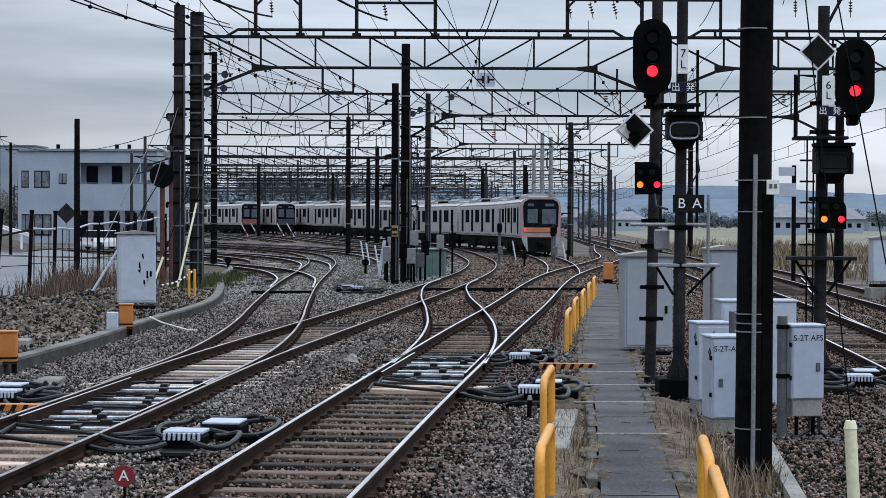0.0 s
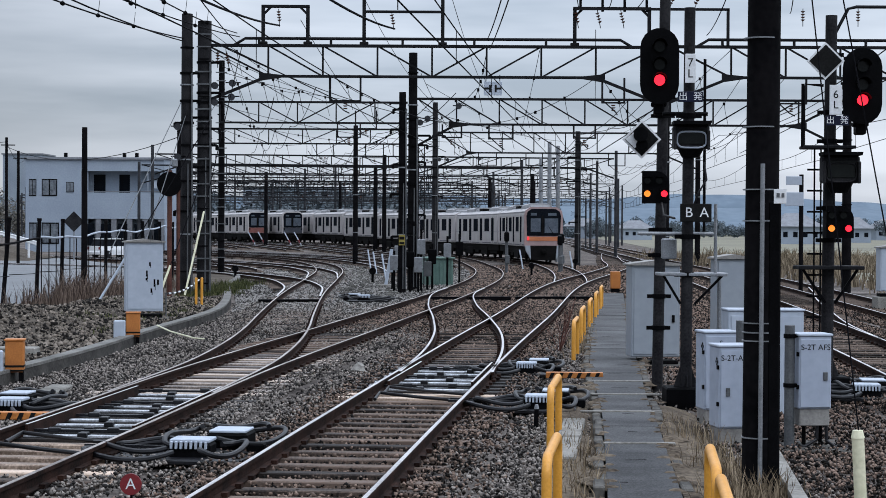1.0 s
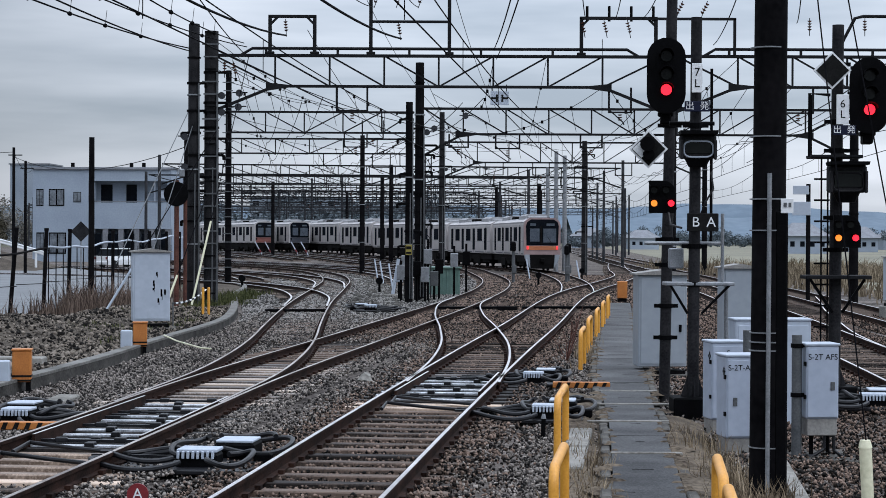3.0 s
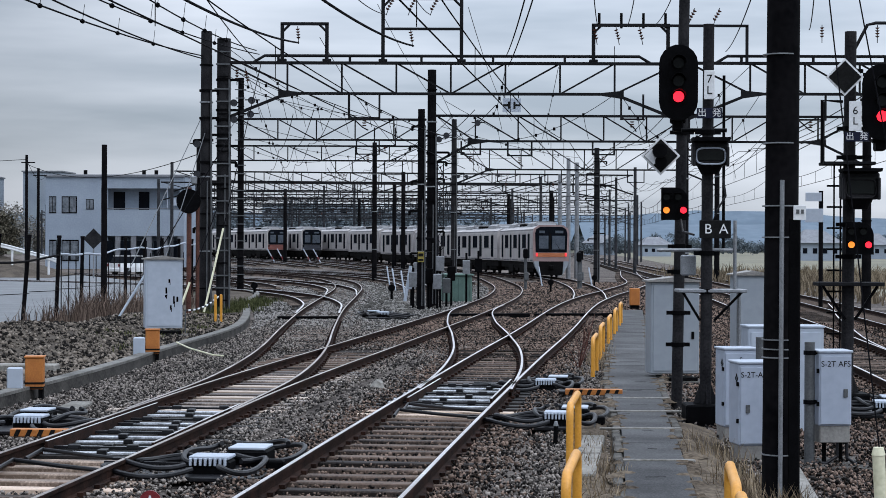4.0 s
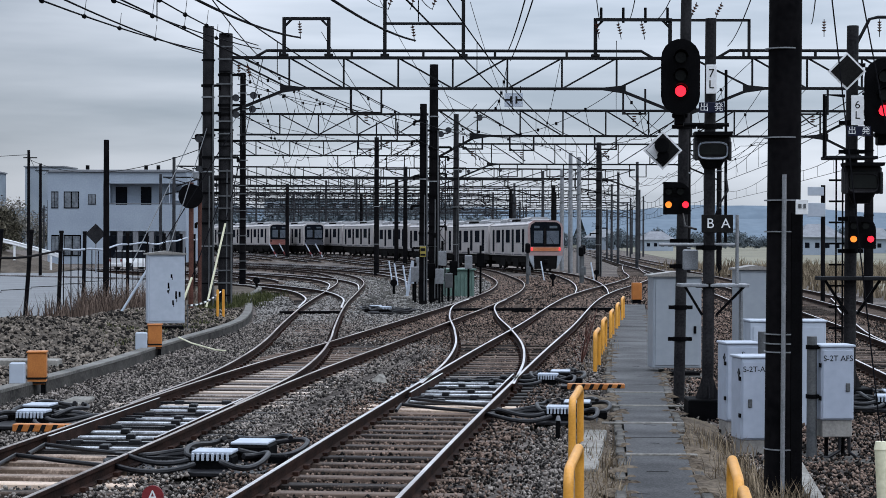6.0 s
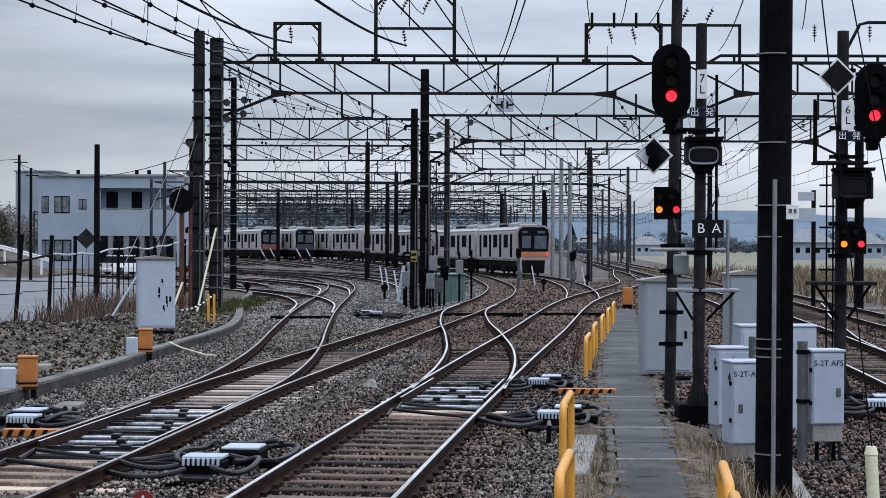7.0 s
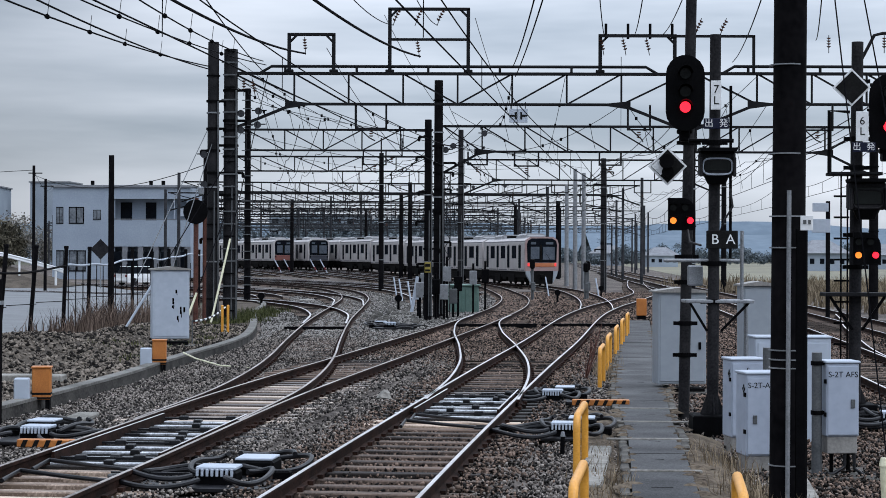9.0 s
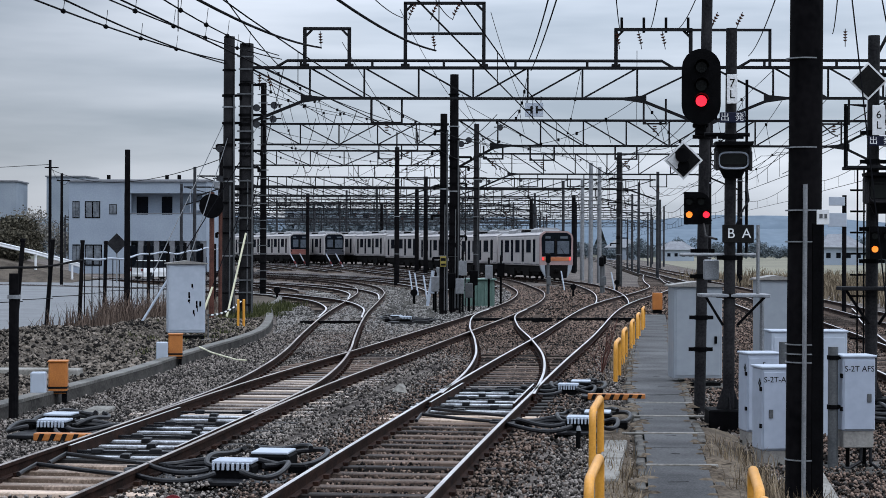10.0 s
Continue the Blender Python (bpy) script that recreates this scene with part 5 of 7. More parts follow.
# ================= point machines =================
def point_machine(x, y, turn, side, label, s=1.0):
    t = thing("point_machine", label, "point machine", (x, y, -0.22), turn, group="point machines")
    part("bed_plate", Shape().box(-0.12 * side, 0.4, 0.045, 1.45 * s, 1.7 * s, 0.05, 0.01), M_BLACK, t)
    part("case", Shape().box(0, 0, 0.13, 0.46 * s, 0.34 * s, 0.18, 0.03), M_DARK, t)
    lid = part("lid", Shape().box(0, 0.03, 0.24, 0.44 * s, 0.34 * s, 0.04, 0.012), M_BOXWHITE, t, "pale ribbed metal lid")
    for k in range(8):
        part("rib", Shape().box((-0.19 + k * 0.054) * s, -0.18 * s, 0.2, 0.026, 0.04, 0.08, 0.004), M_BOXWHITE, lid)
    back = part("motor_case", Shape().box(0.22 * s * side, 0.95 * s, 0.14, 0.46 * s, 0.5 * s, 0.2, 0.03), M_DARK, t)
    part("motor_lid", Shape().box(0.22 * s * side, 0.95 * s, 0.25, 0.42 * s, 0.46 * s, 0.03, 0.01), M_BOXWHITE, back, "pale metal lid")
    loops = ((-0.62, -0.12, 0.52, 0.62, 0.35, 5.9, 0.13), (-0.58, 0.10, 0.42, 0.42, 0.5, 5.6, 0.17), (0.34, 1.35, 0.40, 0.80, -2.6, 2.9, 0.15),
             (0.36, -0.1, 0.22, 0.62, -2.3, 2.2, 0.17), (-0.30, 0.85, 0.12, 0.75, 1.2, 4.9, 0.2), (0.2, 1.55, 0.32, 0.42, 0.2, 3.1, 0.2))
    for cx, cy, rx, ry, a0, a1, z in loops:
        pts = [(s * side * (cx + rx * math.cos(a)), s * (cy + ry * math.sin(a)), z + 0.03 * math.sin(2.3 * a + cx)) for a in np.linspace(a0, a1, 26)]
        part("hose", Shape().tube(pts, 0.031, 8), M_BLACK, t, smooth=True)
    for cx, cy in ((-0.95, 0.3), (0.6, 0.5), (0.3, 0.62)):
        part("terminal_block", Shape().box(s * side * cx, s * cy, 0.1, 0.2, 0.16, 0.12, 0.02), M_DARK, t)
    for yy in (0.3, 0.62):
        part("rod", Shape().beam((0, yy, 0.12), (-1.3 * side, yy + 0.05, 0.12), 0.05, 0.03), M_BLACK, t)
    return t


point_machine(-2.70, 19.95, -6, 1, "point machine with black hoses and ribbed pale lid")
point_machine(1.34, 25.5, -6, 1, "point machine with black hoses beside the walkway", 0.88)
point_machine(6.35, 27.6, -6, 1, "point machine with black hoses beside the outer track", 0.9)
point_machine(-5.75, 24.6, -6, -1, "point machine with black hoses beside the kerb wall", 0.9)
point_machine(-2.75, 64.4, 10, -1, "pale point machine between the yard turnouts", 0.95)
point_machine(1.45, 31.8, -6, 1, "low black point lock with hoses beside the rails", 0.8)


def striped_plate(x, y, turn, w=0.9):
    t = thing("striped_guard", "yellow and black striped steel guard plate over the rods", "guard plate", (x, y, -0.1), turn, group="striped guard plates")
    part("plate", Shape().box(0, 0, 0, w, 0.16, 0.1, 0.01), M_ORANGE, t)
    for k in range(int(w / 0.15)):
        x0 = -w / 2 + 0.05 + k * 0.15
        part("stripe", Shape().prism([(x0, -0.045), (x0 + 0.06, -0.045), (x0 + 0.1, 0.045), (x0 + 0.04, 0.045)], -0.086, -0.079), M_INK, t)


striped_plate(2.2, 30.7, -4, 0.95)
striped_plate(-5.35, 23.6, -4, 0.85)
BOUND = {"a": (LINE_A, 27.6, 32.6), "b": (LINE_B, 21.4, 27.6)}
for name, (line, y0, y1) in BOUND.items():
    t = thing("switch_fittings", "greased slide plates and black rods under the switch blades", "switch fittings", group="switch fittings")
    rows = []
    for k in range(10, 70):
        x, y, ang, _ = spot(line, 0.3 + 0.6 * k)
        if y0 <= y <= y1:
            rows.append((x, y, math.cos(radians(ang)), math.sin(radians(ang))))
    pick = random.Random(len(rows))
    for i, (x, y, nx, ny) in enumerate(rows):
        at = pose(x, y, 0, 0, 0, math.degrees(math.atan2(ny, nx)))
        cut = pick.uniform(-0.3, 0.3)
        for lo, hi in ((-0.66, cut - 0.06), (cut + 0.06, 0.66)):
            part("slide_plate", Shape().box((lo + hi) / 2, 0, -0.138, hi - lo, 0.12, 0.03, 0.005, at), M_PLATE, t)
        part("chair", Shape().box(cut, 0, -0.12, 0.11, 0.16, 0.06, 0.008, at), M_BLACK, t)
        if i % 3:
            part("slide_plate", Shape().box(-0.92, 0, -0.138, 0.22, 0.11, 0.03, 0.005, at), M_PLATE, t)
        if i % 3 == 0:
            part("stretcher_rod", Shape().beam((x - nx * 0.72, y - ny * 0.72 + 0.25, -0.1), (x + nx * 0.72, y + ny * 0.72 + 0.25, -0.1), 0.05, 0.03), M_BLACK, t)
            for sd in (-0.35, 0.35):
                part("clip", Shape().box(x + nx * sd, y + 0.25, -0.09, 0.14, 0.1, 0.06, 0.01), M_BLACK, t)
    for o in (-0.64, 0.64):
        way = [(x + nx * o * (1.0 - 0.004 * k), y + ny * o, -0.006, nx, ny) for k, (x, y, nx, ny) in enumerate(rows)]
        blade = part("switch_blade", Shape().sweep(way, [(-0.018, 0), (0.018, 0), (0.02, -0.13), (-0.02, -0.13)]), M_RAIL, t)
        part("blade_top", Shape().sweep(way, [(-0.014, 0.004), (0.014, 0.004), (0.016, -0.004), (-0.016, -0.004)]), M_HEAD, blade, "polished blade edge")
    for yy in (rows[0][1] - 1.5, rows[0][1] - 0.6):
        x, y, nx, ny = min(line, key=lambda r: abs(r[1] - yy))
        part("heater_cable", Shape().tube([(x - nx * 0.6, y - 0.3, -0.1), (x - nx * 0.55, y + 0.3, -0.06), (x, y + 0.1, -0.1), (x + nx * 0.6, y - 0.2, -0.12)], 0.025, 8), M_BLACK, t)

for x0, x1, y in ((-0.45, 0.85, 65.2), (0.95, 2.4, 65.5), (2.6, 4.6, 65.8), (4.7, 5.6, 66.2), (-6.2, -4.2, 62.0)):
    cd = thing("crossing_duct", "black cable duct crossing under the rails", "duct", group="black cable ducts")
    part("duct", Shape().beam((x0, y, -0.12), (x1, y + 0.4, -0.12), 0.25, 0.14), M_DARK, cd)

ms = thing("marker_stub", "short black stub post with a pale cap in the ballast", "post", (1.2, 23.6, -0.26))
part("stub", Shape().tube([(0, 0, 0), (0.01, 0, 0.28)], 0.03, 10), M_DARK, ms)
part("cap", Shape().tube([(0.01, 0, 0.28), (0.01, 0, 0.34)], 0.036, 10, 0.02), M_GALV, ms)
rng = random.Random(21)
sh = thing("bare_shrub", "leafless reddish shrub beside the yellow hoops", "shrub", (2.45, 38.6, -0.25))
for k in range(9):
    a, l = rng.uniform(0, 6.28), rng.uniform(0.5, 1.2)
    p1 = (math.cos(a) * l * 0.25, math.sin(a) * l * 0.3, l * 0.55)
    p2 = (math.cos(a) * l * 0.45 + rng.uniform(-0.1, 0.1), math.sin(a) * l * 0.5, l)
    part("branch", Shape().tube([(0, 0, 0), p1, p2], 0.012, 5, 0.004), M_RUSTRED, sh)
    part("twig", Shape().tube([p1, (p1[0] + rng.uniform(-0.2, 0.2), p1[1] + rng.uniform(-0.2, 0.2), p1[2] + 0.3)], 0.007, 4, 0.003), M_RUSTRED, sh)
cane = thing("fallen_cane", "pale dry cane lying across the ballast beside the kerb", "cane", (0, 0, 0))
part("cane", Shape().tube([(-6.75, 43.6, 0.02), (-6.3, 42.6, -0.06), (-5.6, 41.6, -0.16), (-4.9, 41.2, -0.18)], 0.018, 6), M_CREAM, cane)

# ================= left bank =================
CURB = curve_through([(-7.8, 8), (-7.4, 22), (-7.08, 29), (-6.85, 33), (-6.68, 37.3), (-6.66, 41.4), (-6.56, 45), (-6.43, 49), (-6.45, 54), (-6.85, 59.5), (-7.3, 64), (-8.0, 70), (-8.9, 78), (-11.0, 97), (-14, 106)], 1.0)
curb = thing("kerb_wall", "low weathered concrete retaining kerb along the ballast", "kerb wall", kind="structure")
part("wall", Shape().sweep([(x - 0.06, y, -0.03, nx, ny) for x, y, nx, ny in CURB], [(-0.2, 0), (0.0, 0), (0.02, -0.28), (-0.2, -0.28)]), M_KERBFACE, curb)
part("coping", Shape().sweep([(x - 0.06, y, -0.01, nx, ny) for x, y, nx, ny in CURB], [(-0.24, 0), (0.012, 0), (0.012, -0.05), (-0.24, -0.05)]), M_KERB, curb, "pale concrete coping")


def bank_height(x, y):
    mound = 0.55 * math.exp(-(((x + 10.6) / 1.6) ** 2 + ((y - 42) / 7) ** 2)) + 0.35 * math.exp(-(((x + 9.6) / 1.2) ** 2 + ((y - 54) / 6) ** 2))
    return -0.09 + mound + 0.06 * noise.noise(Vector((x * 0.7, y * 0.4, 0)))


bk = Shape()
YS = np.linspace(8, 100, 93)
for y in YS:
    cx = float(np.interp(y, CURB[:, 1], CURB[:, 0])) - 0.3
    for k in range(18):
        x = cx + (-13.3 - cx) * k / 17
        bk.v.append((x, y, bank_height(x, y) if 0 < k < 17 else -0.12))
bk.f = [(j * 18 + k, j * 18 + k + 1, (j + 1) * 18 + k + 1, (j + 1) * 18 + k) for j in range(len(YS) - 1) for k in range(17)]
solid("bank", bk, M_EARTH, "earth and gravel bank with dry weeds beside the yard", "bank", kind="structure")
sheet("road", [(-13.2, 20), (-13.2, 76), (-15, 100), (-20, 118), (-29, 143), (-44, 180), (-110, 230), (-110, 20)], -0.05, M_ROAD, "pale road behind the fence", "road")
sheet("yard_apron", [(-16, 100.5), (-20, 118.5), (-29, 143.5), (-44, 180.5), (-110, 231), (-110, 320), (-60, 320), (-62, 195), (-26, 118)], -0.20, M_LAND, "grassy strip beyond the road", "verge")
for x, y, turn in ((-7.02, 30.3, 8), (-6.76, 40.3, 8)):
    ob = thing("orange_box", "orange trackside box on black feet with a dark band", "equipment box", (x, y, -0.26), turn, group="orange trackside boxes")
    part("case", Shape().box(0, 0, 0.46, 0.30, 0.30, 0.52, 0.02), M_ORANGE, ob)
    part("lid", Shape().box(0, 0, 0.73, 0.33, 0.33, 0.03, 0.01), M_ORANGE, ob)
    part("band", Shape().box(0, 0, 0.30, 0.306, 0.306, 0.035), M_INK, ob)
    part("band", Shape().box(0, 0, 0.23, 0.306, 0.306, 0.03), M_INK, ob)
    for dx in (-0.1, 0.1):
        part("foot", Shape().box(dx, -0.08, 0.1, 0.07, 0.08, 0.22).box(dx, 0.08, 0.1, 0.07, 0.08, 0.22), M_DARK, ob)
    wb = thing("small_box", "small pale grey box on a dark stand beside an orange box", "equipment box", (x - 0.22, y - 0.45, -0.33), turn, group="small pale boxes")
    part("case", Shape().box(0, 0, 0.46, 0.25, 0.18, 0.38, 0.02), M_BOXWHITE, wb)
    part("stand", Shape().box(0, 0, 0.16, 0.12, 0.12, 0.3), M_DARK, wb)
solid("trough_lid", Shape().box(-8.4, 34.6, 0.0, 1.6, 0.5, 0.14, 0.02), M_CONCRETE, "pale concrete slab lying on the bank", "slab")
solid("trough_lid", Shape().box(-6.0, 27.5, -0.2, 0.35, 3.2, 0.08, 0.02), M_CONCRETE, "flat concrete trough lid in the ballast", "trough lid", "trough lids")
fp = thing("foreground_post", "slim dark post with clamps beside the kerb wall", "post", (-7.02, 27.4, -0.05))
part("post", Shape().tube([(0, 0, -0.2), (0, 0, 2.0)], 0.075, 12), M_POLE, fp)
part("clamp", Shape().tube([(0, 0, 1.62), (0, 0, 1.68)], 0.1, 12), M_GALV, fp)

bld = Shape().tube([(-1.5, 33, -0.24), (-1.49, 33.02, -0.16), (-1.46, 33, -0.10)], 0.15, 7, 0.07)
solid("pale_stone", bld, M_CONCRETE, "single pale stone lying in the ballast", "stone", smooth=True)

# fence along the road
fence = thing("fence", "weathered post fence with a bent pale pipe rail along the road", "fence", kind="")
FX = [(-13.0, 48.6, -0.2), (-13.0, 51.7, -0.22), (-13.0, 55.3, -0.2), (-12.95, 59.2, -0.1), (-13.0, 63.1, -0.05), (-13.0, 66.7, 0), (-12.9, 70.6, 0), (-12.8, 74.2, 0.05), (-12.7, 78, 0), (-12.6, 82, 0), (-12.6, 86, 0), (-12.6, 90, 0)]
for x, y, lean in FX:
    part("post", Shape().tube([(x + lean, y, -0.15), (x, y, 2.55)], 0.065, 8), M_POLE, fence)
    part("cap", Shape().box(x, y, 2.58, 0.13, 0.13, 0.09, 0.01), M_POLE, fence)
for k in range(len(FX) - 1):
    a, b = FX[k], FX[k + 1]
    part("wire", Shape().tube([(a[0], a[1], 0.9), (b[0], b[1], 0.85)], 0.012, 5), M_CABLE, fence)
for y in np.arange(60.2, 88, 1.15):
    part("bar", Shape().box(-13.1, float(y), 0.95, 0.03, 0.03, 2.1), M_POLE, fence)
pipe = curve_through([(x, y) for x, y, _ in FX], 0.5)
part("pipe_rail", Shape().tube([(x, y, 1.92 + 0.017 * (y - 58) + 0.05 * math.sin(y * 0.55) + 0.03 * math.sin(y * 1.3)) for x, y, _, _ in pipe if y > 59], 0.036, 8), M_BOXWHITE, fence, "bent pale pipe rail", smooth=True)
part("pipe_rail", Shape().tube([(x, y, 1.92 + 0.017 * (y - 58) + 0.05 * math.sin(y * 0.55)) for x, y, _, _ in pipe if y <= 59.6], 0.034, 8), M_POLE, fence, "dark stretch of the pipe rail", smooth=True)

gr = thing("guard_rail", "white steel guard rail on the road embankment", "guard rail")
GR = ((-52, 141, 3.5), (-44, 140.5, 3.25), (-37.5, 140, 2.85), (-34, 139, 2.1), (-31, 138, 1.36), (-30.2, 137.4, 1.15))
part("beam", Shape().sweep([(x, y, z, 0.2, -0.98) for x, y, z in GR], [(0, 0.17), (0.06, 0.12), (0.02, 0), (0.06, -0.12), (0, -0.17), (-0.03, 0)]), M_WHITE, gr)
for x, y, z in GR[:-1]:
    part("post", Shape().tube([(x, y + 0.12, -0.2), (x, y + 0.12, z + 0.1)], 0.09, 8), M_WHITE, gr)
em = Shape()
for x, y, z in GR:
    em.v += [(x + 0.5, y - 5.5, -0.06), (x, y + 0.3, max(0.02, z - 1.25)), (x - 0.5, y + 9, max(0.02, z - 1.2)), (x - 1, y + 16, -0.3)]
em.f = [(4 * i + k, 4 * i + k + 1, 4 * i + k + 5, 4 * i + k + 4) for i in range(len(GR) - 1) for k in range(3)]
solid("road_embankment", em, M_EARTH, "grassy earth embankment below the guard rail", "embankment", kind="structure")
sg = thing("road_sign", "back of a diamond road sign on a post", "road sign", (-26.8, 134, -0.1))
part("post", Shape().tube([(0, 0, 0), (0, 0, 2.5)], 0.05, 8), M_GALV, sg)
part("plate", Shape().prism([(0, 0.75), (0.75, 0), (0, -0.75), (-0.75, 0)], -0.08, -0.04, pose(0, 0, 2.9)), M_MAST, sg)

ch = thing("barrier_chain", "black and white plastic chain hung between the cabinet and the mast", "chain", (0, 0, 0))
for k in range(16):
    q0, q1 = k / 16, (k + 0.8) / 16
    part("link", Shape().tube([(-7.5 - 0.95 * v, 50 + 14 * v, 0.55 - 0.5 * v * (1 - v)) for v in (q0, q1)], 0.028, 6), M_WHITE if k % 2 else M_INK, ch)
part("stake", Shape().tube([(-7.5, 50, -0.12), (-7.5, 50, 0.58)], 0.018, 8), M_POSTGREY, ch)

# stays and round signal by the gantry legs
for (x0, y0, z0), (x1, y1, z1) in (((-9.85, 52.0, 0.0), (-8.85, 52.4, 1.75)), ((-8.55, 55, 0.05), (-8.2, 55.5, 1.2)), ((-8.6, 61.5, 0.1), (-8.1, 62.5, 2.9))):
    gw = thing("guy_stay", "guy wire with a cream plastic cover anchored in the bank", "guy wire", group="guy stays")
    part("cover", Shape().tube([(x0, y0, z0), (x1, y1, z1)], 0.035, 10), M_CREAM if x0 > -9 else M_BOXWHITE, gw)
    d = Vector((x1 - x0, y1 - y0, z1 - z0))
    part("wire", Shape().tube([(x1, y1, z1), tuple(Vector((x1, y1, z1)) + d * 2.1)], 0.015, 6), M_CABLE, gw)
rs = thing("round_signal", "back of a round black signal disc on a faded red post", "railway signal", (-9.78, 66, -0.2))
part("post", Shape().tube([(0, 0, 0), (0, 0, 4.6)], 0.09, 10), M_RUSTRED, rs)
part("post", Shape().tube([(0.28, 0.2, 0), (0.28, 0.2, 4.0)], 0.07, 10), M_RUSTRED, rs)
part("disc", Shape().tube([(0, -0.12, 4.1), (0, -0.16, 4.1)], 0.44, 24), M_DARK, rs)
part("lamp", Shape().box(0.2, -0.15, 4.85, 0.2, 0.2, 0.3, 0.04), M_GALV, rs)
for x, y, h in ((-10.3, 72, 6.4), (-12.05, 62, 5.8), (-28.4, 120, 8.3), (-28.55, 124, 7.6)):
    up = thing("utility_pole", "slender dark utility pole", "pole", (x, y, -0.1), group="utility poles")
    part("pole", Shape().tube([(0, 0, 0), (0, 0, h)], 0.11, 10, 0.09), M_POLE, up)
    if y > 100:
        part("cross_arm", Shape().box(0.1, 0, h - 0.5, 0.9, 0.07, 0.07), M_POLE, up)
for x, y, c in ((-7.62, 57.0, M_YELLOW), (-7.47, 57.2, M_YELLOW)):
    yp = thing("yellow_post", "short yellow marker post beside the mast foot", "post", (x, y, -0.1), group="yellow marker posts")
    part("post", Shape().box(0, 0, 0.45, 0.075, 0.075, 0.9, 0.015), c, yp)
for x, y in ((-3.0, 97), (-3.8, 106), (-4.6, 118), (8.2, 116), (5.3, 122)):
    st = thing("stay_cover", "leaning white stay cover in the ballast", "guy wire", (x, y, -0.26), group="white stay covers")
    part("cover", Shape().tube([(0, 0, 0), (-0.22, 0.3, 1.3)], 0.045, 8), M_BOXWHITE, st)
wp = thing("stay_cover", "thick white stay cover leaning beside the masts", "guy wire", (-2.58, 83.09, -0.26), group="white stay covers")
part("cover", Shape().tube([(0, 0, 0), (0.27, 0.1, 1.7)], 0.075, 8), M_BOXWHITE, wp)
part("foot", Shape().box(-0.1, 0, 0.05, 0.6, 0.3, 0.12, 0.02), M_CONCRETE, wp, "pale concrete foot")
for x in (-23.9, -22.7, -19.5, -18.3):
    sp = thing("buffer_post", "leaning white and red post before a parked train", "post", (x + 1.1, 225, 0.25), group="leaning buffer posts")
    part("shaft", Shape().tube([(0, 0, 0), (-1.0, 0.3, 1.75)], 0.07, 8), M_BOXWHITE, sp)
    part("stripe", Shape().tube([(-0.24, 0.07, 0.43), (-0.46, 0.13, 0.80)], 0.08, 8), M_RED, sp, "dark red stripe")
for x, y, a, b in ((-4.3, 80, 0.7, 0.9), (-3.3, 83.5, 0.5, 0.6), (-2.9, 79, 0.9, 0.7), (-6.2, 118, 1.0, 1.4), (-4.9, 104, 0.6, 1.0), (-9.5, 108, 0.8, 1.2), (-2.2, 74.6, 0.9, 0.6)):
    solid("broken_slab", Shape().box(x, y, -0.235, a, b, 0.10, 0.03, pose(0, 0, 0)), M_CONCRETE, "pale worn concrete slab between yard tracks", "slab", "broken slabs")
for x, y in ((-10.35, 92), (-3.35, 88), (5.0, 104), (8.6, 120), (4.3, 124)):
    ds = thing("dwarf_signal", "low black dwarf signal on a short stand", "railway signal", (x, y, -0.26), group="dwarf signals")
    part("stand", Shape().tube([(0, 0, 0), (0, 0, 0.5)], 0.06, 8), M_DARK, ds)
    part("disc", Shape().tube([(0, -0.1, 0.6), (0, 0.1, 0.6)], 0.17, 16), M_DARK, ds)
for x, y, h in ((3.72, 108, 2.5), (6.9, 109, 2.3), (7.2, 112, 2.4)):
    ps = thing("post_signal", "shunting signal on a grey post beside the departure track", "railway signal", (x, y, -0.26), group="post signals")
    part("post", Shape().tube([(0, 0, 0), (0, 0, h)], 0.09, 8), M_POSTGREY, ps)
    part("head", Shape().box(0, -0.15, h - 0.3, 0.3, 0.25, 0.55, 0.06), M_DARK, ps)
    part("case", Shape().box(0.05, -0.1, h * 0.35, 0.25, 0.2, 0.5, 0.03), M_POSTGREY, ps)
op = thing("orange_post_box", "orange box on a stand at the far end of the walkway", "equipment box", (7.1, 76.0, -0.26))
part("case", Shape().box(0, 0, 0.55, 0.4, 0.4, 0.7, 0.02), M_ORANGE, op)
part("stand", Shape().box(0, 0, 0.12, 0.35, 0.3, 0.26), M_DARK, op)
hs = thing("section_sign", "white hanging board with black section marks under the gantry", "sign", (1.78, 66.95, 7.45))
part("board", Shape().box(0, -0.03, 0, 0.66, 0.03, 0.5, 0.01), M_BOXWHITE, hs)
part("mark", Shape().box(-0.1, -0.05, 0, 0.07, 0.01, 0.26), M_INK, hs)
part("mark", Shape().box(0.1, -0.05, 0, 0.07, 0.01, 0.26), M_INK, hs)
part("mark", Shape().box(-0.22, -0.05, 0, 0.18, 0.01, 0.07), M_INK, hs)
part("mark", Shape().box(0.22, -0.05, 0, 0.18, 0.01, 0.07), M_INK, hs)
part("hanger", Shape().box(-0.25, 0.02, 0.25, 0.03, 0.03, 0.5), M_DARK, hs)
part("hanger", Shape().box(0.25, 0.02, 0.25, 0.03, 0.03, 0.5), M_DARK, hs)
rm = thing("sign_post", "grey post with two pale boards beside the outer track", "post", (14.55, 75, -0.26))
part("post", Shape().tube([(0, 0, 0), (0, 0, 4.9)], 0.09, 10), M_POLE, rm)
part("board", Shape().box(-0.3, -0.1, 3.9, 0.75, 0.04, 0.55, 0.01), M_BOXWHITE, rm)
part("board", Shape().box(-0.32, -0.1, 4.65, 0.65, 0.04, 0.35, 0.01), M_BOXWHITE, rm)


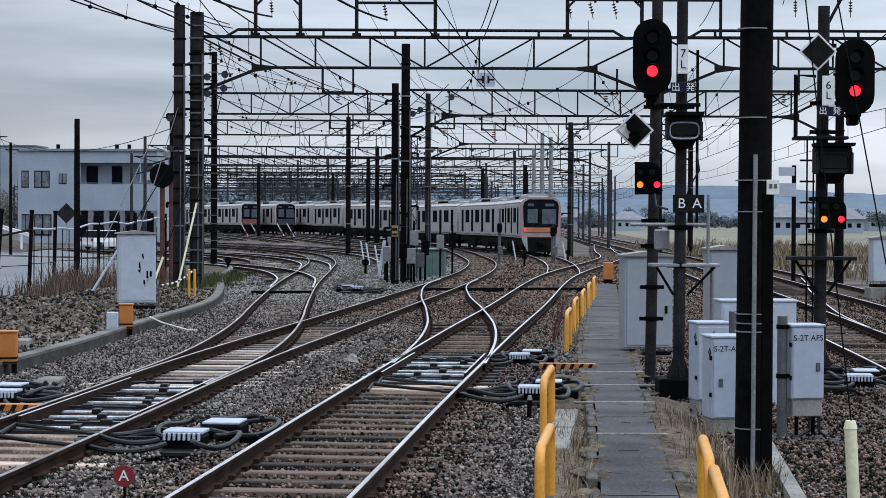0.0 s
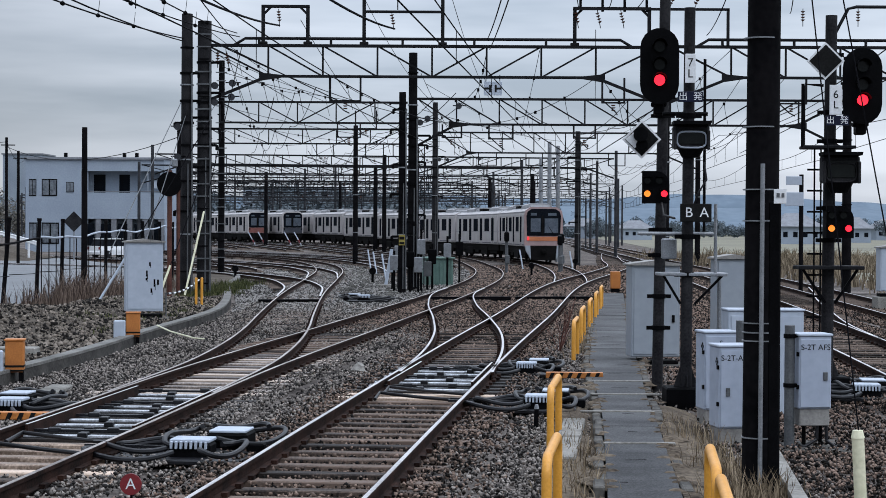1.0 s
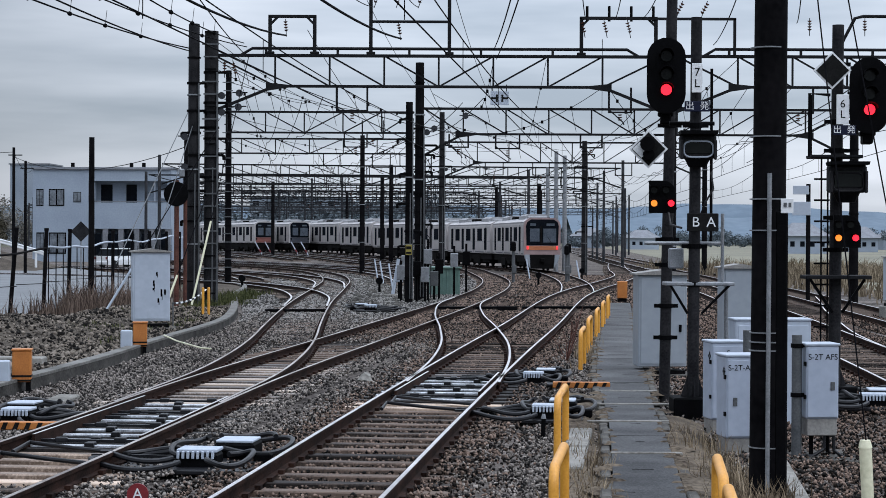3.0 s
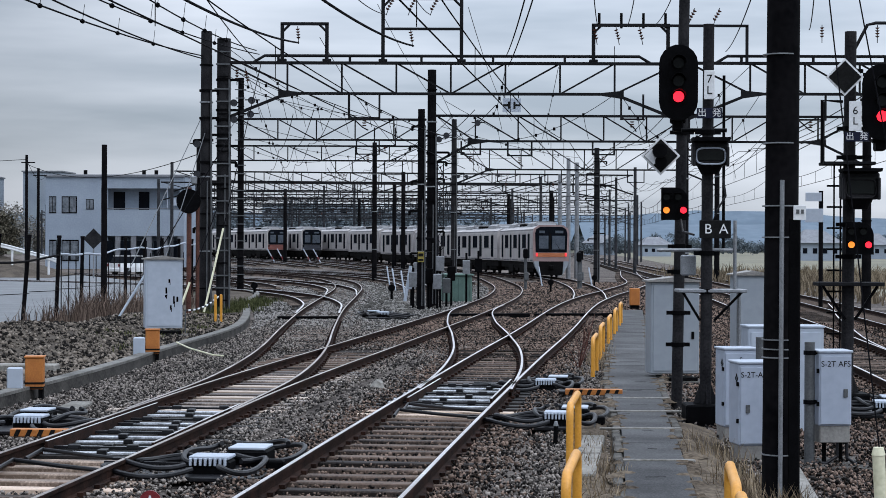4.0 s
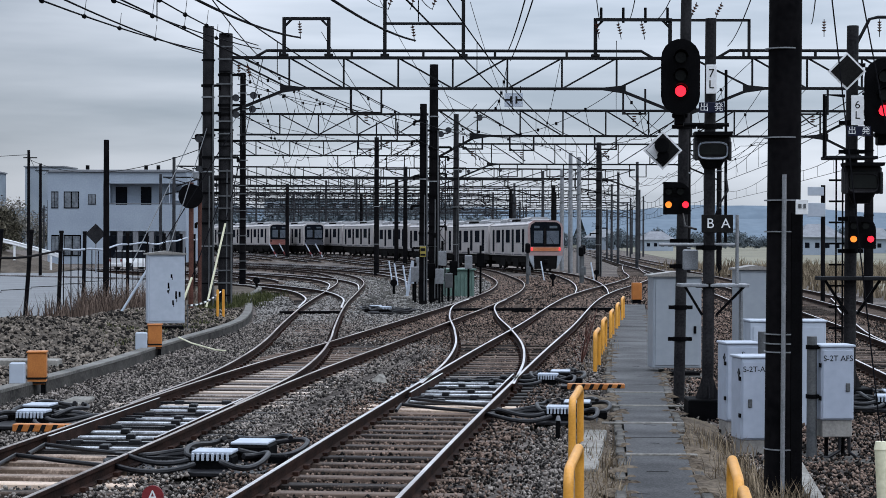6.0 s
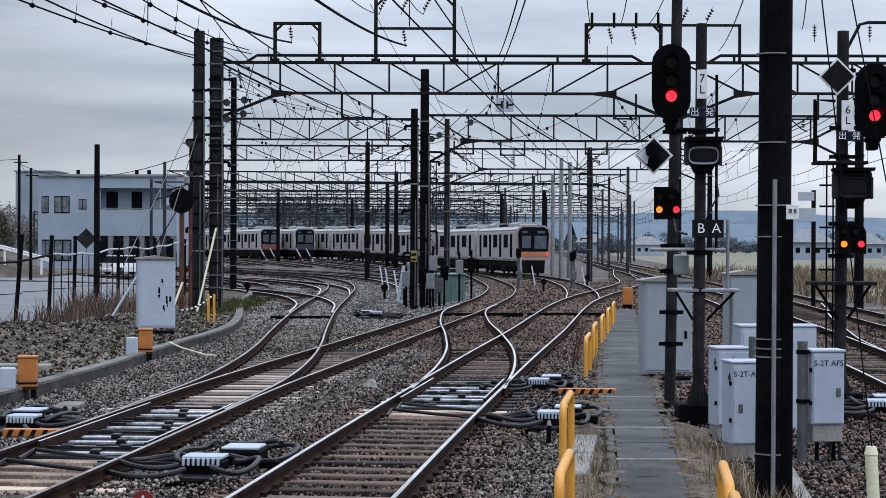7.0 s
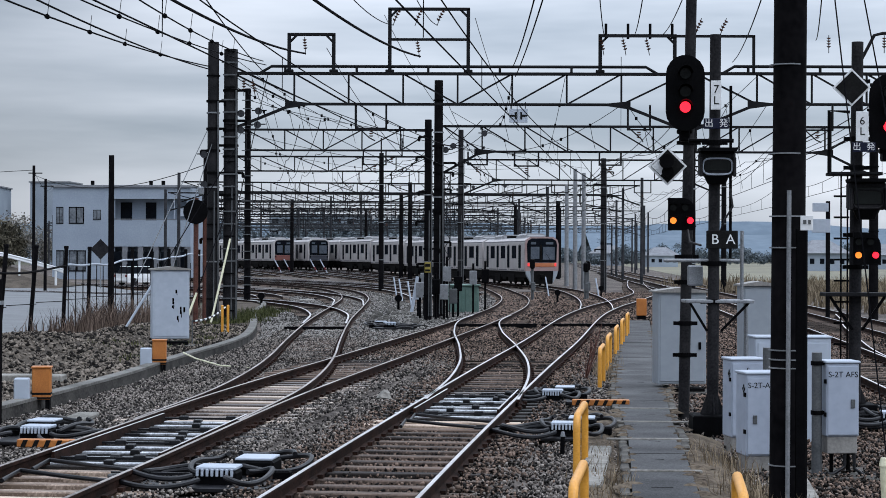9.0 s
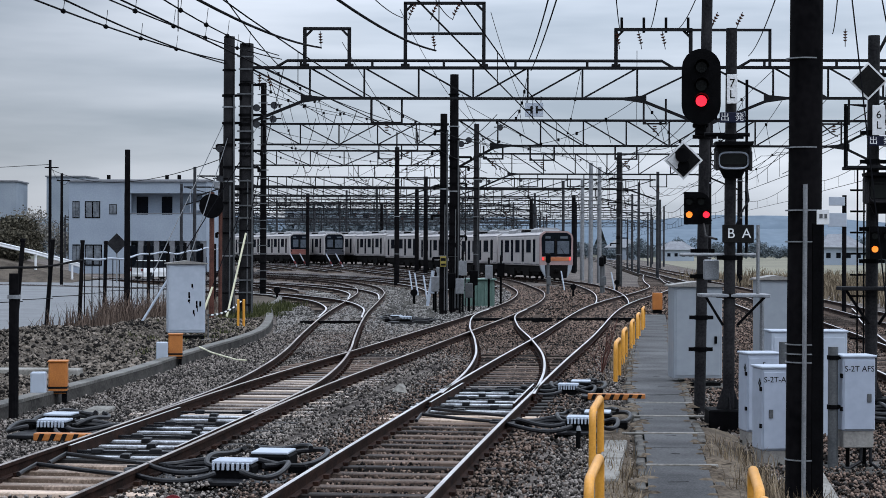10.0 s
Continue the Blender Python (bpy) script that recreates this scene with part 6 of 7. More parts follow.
# ================= buildings =================
def depot_building():
    t = thing("depot_building", "white two-storey depot building with a recessed balcony floor", "building", (-43.0, 190, -0.2), -3)
    W, D, H = 14.4, 12.0, 9.7
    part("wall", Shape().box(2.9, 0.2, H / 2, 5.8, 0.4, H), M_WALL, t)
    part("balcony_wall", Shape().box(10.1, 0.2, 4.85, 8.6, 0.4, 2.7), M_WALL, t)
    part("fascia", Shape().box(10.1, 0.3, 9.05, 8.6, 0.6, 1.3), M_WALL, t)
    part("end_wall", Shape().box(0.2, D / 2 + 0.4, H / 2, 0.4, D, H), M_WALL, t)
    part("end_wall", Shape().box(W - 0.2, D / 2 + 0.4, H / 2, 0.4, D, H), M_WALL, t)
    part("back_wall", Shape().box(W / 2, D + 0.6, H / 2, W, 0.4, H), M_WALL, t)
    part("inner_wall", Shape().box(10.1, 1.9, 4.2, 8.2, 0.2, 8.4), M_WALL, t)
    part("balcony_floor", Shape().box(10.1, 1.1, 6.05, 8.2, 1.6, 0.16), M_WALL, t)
    part("roof", Shape().box(W / 2, D / 2 + 0.3, H + 0.05, W + 0.3, D + 1.0, 0.16, 0.03), M_TILE, t)
    for k in range(6):
        part("ground_floor_pier", Shape().box(5.95 + k * 1.62, 0.22, 1.75, 0.55, 0.36, 3.5), M_TILE, t)
    part("ground_floor_sill", Shape().box(10.1, 0.24, 0.45, 8.5, 0.34, 0.9), M_TILE, t)
    for x in (6.3, 14.1):
        part("pillar", Shape().box(x, 0.3, 4.2, 0.3, 0.3, 8.4), M_WALL, t)
    for x, z, w, h in ((0.75, 6.7, 0.75, 1.75), (2.5, 6.7, 1.6, 1.75), (4.65, 6.75, 0.8, 1.05), (2.6, 2.0, 1.8, 2.2), (0.8, 2.0, 0.8, 2.2)):
        f = part("window", Shape().box(x, -0.01, z, w, 0.06, h), M_DARK, t)
        part("pane", Shape().box(x - w * 0.24, -0.05, z, w * 0.40, 0.03, h * 0.88), M_CURTAIN, f, "pane with a grey curtain behind")
        part("pane", Shape().box(x + w * 0.24, -0.05, z, w * 0.40, 0.03, h * 0.88), M_CURTAIN, f, "pane with a grey curtain behind")
    for x, w in ((7.3, 1.2), (9.9, 1.1)):
        part("door", Shape().box(x, 1.77, 7.15, w, 0.06, 1.9), M_GLASS, t)
    for k in range(5):
        part("garage_opening", Shape().box(6.6 + k * 1.75, 0.15, 1.9, 1.0, 0.34, 2.2), M_GLASS, t, "dark ground floor opening")
    part("parapet_cap", Shape().box(W / 2, -0.12, H - 0.06, W + 0.3, 0.2, 0.14, 0.02), M_TILE, t)
    part("railing", Shape().box(10.1, 0.05, 6.32, 8.4, 0.08, 0.08), M_TILE, t)
    part("screen", Shape().box(13.4, 0.1, 7.4, 1.5, 0.06, 0.06).box(12.7, 0.1, 7.25, 0.08, 0.06, 2.0).box(13.5, 0.1, 7.0, 0.9, 0.05, 0.7), M_BOXWHITE, t, "pale screen on the balcony")
    for x in (9.6, 10.9, 3.4):
        part("vent", Shape().tube([(x, 3, H), (x, 3, H + 0.7)], 0.2, 8), M_DARK, t)


depot_building()


def parked_car(x, y, turn):
    t = thing("car", "small white car parked on the road behind the fence", "car", (x, y, -0.05), turn)
    part("body", Shape().prism([(-0.82, 0.25), (0.82, 0.25), (0.84, 0.6), (0.78, 0.95), (-0.78, 0.95), (-0.84, 0.6)], -2.0, 2.0), M_WHITE, t)
    part("cabin", Shape().put([(-0.74, -1.8, 0.95), (0.74, -1.8, 0.95), (0.74, 1.1, 0.95), (-0.74, 1.1, 0.95), (-0.6, -1.5, 1.5), (0.6, -1.5, 1.5), (0.6, 0.5, 1.5), (-0.6, 0.5, 1.5)],
         [(0, 1, 5, 4), (1, 2, 6, 5), (2, 3, 7, 6), (3, 0, 4, 7), (4, 5, 6, 7)]), M_GLASS, t, "dark glazed cabin")
    part("roof", Shape().box(0, -0.5, 1.52, 1.24, 2.1, 0.06, 0.03), M_WHITE, t)
    part("bumper", Shape().box(0, -2.02, 0.42, 1.6, 0.12, 0.22, 0.05), M_WHITE, t)
    for e in (-1, 1):
        part("tail_light", Shape().box(e * 0.68, -2.01, 0.78, 0.2, 0.06, 0.2, 0.03), M_RED, t)
        for dy in (-1.25, 1.25):
            part("wheel", Shape().tube([(e * 0.66, dy, 0.3), (e * 0.84, dy, 0.3)], 0.3, 14), M_BLACK, t)


parked_car(-26.6, 149, -40)


def far_block(x, y, w, d, h, turn, label, mat, wins=6, floors=2):
    t = thing("far_building", label, "building", (x, y, -0.3), turn, group="far buildings")
    part("wall", Shape().box(0, 0, h / 2, w, d, h), mat, t)
    part("roof", Shape().box(0, 0, h + 0.15, w + 0.6, d + 0.6, 0.3), M_TILE, t)
    for f in range(floors):
        for k in range(wins):
            part("window", Shape().box(-w / 2 + (k + 0.5) * w / wins, -d / 2 - 0.02, h * (f + 0.55) / floors, w / wins * 0.5, 0.06, h / floors * 0.4), M_GLASS, t)


def house(x, y, w, d, h, turn, label):
    t = thing("house", label, "house", (x, y, -0.3), turn, group="far houses")
    part("wall", Shape().box(0, 0, h / 2, w, d, h), M_WALL, t)
    part("roof", Shape().put([(-w * 0.58, -d * 0.6, h), (w * 0.58, -d * 0.6, h), (w * 0.58, d * 0.6, h), (-w * 0.58, d * 0.6, h), (-w * 0.22, 0, h + d * 0.36), (w * 0.22, 0, h + d * 0.36)],
         [(0, 1, 5, 4), (1, 2, 5), (2, 3, 4, 5), (3, 0, 4), (0, 3, 2, 1)]), M_TILE, t)
    for k in range(4):
        part("window", Shape().box(-w / 2 + (k + 0.5) * w / 4, -d / 2 - 0.02, h * 0.55, w * 0.11, 0.06, h * 0.3), M_GLASS, t)


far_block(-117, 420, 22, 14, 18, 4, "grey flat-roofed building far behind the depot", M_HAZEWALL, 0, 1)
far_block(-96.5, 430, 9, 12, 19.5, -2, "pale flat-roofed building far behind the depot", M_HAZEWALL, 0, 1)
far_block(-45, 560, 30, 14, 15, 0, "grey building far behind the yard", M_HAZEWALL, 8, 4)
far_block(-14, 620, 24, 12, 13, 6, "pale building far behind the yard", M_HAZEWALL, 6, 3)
house(76, 400, 9, 8, 3.8, 10, "pale house with grey hipped roof beyond the fields")
house(104, 470, 9, 8, 3.6, -8, "pale house with grey hipped roof beyond the fields")
house(58, 560, 9, 7, 3.4, 12, "small pale house beyond the fields")
house(48, 640, 11, 8, 4.2, 0, "small pale house beyond the fields")
house(150, 620, 12, 9, 4.0, 5, "pale house with grey hipped roof beyond the fields")


# ================= overhead wires =================
def sag(a, b, drop, n=12):
    a, b = Vector(a), Vector(b)
    return [tuple(a + (b - a) * k / n - Vector((0, 0, drop * 4 * (k / n) * (1 - k / n)))) for k in range(n + 1)]


def on_line(line, y):
    return float(np.interp(y, line[:, 1], line[:, 0]))


GANTRY_Y = [67, 97.5, 134, 168, 201, 235, 271, 308, 348]
for name, line, y_from, y_to in (("a", LINE_A, 30, 348), ("b", LINE_B, 30, 235), ("c", LINE_C, 67, 168), ("t", LINE_T, 97, 271), ("e", LINE_E, 30, 348), ("g", LINE_G, 30, 348), ("f", LINE_F2, 97, 134), ("y1", LINE_Y1, 200, 308), ("y2", LINE_Y2, 200, 308)):
    t = thing("catenary_wire", "contact wire with messenger wire and droppers over a track", "overhead wire", group="catenary wires")
    ys = [y for y in [20] + GANTRY_Y if y_from - 11 <= y <= y_to and line[0, 1] - 12 <= y <= line[-1, 1]]
    for y0, y1 in zip(ys, ys[1:]):
        r = 0.012 if y0 < 130 else 0.018
        a, b = (on_line(line, y0), y0, 6.15), (on_line(line, y1), y1, 6.15)
        mess = sag(a, b, 0.55)
        part("messenger_wire", Shape().tube(mess, r, 5), M_CABLE, t)
        part("contact_wire", Shape().tube([(a[0] + 0.15, a[1], 5.15), (b[0] - 0.15, b[1], 5.15)], r, 5), M_CABLE, t)
        for k in range(1, 12, 2):
            p = mess[k]
            part("dropper", Shape().tube([p, (p[0], p[1], 5.15)], r * 0.6, 4), M_CABLE, t)


def hanger(x, y, z, drop, w):
    t = thing("wire_support", "dark drop frame with insulators holding the wires under a gantry", "wire support", (x, y, z), group="wire supports")
    part("frame", Shape().box(-w / 2, 0, -drop / 2, 0.07, 0.07, drop).box(w / 2, 0, -drop / 2, 0.07, 0.07, drop).box(0, 0, -drop, w + 0.07, 0.06, 0.06), M_BEAM, t)
    part("steady_arm", Shape().tube([(-w / 2, 0, -drop + 0.1), (-w / 2 + 0.5, 0, -drop - 0.35), (0.15, 0, -drop - 0.45)], 0.025, 6), M_BEAM, t)
    for k in range(3):
        part("insulator", Shape().tube([(0, 0, -drop - 0.08 - k * 0.09), (0, 0, -drop - 0.12 - k * 0.09)], 0.09, 10, 0.05), M_INSUL, t)


rng = random.Random(5)
for x, y, z, drop, w in ((-3.57, 67, 7.86, 0.88, 1.1), (6.15, 67, 7.86, 0.9, 0.8), (12.6, 67, 7.86, 0.9, 1.1), (-5.0, 97.5, 7.94, 0.75, 1.2), (-4.1, 97.5, 8.6, 0.95, 1.1), (0.35, 77.3, 6.74, 0.55, 0.8), (2.4, 77.3, 6.74, 0.6, 1.0), (5.9, 77.3, 6.74, 0.55, 0.9), (9.8, 77.3, 6.74, 0.6, 1.2), (-8.6, 134, 8.54, 0.9, 1.2), (-5.0, 134, 8.54, 1.0, 1.3), (-3.2, 134, 8.54, 0.9, 0.9), (3.2, 134.2, 7.95, 0.9, 1.3), (6.6, 134.2, 7.95, 0.9, 1.2), (12.6, 134.2, 7.95, 0.9, 1.2)):
    hanger(x, y, z, drop, w)
for i, (y, x0, x1, z) in enumerate(ROWS):
    n = 10 if y < 260 else 7
    for k in range(n):
        q = (k + rng.uniform(0.2, 0.8)) / n
        if x0 + (x1 - x0) * q > -0.14 * y:
            hanger(x0 + (x1 - x0) * q, y + 6.0 * q, z - 0.85 * rng.choice((0, 1)), rng.uniform(0.8, 2.0), rng.choice((0.8, 1.2, 1.7)))

HUNG = [  # where a cable meets the gantry, its x and height at y = 40, radius
    ((-9.45, 9.2), (-9.8, 7.75), 0.022), ((-9.45, 9.1), (-9.16, 7.75), 0.022), ((-7.4, 9.26), (-8.17, 7.75), 0.018), ((-7.5, 9.4), (-7.0, 7.76), 0.018),
    ((-5.97, 9.68), (-6.25, 7.76), 0.034), ((-7.35, 8.9), (-5.64, 7.76), 0.016), ((-1.80, 9.58), (-3.2, 7.76), 0.034), ((-2.79, 10.72), (-2.9, 8.3), 0.014),
    ((-1.19, 10.72), (-1.4, 8.4), 0.014), ((1.56, 9.2), (1.36, 7.76), 0.018), ((1.66, 8.86), (1.54, 7.76), 0.018), ((4.9, 10.3), (2.82, 7.9), 0.013),
    ((5.9, 10.3), (3.74, 7.9), 0.013), ((6.8, 10.3), (4.6, 7.9), 0.013), ((9.5, 9.4), (6.2, 7.6), 0.014), ((12.5, 10.2), (7.6, 7.8), 0.014)]
for (xa, za), (xb, zb), r in HUNG:
    k = (za - zb) / (52.8 ** 2 - 26 ** 2)
    pts = [(xa + (xb - xa) * (66.8 - y) / 26.8, y, zb - k * 676 + k * (y - 14) ** 2) for y in np.linspace(66.95, -6, 28)]
    solid("feeder_cable", Shape().tube(pts, r, 6), M_CABLE, "dark overhead feeder cable slung between gantries", "cable", "feeder cables")
for i in (0, 2, 3):
    (xa, za), (xb, zb), r = HUNG[i]
    k = (za - zb) / (52.8 ** 2 - 26 ** 2)
    for y in (42.5, 47, 51.5, 57):
        sp = thing("cable_spacer", "small dark spacer clipped on a feeder cable", "cable spacer", (xa + (xb - xa) * (66.8 - y) / 26.8, y, zb - k * 676 + k * (y - 14) ** 2), group="cable spacers")
        part("drop", Shape().tube([(0, 0, -0.02), (0.05, 0, 0.42)], 0.008, 5), M_CABLE, sp)
        part("clamp", Shape().tube([(0, -0.04, -0.01), (0, 0.04, -0.01)], 0.06, 8), M_DARK, sp)
FEEDERS = [  # two ends, drop, radius
    ((-5.2, 67, 9.9), (-3.5, 97.5, 7.6), 0.3, 0.014), ((-3.1, 67, 11.1), (-0.5, 97.5, 9.0), 0.5, 0.012), ((0.2, 67, 11.0), (2.6, 97.5, 9.0), 0.5, 0.012),
    ((-8.6, 67, 9.2), (3.0, 97.5, 7.8), 0.8, 0.016), ((-8.6, 67, 8.9), (-1.6, 97.5, 6.5), 0.5, 0.014), ((5.5, 67, 9.6), (8.0, 97.5, 9.0), 0.5, 0.012), ((8.0, 67, 9.6), (12.0, 97.5, 9.0), 0.5, 0.012),
    ((-11.9, 99, 9.6), (-18.5, 134, 9.8), 0.6, 0.014), ((-11.9, 99, 8.9), (4.0, 134, 8.8), 0.7, 0.014), ((-1.3, 77, 8.0), (3.0, 134, 9.0), 0.6, 0.014), ((-1.3, 77, 7.4), (-6, 132, 8.2), 0.6, 0.014),
    ((-28.4, 120, 7.9), (-80, 128, 8.3), 0.8, 0.02), ((-28.4, 120, 7.6), (-10.3, 72, 5.9), 0.9, 0.016), ((-28.4, 120, 7.9), (-43, 190, 9.5), 0.8, 0.016),
]
for i in range(3):
    for y0, y1 in zip(GANTRY_Y[1:7], GANTRY_Y[2:8]):
        for q in (-0.35, -0.1, 0.2, 0.5):
            x0, x1 = -14 + 34 * (q + 0.5) - (y0 - 97) * 0.12 * (q < 0.1) + i * 1.1, -14 + 34 * (q + 0.5) - (y1 - 97) * 0.12 * (q < 0.1) + i * 1.1
            FEEDERS.append(((x0, y0, 9.3 + 0.25 * i), (x1, y1, 9.3 + 0.25 * i), 0.5 + 0.1 * i, 0.02))
for a, b, drop, r in FEEDERS:
    solid("feeder_cable", Shape().tube(sag(a, b, drop, 16), r, 6), M_CABLE, "dark overhead feeder cable slung between gantries", "cable", "feeder cables")

BEADED = [  # two ends of wires strung with small clamps
    ((-8.23, 67, 8.65), (-4.91, 97, 8.98)), ((-8.54, 67, 8.5), (-7.59, 97, 9.42)), ((-8.02, 67, 7.99), (-2.09, 97, 8.93)), ((-8.44, 67, 9.43), (-6.36, 97.5, 9.1)), ((-7.92, 67, 8.81), (-12.73, 134, 7.53)),
    ((-4.09, 67, 7.9), (-2.09, 97, 8.93)), ((-0.96, 77, 8.86), (1.64, 134, 7.58)), ((-0.72, 77, 8.39), (6.96, 134, 8.83)), ((3.47, 67, 8.84), (5.53, 134, 9.4)),
    ((1.52, 67, 8.63), (1.17, 77.3, 7.81)), ((1.65, 77.3, 6.74), (5.52, 67, 7.86)), ((-0.9, 77, 7.33), (8.59, 134, 8.8)), ((5.73, 67, 7.86), (8.6, 77.3, 6.74)),
    ((9.4, 67, 7.9), (15.16, 134, 7.95)), ((10.8, 67, 7.9), (17.2, 134, 8.2)), ((12.4, 67, 7.9), (21.6, 165, 8.1)), ((10.42, 67, 8.9), (12.9, 134, 9.4)), ((14.4, 67, 7.9), (16.9, 77.3, 8.4)),
    ((-11.9, 99, 8.2), (-6.3, 132.5, 8.6)), ((-11.9, 99, 7.7), (-10.2, 134, 8.5)), ((-1.28, 77, 6.9), (-6.3, 132.5, 8.0)), ((-1.28, 77, 5.9), (-0.6, 133.5, 7.2)), ((-0.6, 133.5, 8.8), (-7.2, 196, 8.6)), ((-0.6, 133.5, 8.2), (-13.4, 240, 8.0)),
    ((-6.3, 132.5, 9.2), (-21.6, 225, 9.0)), ((-6.3, 132.5, 8.4), (-13.8, 236, 9.0)), ((9.9, 136, 8.8), (10.7, 222, 8.8)), ((9.9, 136, 8.0), (5.8, 230, 8.6)), ((9.9, 136, 9.2), (20.1, 260, 6.8)), ((18.5, 134, 9.8), (24, 300, 6.7))]
rng = random.Random(8)
for a, b in BEADED:
    t = thing("strung_wire", "thin dark wire with small clamps strung between gantries", "cable", group="strung wires")
    run = sag(a, b, rng.uniform(0.15, 0.45), 12)
    part("wire", Shape().tube(run, 0.012 if a[1] < 100 else 0.018, 5), M_CABLE, t)
    for k in (2, 4, 6, 9):
        x, y, z = run[k]
        part("clamp", Shape().tube([(x, y, z - 0.07), (x, y, z + 0.05)], 0.055, 6), M_DARK, t)
        if rng.random() < 0.5:
            part("jumper", Shape().tube([(x, y, z), (x + 0.08, y + 0.1, z - 0.4), (x + 0.2, y + 0.15, z - 0.9)], 0.01, 4), M_CABLE, t)


def insulator_string(x, y, z, tilt):
    t = thing("insulator", "dark insulator string hung from the gantry frame", "insulator", (x, y, z), group="insulator strings")
    for k in range(4):
        p, q = (tilt * k * 0.1, 0, -k * 0.1), (tilt * (k * 0.1 + 0.05), 0, -k * 0.1 - 0.05)
        part("shed", Shape().tube([p, q], 0.085, 10, 0.03), M_INSUL, t)
    part("rod", Shape().tube([(0, 0, 0.1), (tilt * 0.4, 0, -0.55)], 0.015, 6), M_DARK, t)


for x, z, tilt in ((-2.55, 11.25, -0.6), (-1.75, 11.25, -0.6), (-0.95, 11.25, -0.6), (-6.0, 10.2, 0.1), (-1.9, 10.1, 0.2), (4.75, 10.2, 0.3), (5.55, 10.2, 0.3), (6.4, 10.2, 0.3), (8.4, 10.9, -0.6), (9.3, 10.9, -0.6), (11.3, 10.0, 0), (13.0, 10.3, 0), (15.0, 10.3, 0), (-8.2, 8.7, 0), (-7.9, 8.65, 0.3)):
    insulator_string(x, 66.95, z, tilt)
fr = thing("switch_bracket", "dark steel insulator bracket with upright pins on the gantry", "wire support", (4.74, 66.95, 9.05))
part("bar", Shape().box(2.8, 0, 1.3, 5.6, 0.1, 0.09), M_BEAM, fr)
for k in range(5):
    part("pin", Shape().tube([(0.2 + k * 0.8, 0, 1.2), (0.2 + k * 0.8, 0, 1.75)], 0.05, 8), M_DARK, fr)
part("upright", Shape().box(5.55, 0, 0.65, 0.1, 0.1, 1.3), M_BEAM, fr)
part("bow", Shape().tube([(9.2, 0, 0.0), (9.9, 0, 1.35), (10.2, 0, 1.42), (16, 0, 1.42)], 0.06, 8), M_BEAM, fr)
for x, y, z in ((-9.62, 66.8, 6.0), (-9.6, 66.7, 4.9), (-8.3, 66.9, 6.9), (-8.3, 66.9, 7.5), (-7.67, 67, 7.6), (-7.71, 67, 7.1), (0.63, 77.3, 7.5), (-0.67, 77, 6.95), (-0.98, 77, 6.79), (-0.3, 133.4, 7.4), (0.3, 133.6, 7.4), (2.6, 134, 7.5)):
    ip = thing("tension_pulley", "round grey pulley of the wire tensioning gear", "pulley", (x, y, z), group="tension pulleys")
    part("wheel", Shape().tube([(0, -0.05, 0), (0, 0.05, 0)], 0.13, 16), M_FARSTEEL, ip)
    part("link", Shape().beam((-0.25, 0, 0.02), (0.3, 0, 0.02), 0.04), M_DARK, ip)


# ================= loose ballast stones =================
def stone_mesh(points, sizes, seed):
    """Many small broken stones as one mesh: bent octahedra."""
    g = np.random.default_rng(seed)
    n = len(points)
    base = np.array([(1, 0, 0), (-1, 0, 0), (0, 1, 0), (0, -1, 0), (0, 0, 1), (0, 0, -1), (0.62, 0.62, 0.5), (-0.62, -0.55, 0.52)], float)
    tri = np.array([(0, 2, 6), (2, 4, 6), (4, 0, 6), (2, 1, 4), (1, 3, 7), (3, 4, 7), (4, 1, 7), (3, 0, 4), (2, 0, 5), (1, 2, 5), (3, 1, 5), (0, 3, 5)])
    v = base[None] * (1 + g.uniform(-0.35, 0.35, (n, 8, 1))) * (sizes[:, None, None] * g.uniform(0.7, 1.3, (n, 1, 3)))
    a = g.uniform(0, 2 * math.pi, n)
    b = g.uniform(-0.8, 0.8, n)
    y, z = v[..., 1] * np.cos(b)[:, None] - v[..., 2] * np.sin(b)[:, None], v[..., 1] * np.sin(b)[:, None] + v[..., 2] * np.cos(b)[:, None]
    x = v[..., 0]
    v = np.stack([x * np.cos(a)[:, None] - y * np.sin(a)[:, None], x * np.sin(a)[:, None] + y * np.cos(a)[:, None], z], -1) + points[:, None]
    f = (tri[None] + 8 * np.arange(n)[:, None, None]).reshape(-1, 3)
    me = bpy.data.meshes.new("stones")
    me.vertices.add(8 * n)
    me.vertices.foreach_set("co", v.astype(np.float32).ravel())
    me.loops.add(3 * len(f))
    me.loops.foreach_set("vertex_index", f.astype(np.int32).ravel())
    me.polygons.add(len(f))
    me.polygons.foreach_set("loop_start", (np.arange(len(f)) * 3).astype(np.int32))
    me.update(calc_edges=True)
    me.validate()
    return me


g = np.random.default_rng(3)
N = 270000
sy = 12.5 * (62 / 12.5) ** g.uniform(0, 1, N) ** 0.9
sx = g.uniform(-7.3, 14.5, N)
sx_left = np.interp(sy, CURB[:, 1], CURB[:, 0])
off_walk = sx - np.interp(sy, WALK[:, 1], WALK[:, 0])
soil = (off_walk > 0.5) & (off_walk < 0.98) & (sy < 26.5) & (g.uniform(0, 1, N) < 0.8)
keep = ~soil & (sx > sx_left + 0.02) & (np.abs(sx - np.interp(sy, WALK[:, 1], WALK[:, 0])) > 0.50 + 0.1 * (sy > 30)) & (np.abs(sx - sy * 0.02) < 0.26 * sy + 1.2)
sx, sy = sx[keep], sy[keep]
near_track = np.min([np.abs(sx - np.interp(sy, ln[:, 1], ln[:, 0], left=99, right=99)) for ln in (LINE_A, LINE_B, LINE_C, LINE_D, LINE_E, LINE_G)], axis=0)
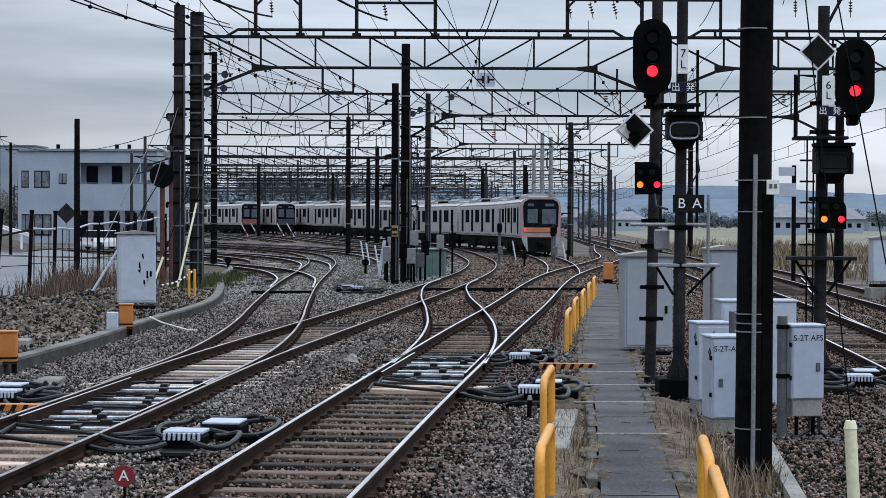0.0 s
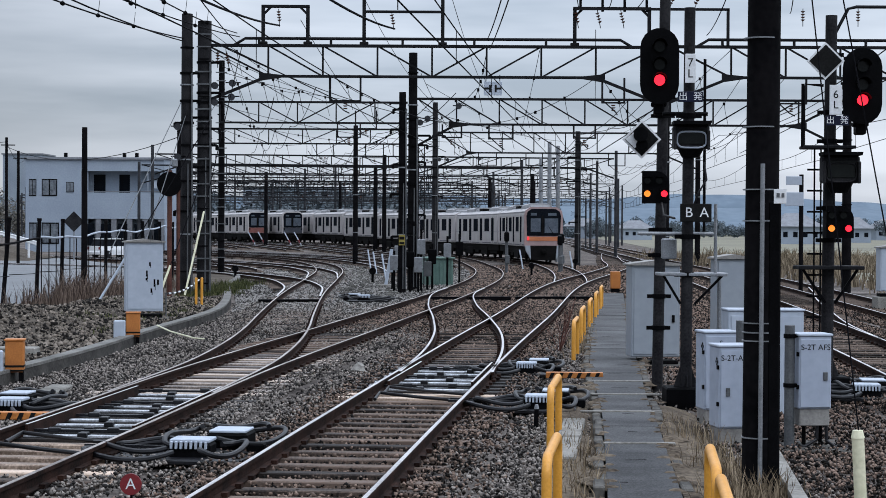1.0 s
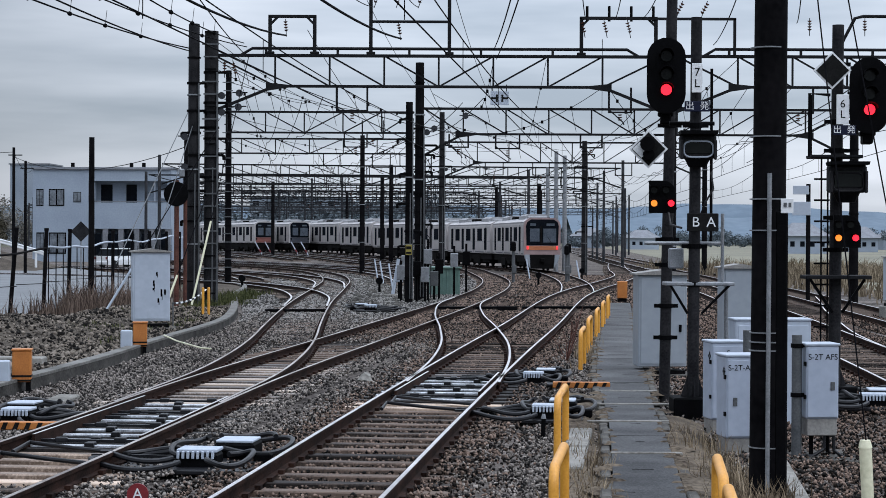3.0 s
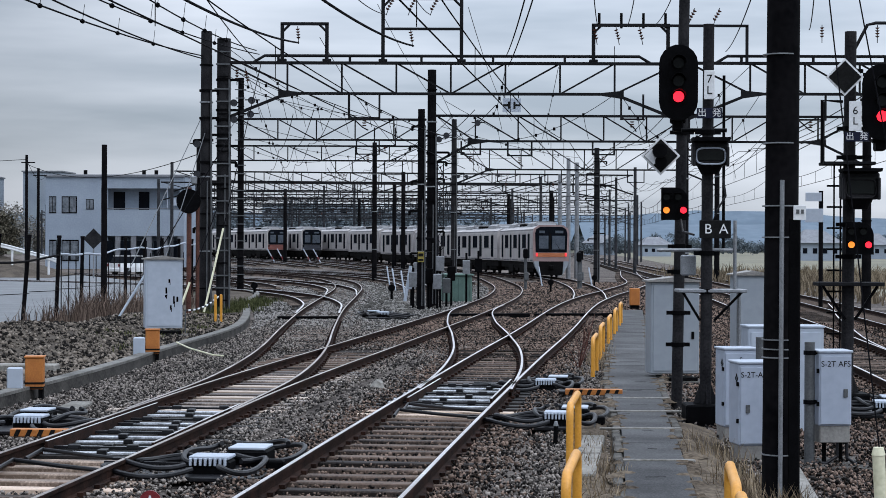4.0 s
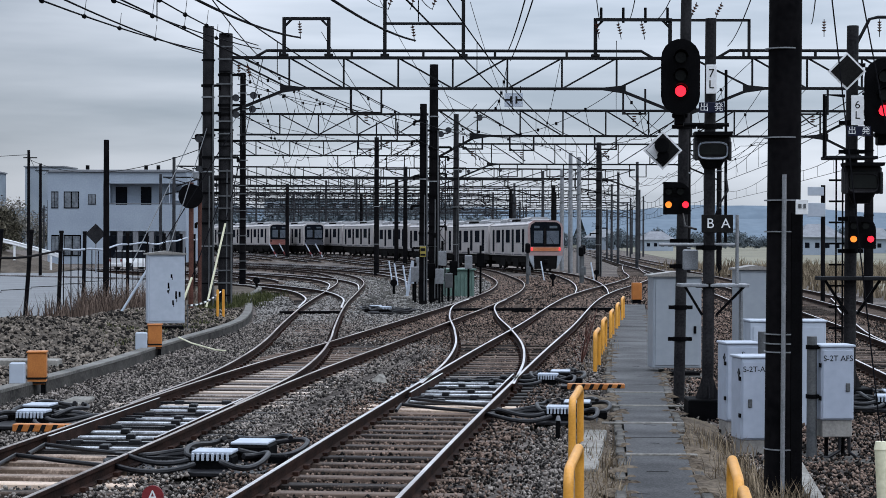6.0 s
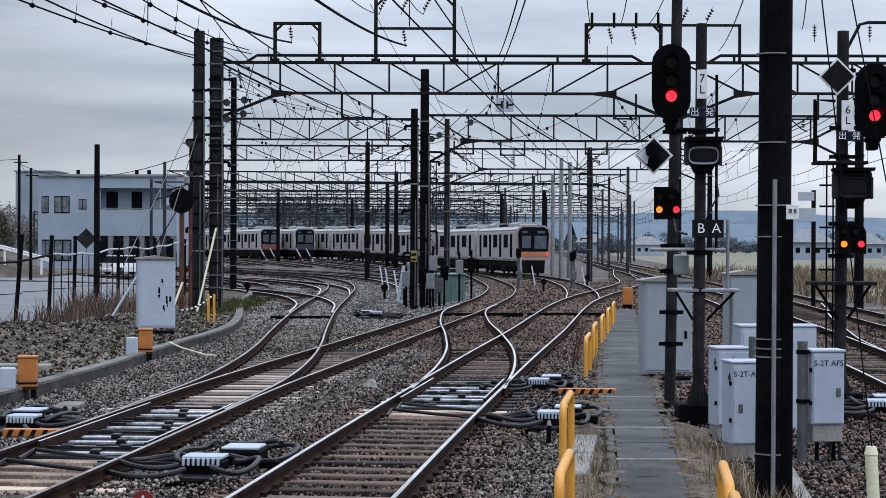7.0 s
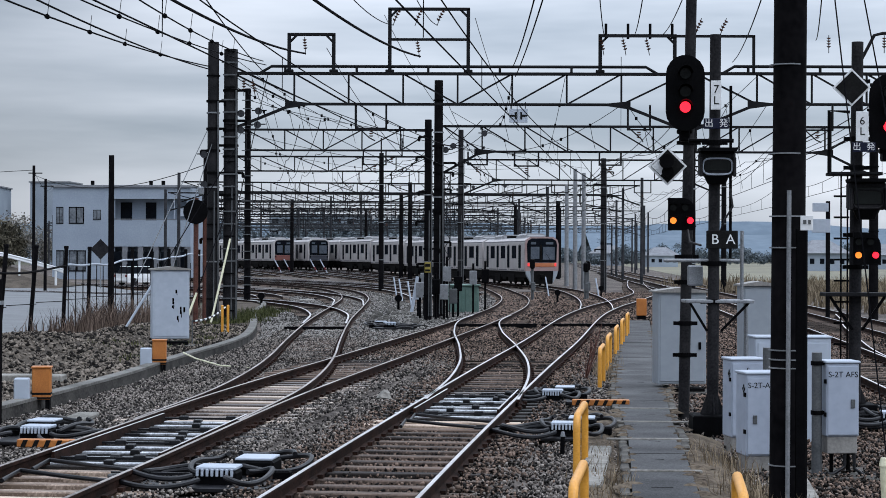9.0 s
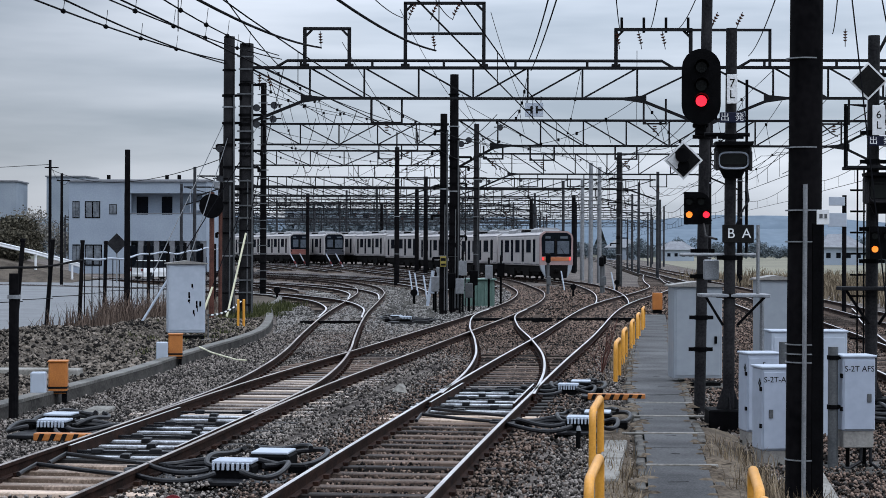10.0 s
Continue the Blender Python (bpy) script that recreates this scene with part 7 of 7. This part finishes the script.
on_rail = np.abs(near_track - HALF) < 0.09
sx, sy, near_track = sx[~on_rail], sy[~on_rail], near_track[~on_rail]
level = np.where(near_track < 0.85, np.where(sy > 44, -0.172, -0.2), np.where(near_track < 1.5, -0.165, -0.235))
in_a = (np.abs(sx - np.interp(sy, LINE_A[:, 1], LINE_A[:, 0])) < 1.05) & (sy > 26.4) & (sy < 34)
in_b = (np.abs(sx - np.interp(sy, LINE_B[:, 1], LINE_B[:, 0])) < 0.9) & (sy > 18.5) & (sy < 38)
level = np.where(in_a | in_b, -0.25, level)
sz = level + g.uniform(-0.02, 0.03, len(sx))
size = 0.0095 + 0.015 * g.uniform(0, 1, len(sx)) ** 1.5 + 0.00012 * sy
rusty = ((sy + g.normal(0, 3, len(sy)) > 45) & (sx > np.interp(sy, LINE_B[:, 1], LINE_B[:, 0]) - 1.1)) | (np.abs(sx - np.interp(sy, LINE_A[:, 1], LINE_A[:, 0])) < 1.5 + g.normal(0, 0.25, len(sx))) | (sx > 3.4 + sy * 0.01 + g.normal(0, 0.3, len(sx)))
for pick, mat, seed, label in ((~rusty, M_STONE, 4, "loose crushed grey-brown ballast stones between the tracks"), (rusty, M_STONERUST, 5, "rust-stained dark brown ballast stones around the tracks")):
    me = stone_mesh(np.column_stack([sx, sy, sz])[pick], size[pick], seed)
    me.materials.append(mat)
    tagged(new("ballast_stones", me), label, "ballast", kind="stuff")
fy = 56 * (135 / 56) ** g.uniform(0, 1, 74000)
fx = g.uniform(-1, 1, 74000) * (9 + fy * 0.05) - 1.5 + fy * 0.045
dist = np.min([np.abs(np.abs(fx - np.interp(fy, ln[:, 1], ln[:, 0], left=99, right=99)) - HALF) for ln in (LINE_A, LINE_B, LINE_C, LINE_D, LINE_T, LINE_E)], axis=0)
ok = (dist > 0.12) & (fx > np.interp(fy, CURB[:, 1], CURB[:, 0]) + 0.1)
fx, fy = fx[ok], fy[ok]
between = np.min([np.abs(fx - np.interp(fy, ln[:, 1], ln[:, 0], left=99, right=99)) for ln in (LINE_A, LINE_B, LINE_C, LINE_D, LINE_T, LINE_E)], axis=0) < 1.3
level, far_size = np.where(between, -0.168, -0.235), g.uniform(0.025, 0.055, len(fx))
grey = fx < np.interp(fy, LINE_B[:, 1], LINE_B[:, 0]) - 1.1
for pick, mat, seed, label in ((~grey, M_STONERUST, 9, "coarse rust-stained ballast stones around the far turnouts"), (grey, M_YARDSTONE, 10, "coarse grey ballast stones at the yard throat")):
    me = stone_mesh(np.column_stack([fx, fy, level])[pick], far_size[pick], seed)
    me.materials.append(mat)
    tagged(new("far_ballast_stones", me), label, "ballast", kind="stuff")
ry = 66 * (128 / 66) ** g.uniform(0, 1, 1500)
rx = g.normal(0, 1.6, 1500) - 3.2 - (ry - 70) * 0.02
clear = np.min([np.abs(np.abs(rx - np.interp(ry, ln[:, 1], ln[:, 0], left=99, right=99)) - HALF) for ln in (LINE_A, LINE_B, LINE_C, LINE_D, LINE_T)], axis=0) > 0.2
me = stone_mesh(np.column_stack([rx, ry, -0.24 + 0 * rx])[clear], (0.04 + 0.12 * g.uniform(0, 1, 1500) ** 4)[clear], 12)
me.materials.append(M_CONDARK)
tagged(new("pale_rubble", me), "pale concrete rubble strewn between the yard tracks", "rubble", kind="stuff")
bx, by = g.uniform(-13.1, -6.9, 26000), g.uniform(26, 64, 26000)
ok = bx < np.interp(by, CURB[:, 1], CURB[:, 0]) - 0.4
bx, by = bx[ok], by[ok]
bz = np.array([bank_height(float(x), float(y)) for x, y in zip(bx, by)]) + 0.01
me = stone_mesh(np.column_stack([bx, by, bz]), 0.013 + 0.05 * g.uniform(0, 1, len(bx)) ** 4, 6)
me.materials.append(M_GRAVEL)
tagged(new("bank_stones", me), "loose grey-brown gravel and litter on the bank", "gravel", kind="stuff")


# ================= plants =================
def blades(name, spots, mat, label, category, width=0.008, seed=1):
    """Thin bent blades: spots of (x, y, z, height)."""
    q = np.random.default_rng(seed)
    s = Shape()
    for x, y, z, h in spots:
        a, lean = q.uniform(0, 2 * math.pi), q.uniform(0.1, 0.6) * h
        dx, dy = math.cos(a), math.sin(a)
        w = width * q.uniform(0.6, 1.5)
        k = len(s.v)
        s.v += [(x - w, y, z), (x + w, y, z), (x + dx * lean * 0.3 + w * 0.7, y + dy * lean * 0.3, z + h * 0.6), (x + dx * lean * 0.3 - w * 0.7, y + dy * lean * 0.3, z + h * 0.6), (x + dx * lean, y + dy * lean, z + h)]
        s.f += [(k, k + 1, k + 2, k + 3), (k + 3, k + 2, k + 4)]
    me = bpy.data.meshes.new(name)
    me.from_pydata(s.v, [], s.f)
    me.materials.append(mat)
    return tagged(new(name, me), label, category, kind="stuff")


def tufts(n, box, zf, h0, h1, per, seed, spread=0.12):
    q = np.random.default_rng(seed)
    out = []
    for _ in range(n):
        x, y = box(q)
        hh = q.uniform(h0, h1)
        for _ in range(per):
            px, py = x + q.normal(0, spread), y + q.normal(0, spread * 1.6)
            out.append((px, py, zf(px, py), hh * q.uniform(0.4, 1.1)))
    return out


walk_x = lambda y: float(np.interp(y, WALK[:, 1], WALK[:, 0]))


def beside_walk(lo, hi, y0, y1):
    def pick(q):
        y = q.uniform(y0, y1)
        return walk_x(y) + q.uniform(lo, hi), y
    return pick


blades("dry_grass", tufts(75, beside_walk(0.5, 1.15, 13.5, 24), lambda x, y: -0.25, 0.08, 0.34, 18, 1) + tufts(14, lambda q: (3.05 + q.normal(0, 0.2), 17.4 + q.normal(0, 0.3)), lambda x, y: -0.28, 0.15, 0.42, 26, 2)
       + tufts(40, beside_walk(-0.85, -0.5, 14, 26), lambda x, y: -0.24, 0.08, 0.3, 18, 3) + tufts(50, beside_walk(-0.9, -0.55, 36, 60), lambda x, y: -0.25, 0.1, 0.4, 14, 4),
       M_STRAW, "dry straw-coloured grass beside the walkway", "grass", 0.005)
blades("bank_weeds", tufts(95, lambda q: (q.uniform(-13.2, -10.2), q.uniform(50, 76)), bank_height, 0.35, 1.0, 16, 7, 0.14) + tufts(45, lambda q: (-11.3 + q.normal(0, 0.5), 57 + q.normal(0, 2.0)), bank_height, 0.6, 1.25, 20, 17, 0.16), M_WEED, "tall dry brown weeds on the bank", "weeds", 0.009, 2)
blades("bank_grass", tufts(70, lambda q: (-8.05 - 0.1 * (q.uniform(0, 1) * 12) + q.normal(0, 0.25), q.uniform(64, 80)), bank_height, 0.1, 0.4, 24, 8, 0.2) + tufts(24, lambda q: (q.uniform(-9.4, -7.2), q.uniform(40, 62)), bank_height, 0.06, 0.2, 16, 18, 0.25), M_GRASS, "patches of fresh green grass on the bank", "grass", 0.01, 3)
blades("field_grass", tufts(900, lambda q: (q.uniform(18.5, 42), q.uniform(50, 190)), lambda x, y: -0.28, 0.3, 1.2, 16, 9, 0.5), M_REED, "pale dry reeds at the edge of the fields", "reeds", 0.03, 4)


def crown_mesh(name, lumps, per, size, mat, seed):
    """Small leaf faces scattered through ellipsoids (x, y, z, rx, ry, rz)."""
    q = np.random.default_rng(seed)
    vs, fs = [], []
    for x, y, z, rx, ry, rz in lumps:
        d = q.normal(0, 1, (per, 3))
        d /= np.linalg.norm(d, axis=1)[:, None]
        p = d * q.uniform(0.45, 1.05, (per, 1)) * (rx, ry, rz) + (x, y, z)
        u, w = q.normal(0, 1, (per, 3)) * size, q.normal(0, 1, (per, 3)) * size
        k = len(vs)
        quad = np.stack([p - u, p + w, p + u, p - w], 1).reshape(-1, 3)
        vs += quad.tolist()
        fs += [(k + 4 * i, k + 4 * i + 1, k + 4 * i + 2, k + 4 * i + 3) for i in range(per)]
    me = bpy.data.meshes.new(name)
    me.from_pydata(vs, [], fs)
    me.materials.append(mat)
    return me


def tree(x, y, h, w, seed, label="bushy dark green tree", mat=M_BUSH, per=900):
    q = np.random.default_rng(seed)
    t = thing("tree", label, "tree", (x, y, -0.3), group="trees")
    trunk = Shape().tube([(0, 0, 0), (0.1, 0, h * 0.3), (0, 0.1, h * 0.7)], 0.03 * h, 8, 0.01 * h)
    lumps = []
    for k in range(7):
        a, r = q.uniform(0, 6.28), q.uniform(0.15, 0.42) * w
        c = (r * math.cos(a), r * math.sin(a), h * q.uniform(0.38, 0.85))
        trunk.tube([(0, 0.03, h * 0.3), c], 0.012 * h, 6, 0.004 * h)
        lumps.append((*c, w * q.uniform(0.2, 0.32), w * q.uniform(0.2, 0.32), h * q.uniform(0.12, 0.2)))
    part("trunk", trunk, M_BARK, t)
    ob = new("crown", crown_mesh("crown", lumps, per, 0.011 * h, mat, seed))
    ob.parent = t


for k, (x, y, h, w) in enumerate(((-40.5, 148, 6.4, 7.0), (-37.8, 149, 4.6, 4.2), (-45, 150, 6.8, 7), (-50, 152, 7, 8), (-38, 145, 4.8, 4.5))):
    tree(x, y, h, w, 20 + k, "bushy olive-brown shrub tree above the road", M_BUSH, 1700)


def wood(name, n, xs, ys, hs, seed, label, mat, per=70, leaf=0.5):
    q = np.random.default_rng(seed)
    lumps = []
    for _ in range(n):
        x, y, h = q.uniform(*xs), q.uniform(*ys), q.uniform(*hs)
        for _ in range(3):
            lumps.append((x + q.normal(0, h * 0.25), y, h * q.uniform(0.3, 0.75), h * 0.3, h * 0.3, h * 0.28))
    tagged(new(name, crown_mesh(name, lumps, per, leaf, mat, seed)), label, "trees", kind="stuff")


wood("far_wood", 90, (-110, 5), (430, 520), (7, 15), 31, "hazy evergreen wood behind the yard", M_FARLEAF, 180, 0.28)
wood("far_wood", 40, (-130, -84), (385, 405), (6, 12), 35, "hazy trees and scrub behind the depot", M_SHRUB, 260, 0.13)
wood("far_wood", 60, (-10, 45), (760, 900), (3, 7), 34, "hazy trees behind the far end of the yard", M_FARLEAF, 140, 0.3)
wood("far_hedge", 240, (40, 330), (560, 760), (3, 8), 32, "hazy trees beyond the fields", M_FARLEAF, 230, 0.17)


# ================= far hills =================
def ridge(y, x0, x1, h, seed, name):
    s = Shape()
    n = 160
    for i in range(n + 1):
        x = x0 + (x1 - x0) * i / n
        top = h * (0.8 + 0.22 * noise.noise(Vector((x * 0.004, seed, 0))) + 0.08 * noise.noise(Vector((x * 0.02, seed, 3))) + 0.035 * noise.noise(Vector((x * 0.09, seed, 5))))
        s.v += [(x, y - 150, -1), (x, y - 60, top * 0.55), (x, y, top), (x, y + 200, -1)]
    s.f = [(4 * i + k, 4 * i + k + 1, 4 * i + k + 5, 4 * i + k + 4) for i in range(n) for k in range(3)]
    solid(name, s, M_HILL, "wooded hills on the horizon, coloured blue for haze", "hills", kind="structure", smooth=True)


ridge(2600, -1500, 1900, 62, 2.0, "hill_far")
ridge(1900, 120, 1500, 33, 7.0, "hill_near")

for foot, top in (((-9.41, 52.0, 1.58), (-9.5, 67.0, 6.96)), ((-9.15, 56.0, 1.5), (-9.33, 67.0, 6.51))):
    solid("guy_wire", Shape().tube([foot, top], 0.016, 6), M_POSTGREY, "pale steel guy wire running up to the ladder mast", "guy wire", "mast guy wires")


# ================= what moves =================
RUN = [(0.0, 0.0), (0.5, 0.09), (1.0, 0.18), (1.5, 0.26), (2.0, 0.33), (2.75, 0.43), (3.5, 0.51), (4.5, 0.62), (5.5, 0.735), (6.2, 0.79), (7.0, 0.85), (8.0, 0.925), (9.0, 0.975), (10.0, 1.0)]
TRAIN_START, TRAIN_RUN = 46.0, 22.0


def motions():
    for k, car in enumerate(TRAIN):
        rows = []
        for t, part_way in RUN:
            s = TRAIN_START + TRAIN_RUN * part_way + 9.0 + 18.2 * k
            x0, y0, _, _ = spot(LINE_T, s - 6)
            x1, y1, _, _ = spot(LINE_T, s + 6)
            rows.append((t, pose((x0 + x1) / 2, (y0 + y1) / 2, rise((y0 + y1) / 2), 0, 0, math.degrees(math.atan2(x0 - x1, y1 - y0)))))
        walk(car, rows)


motions()
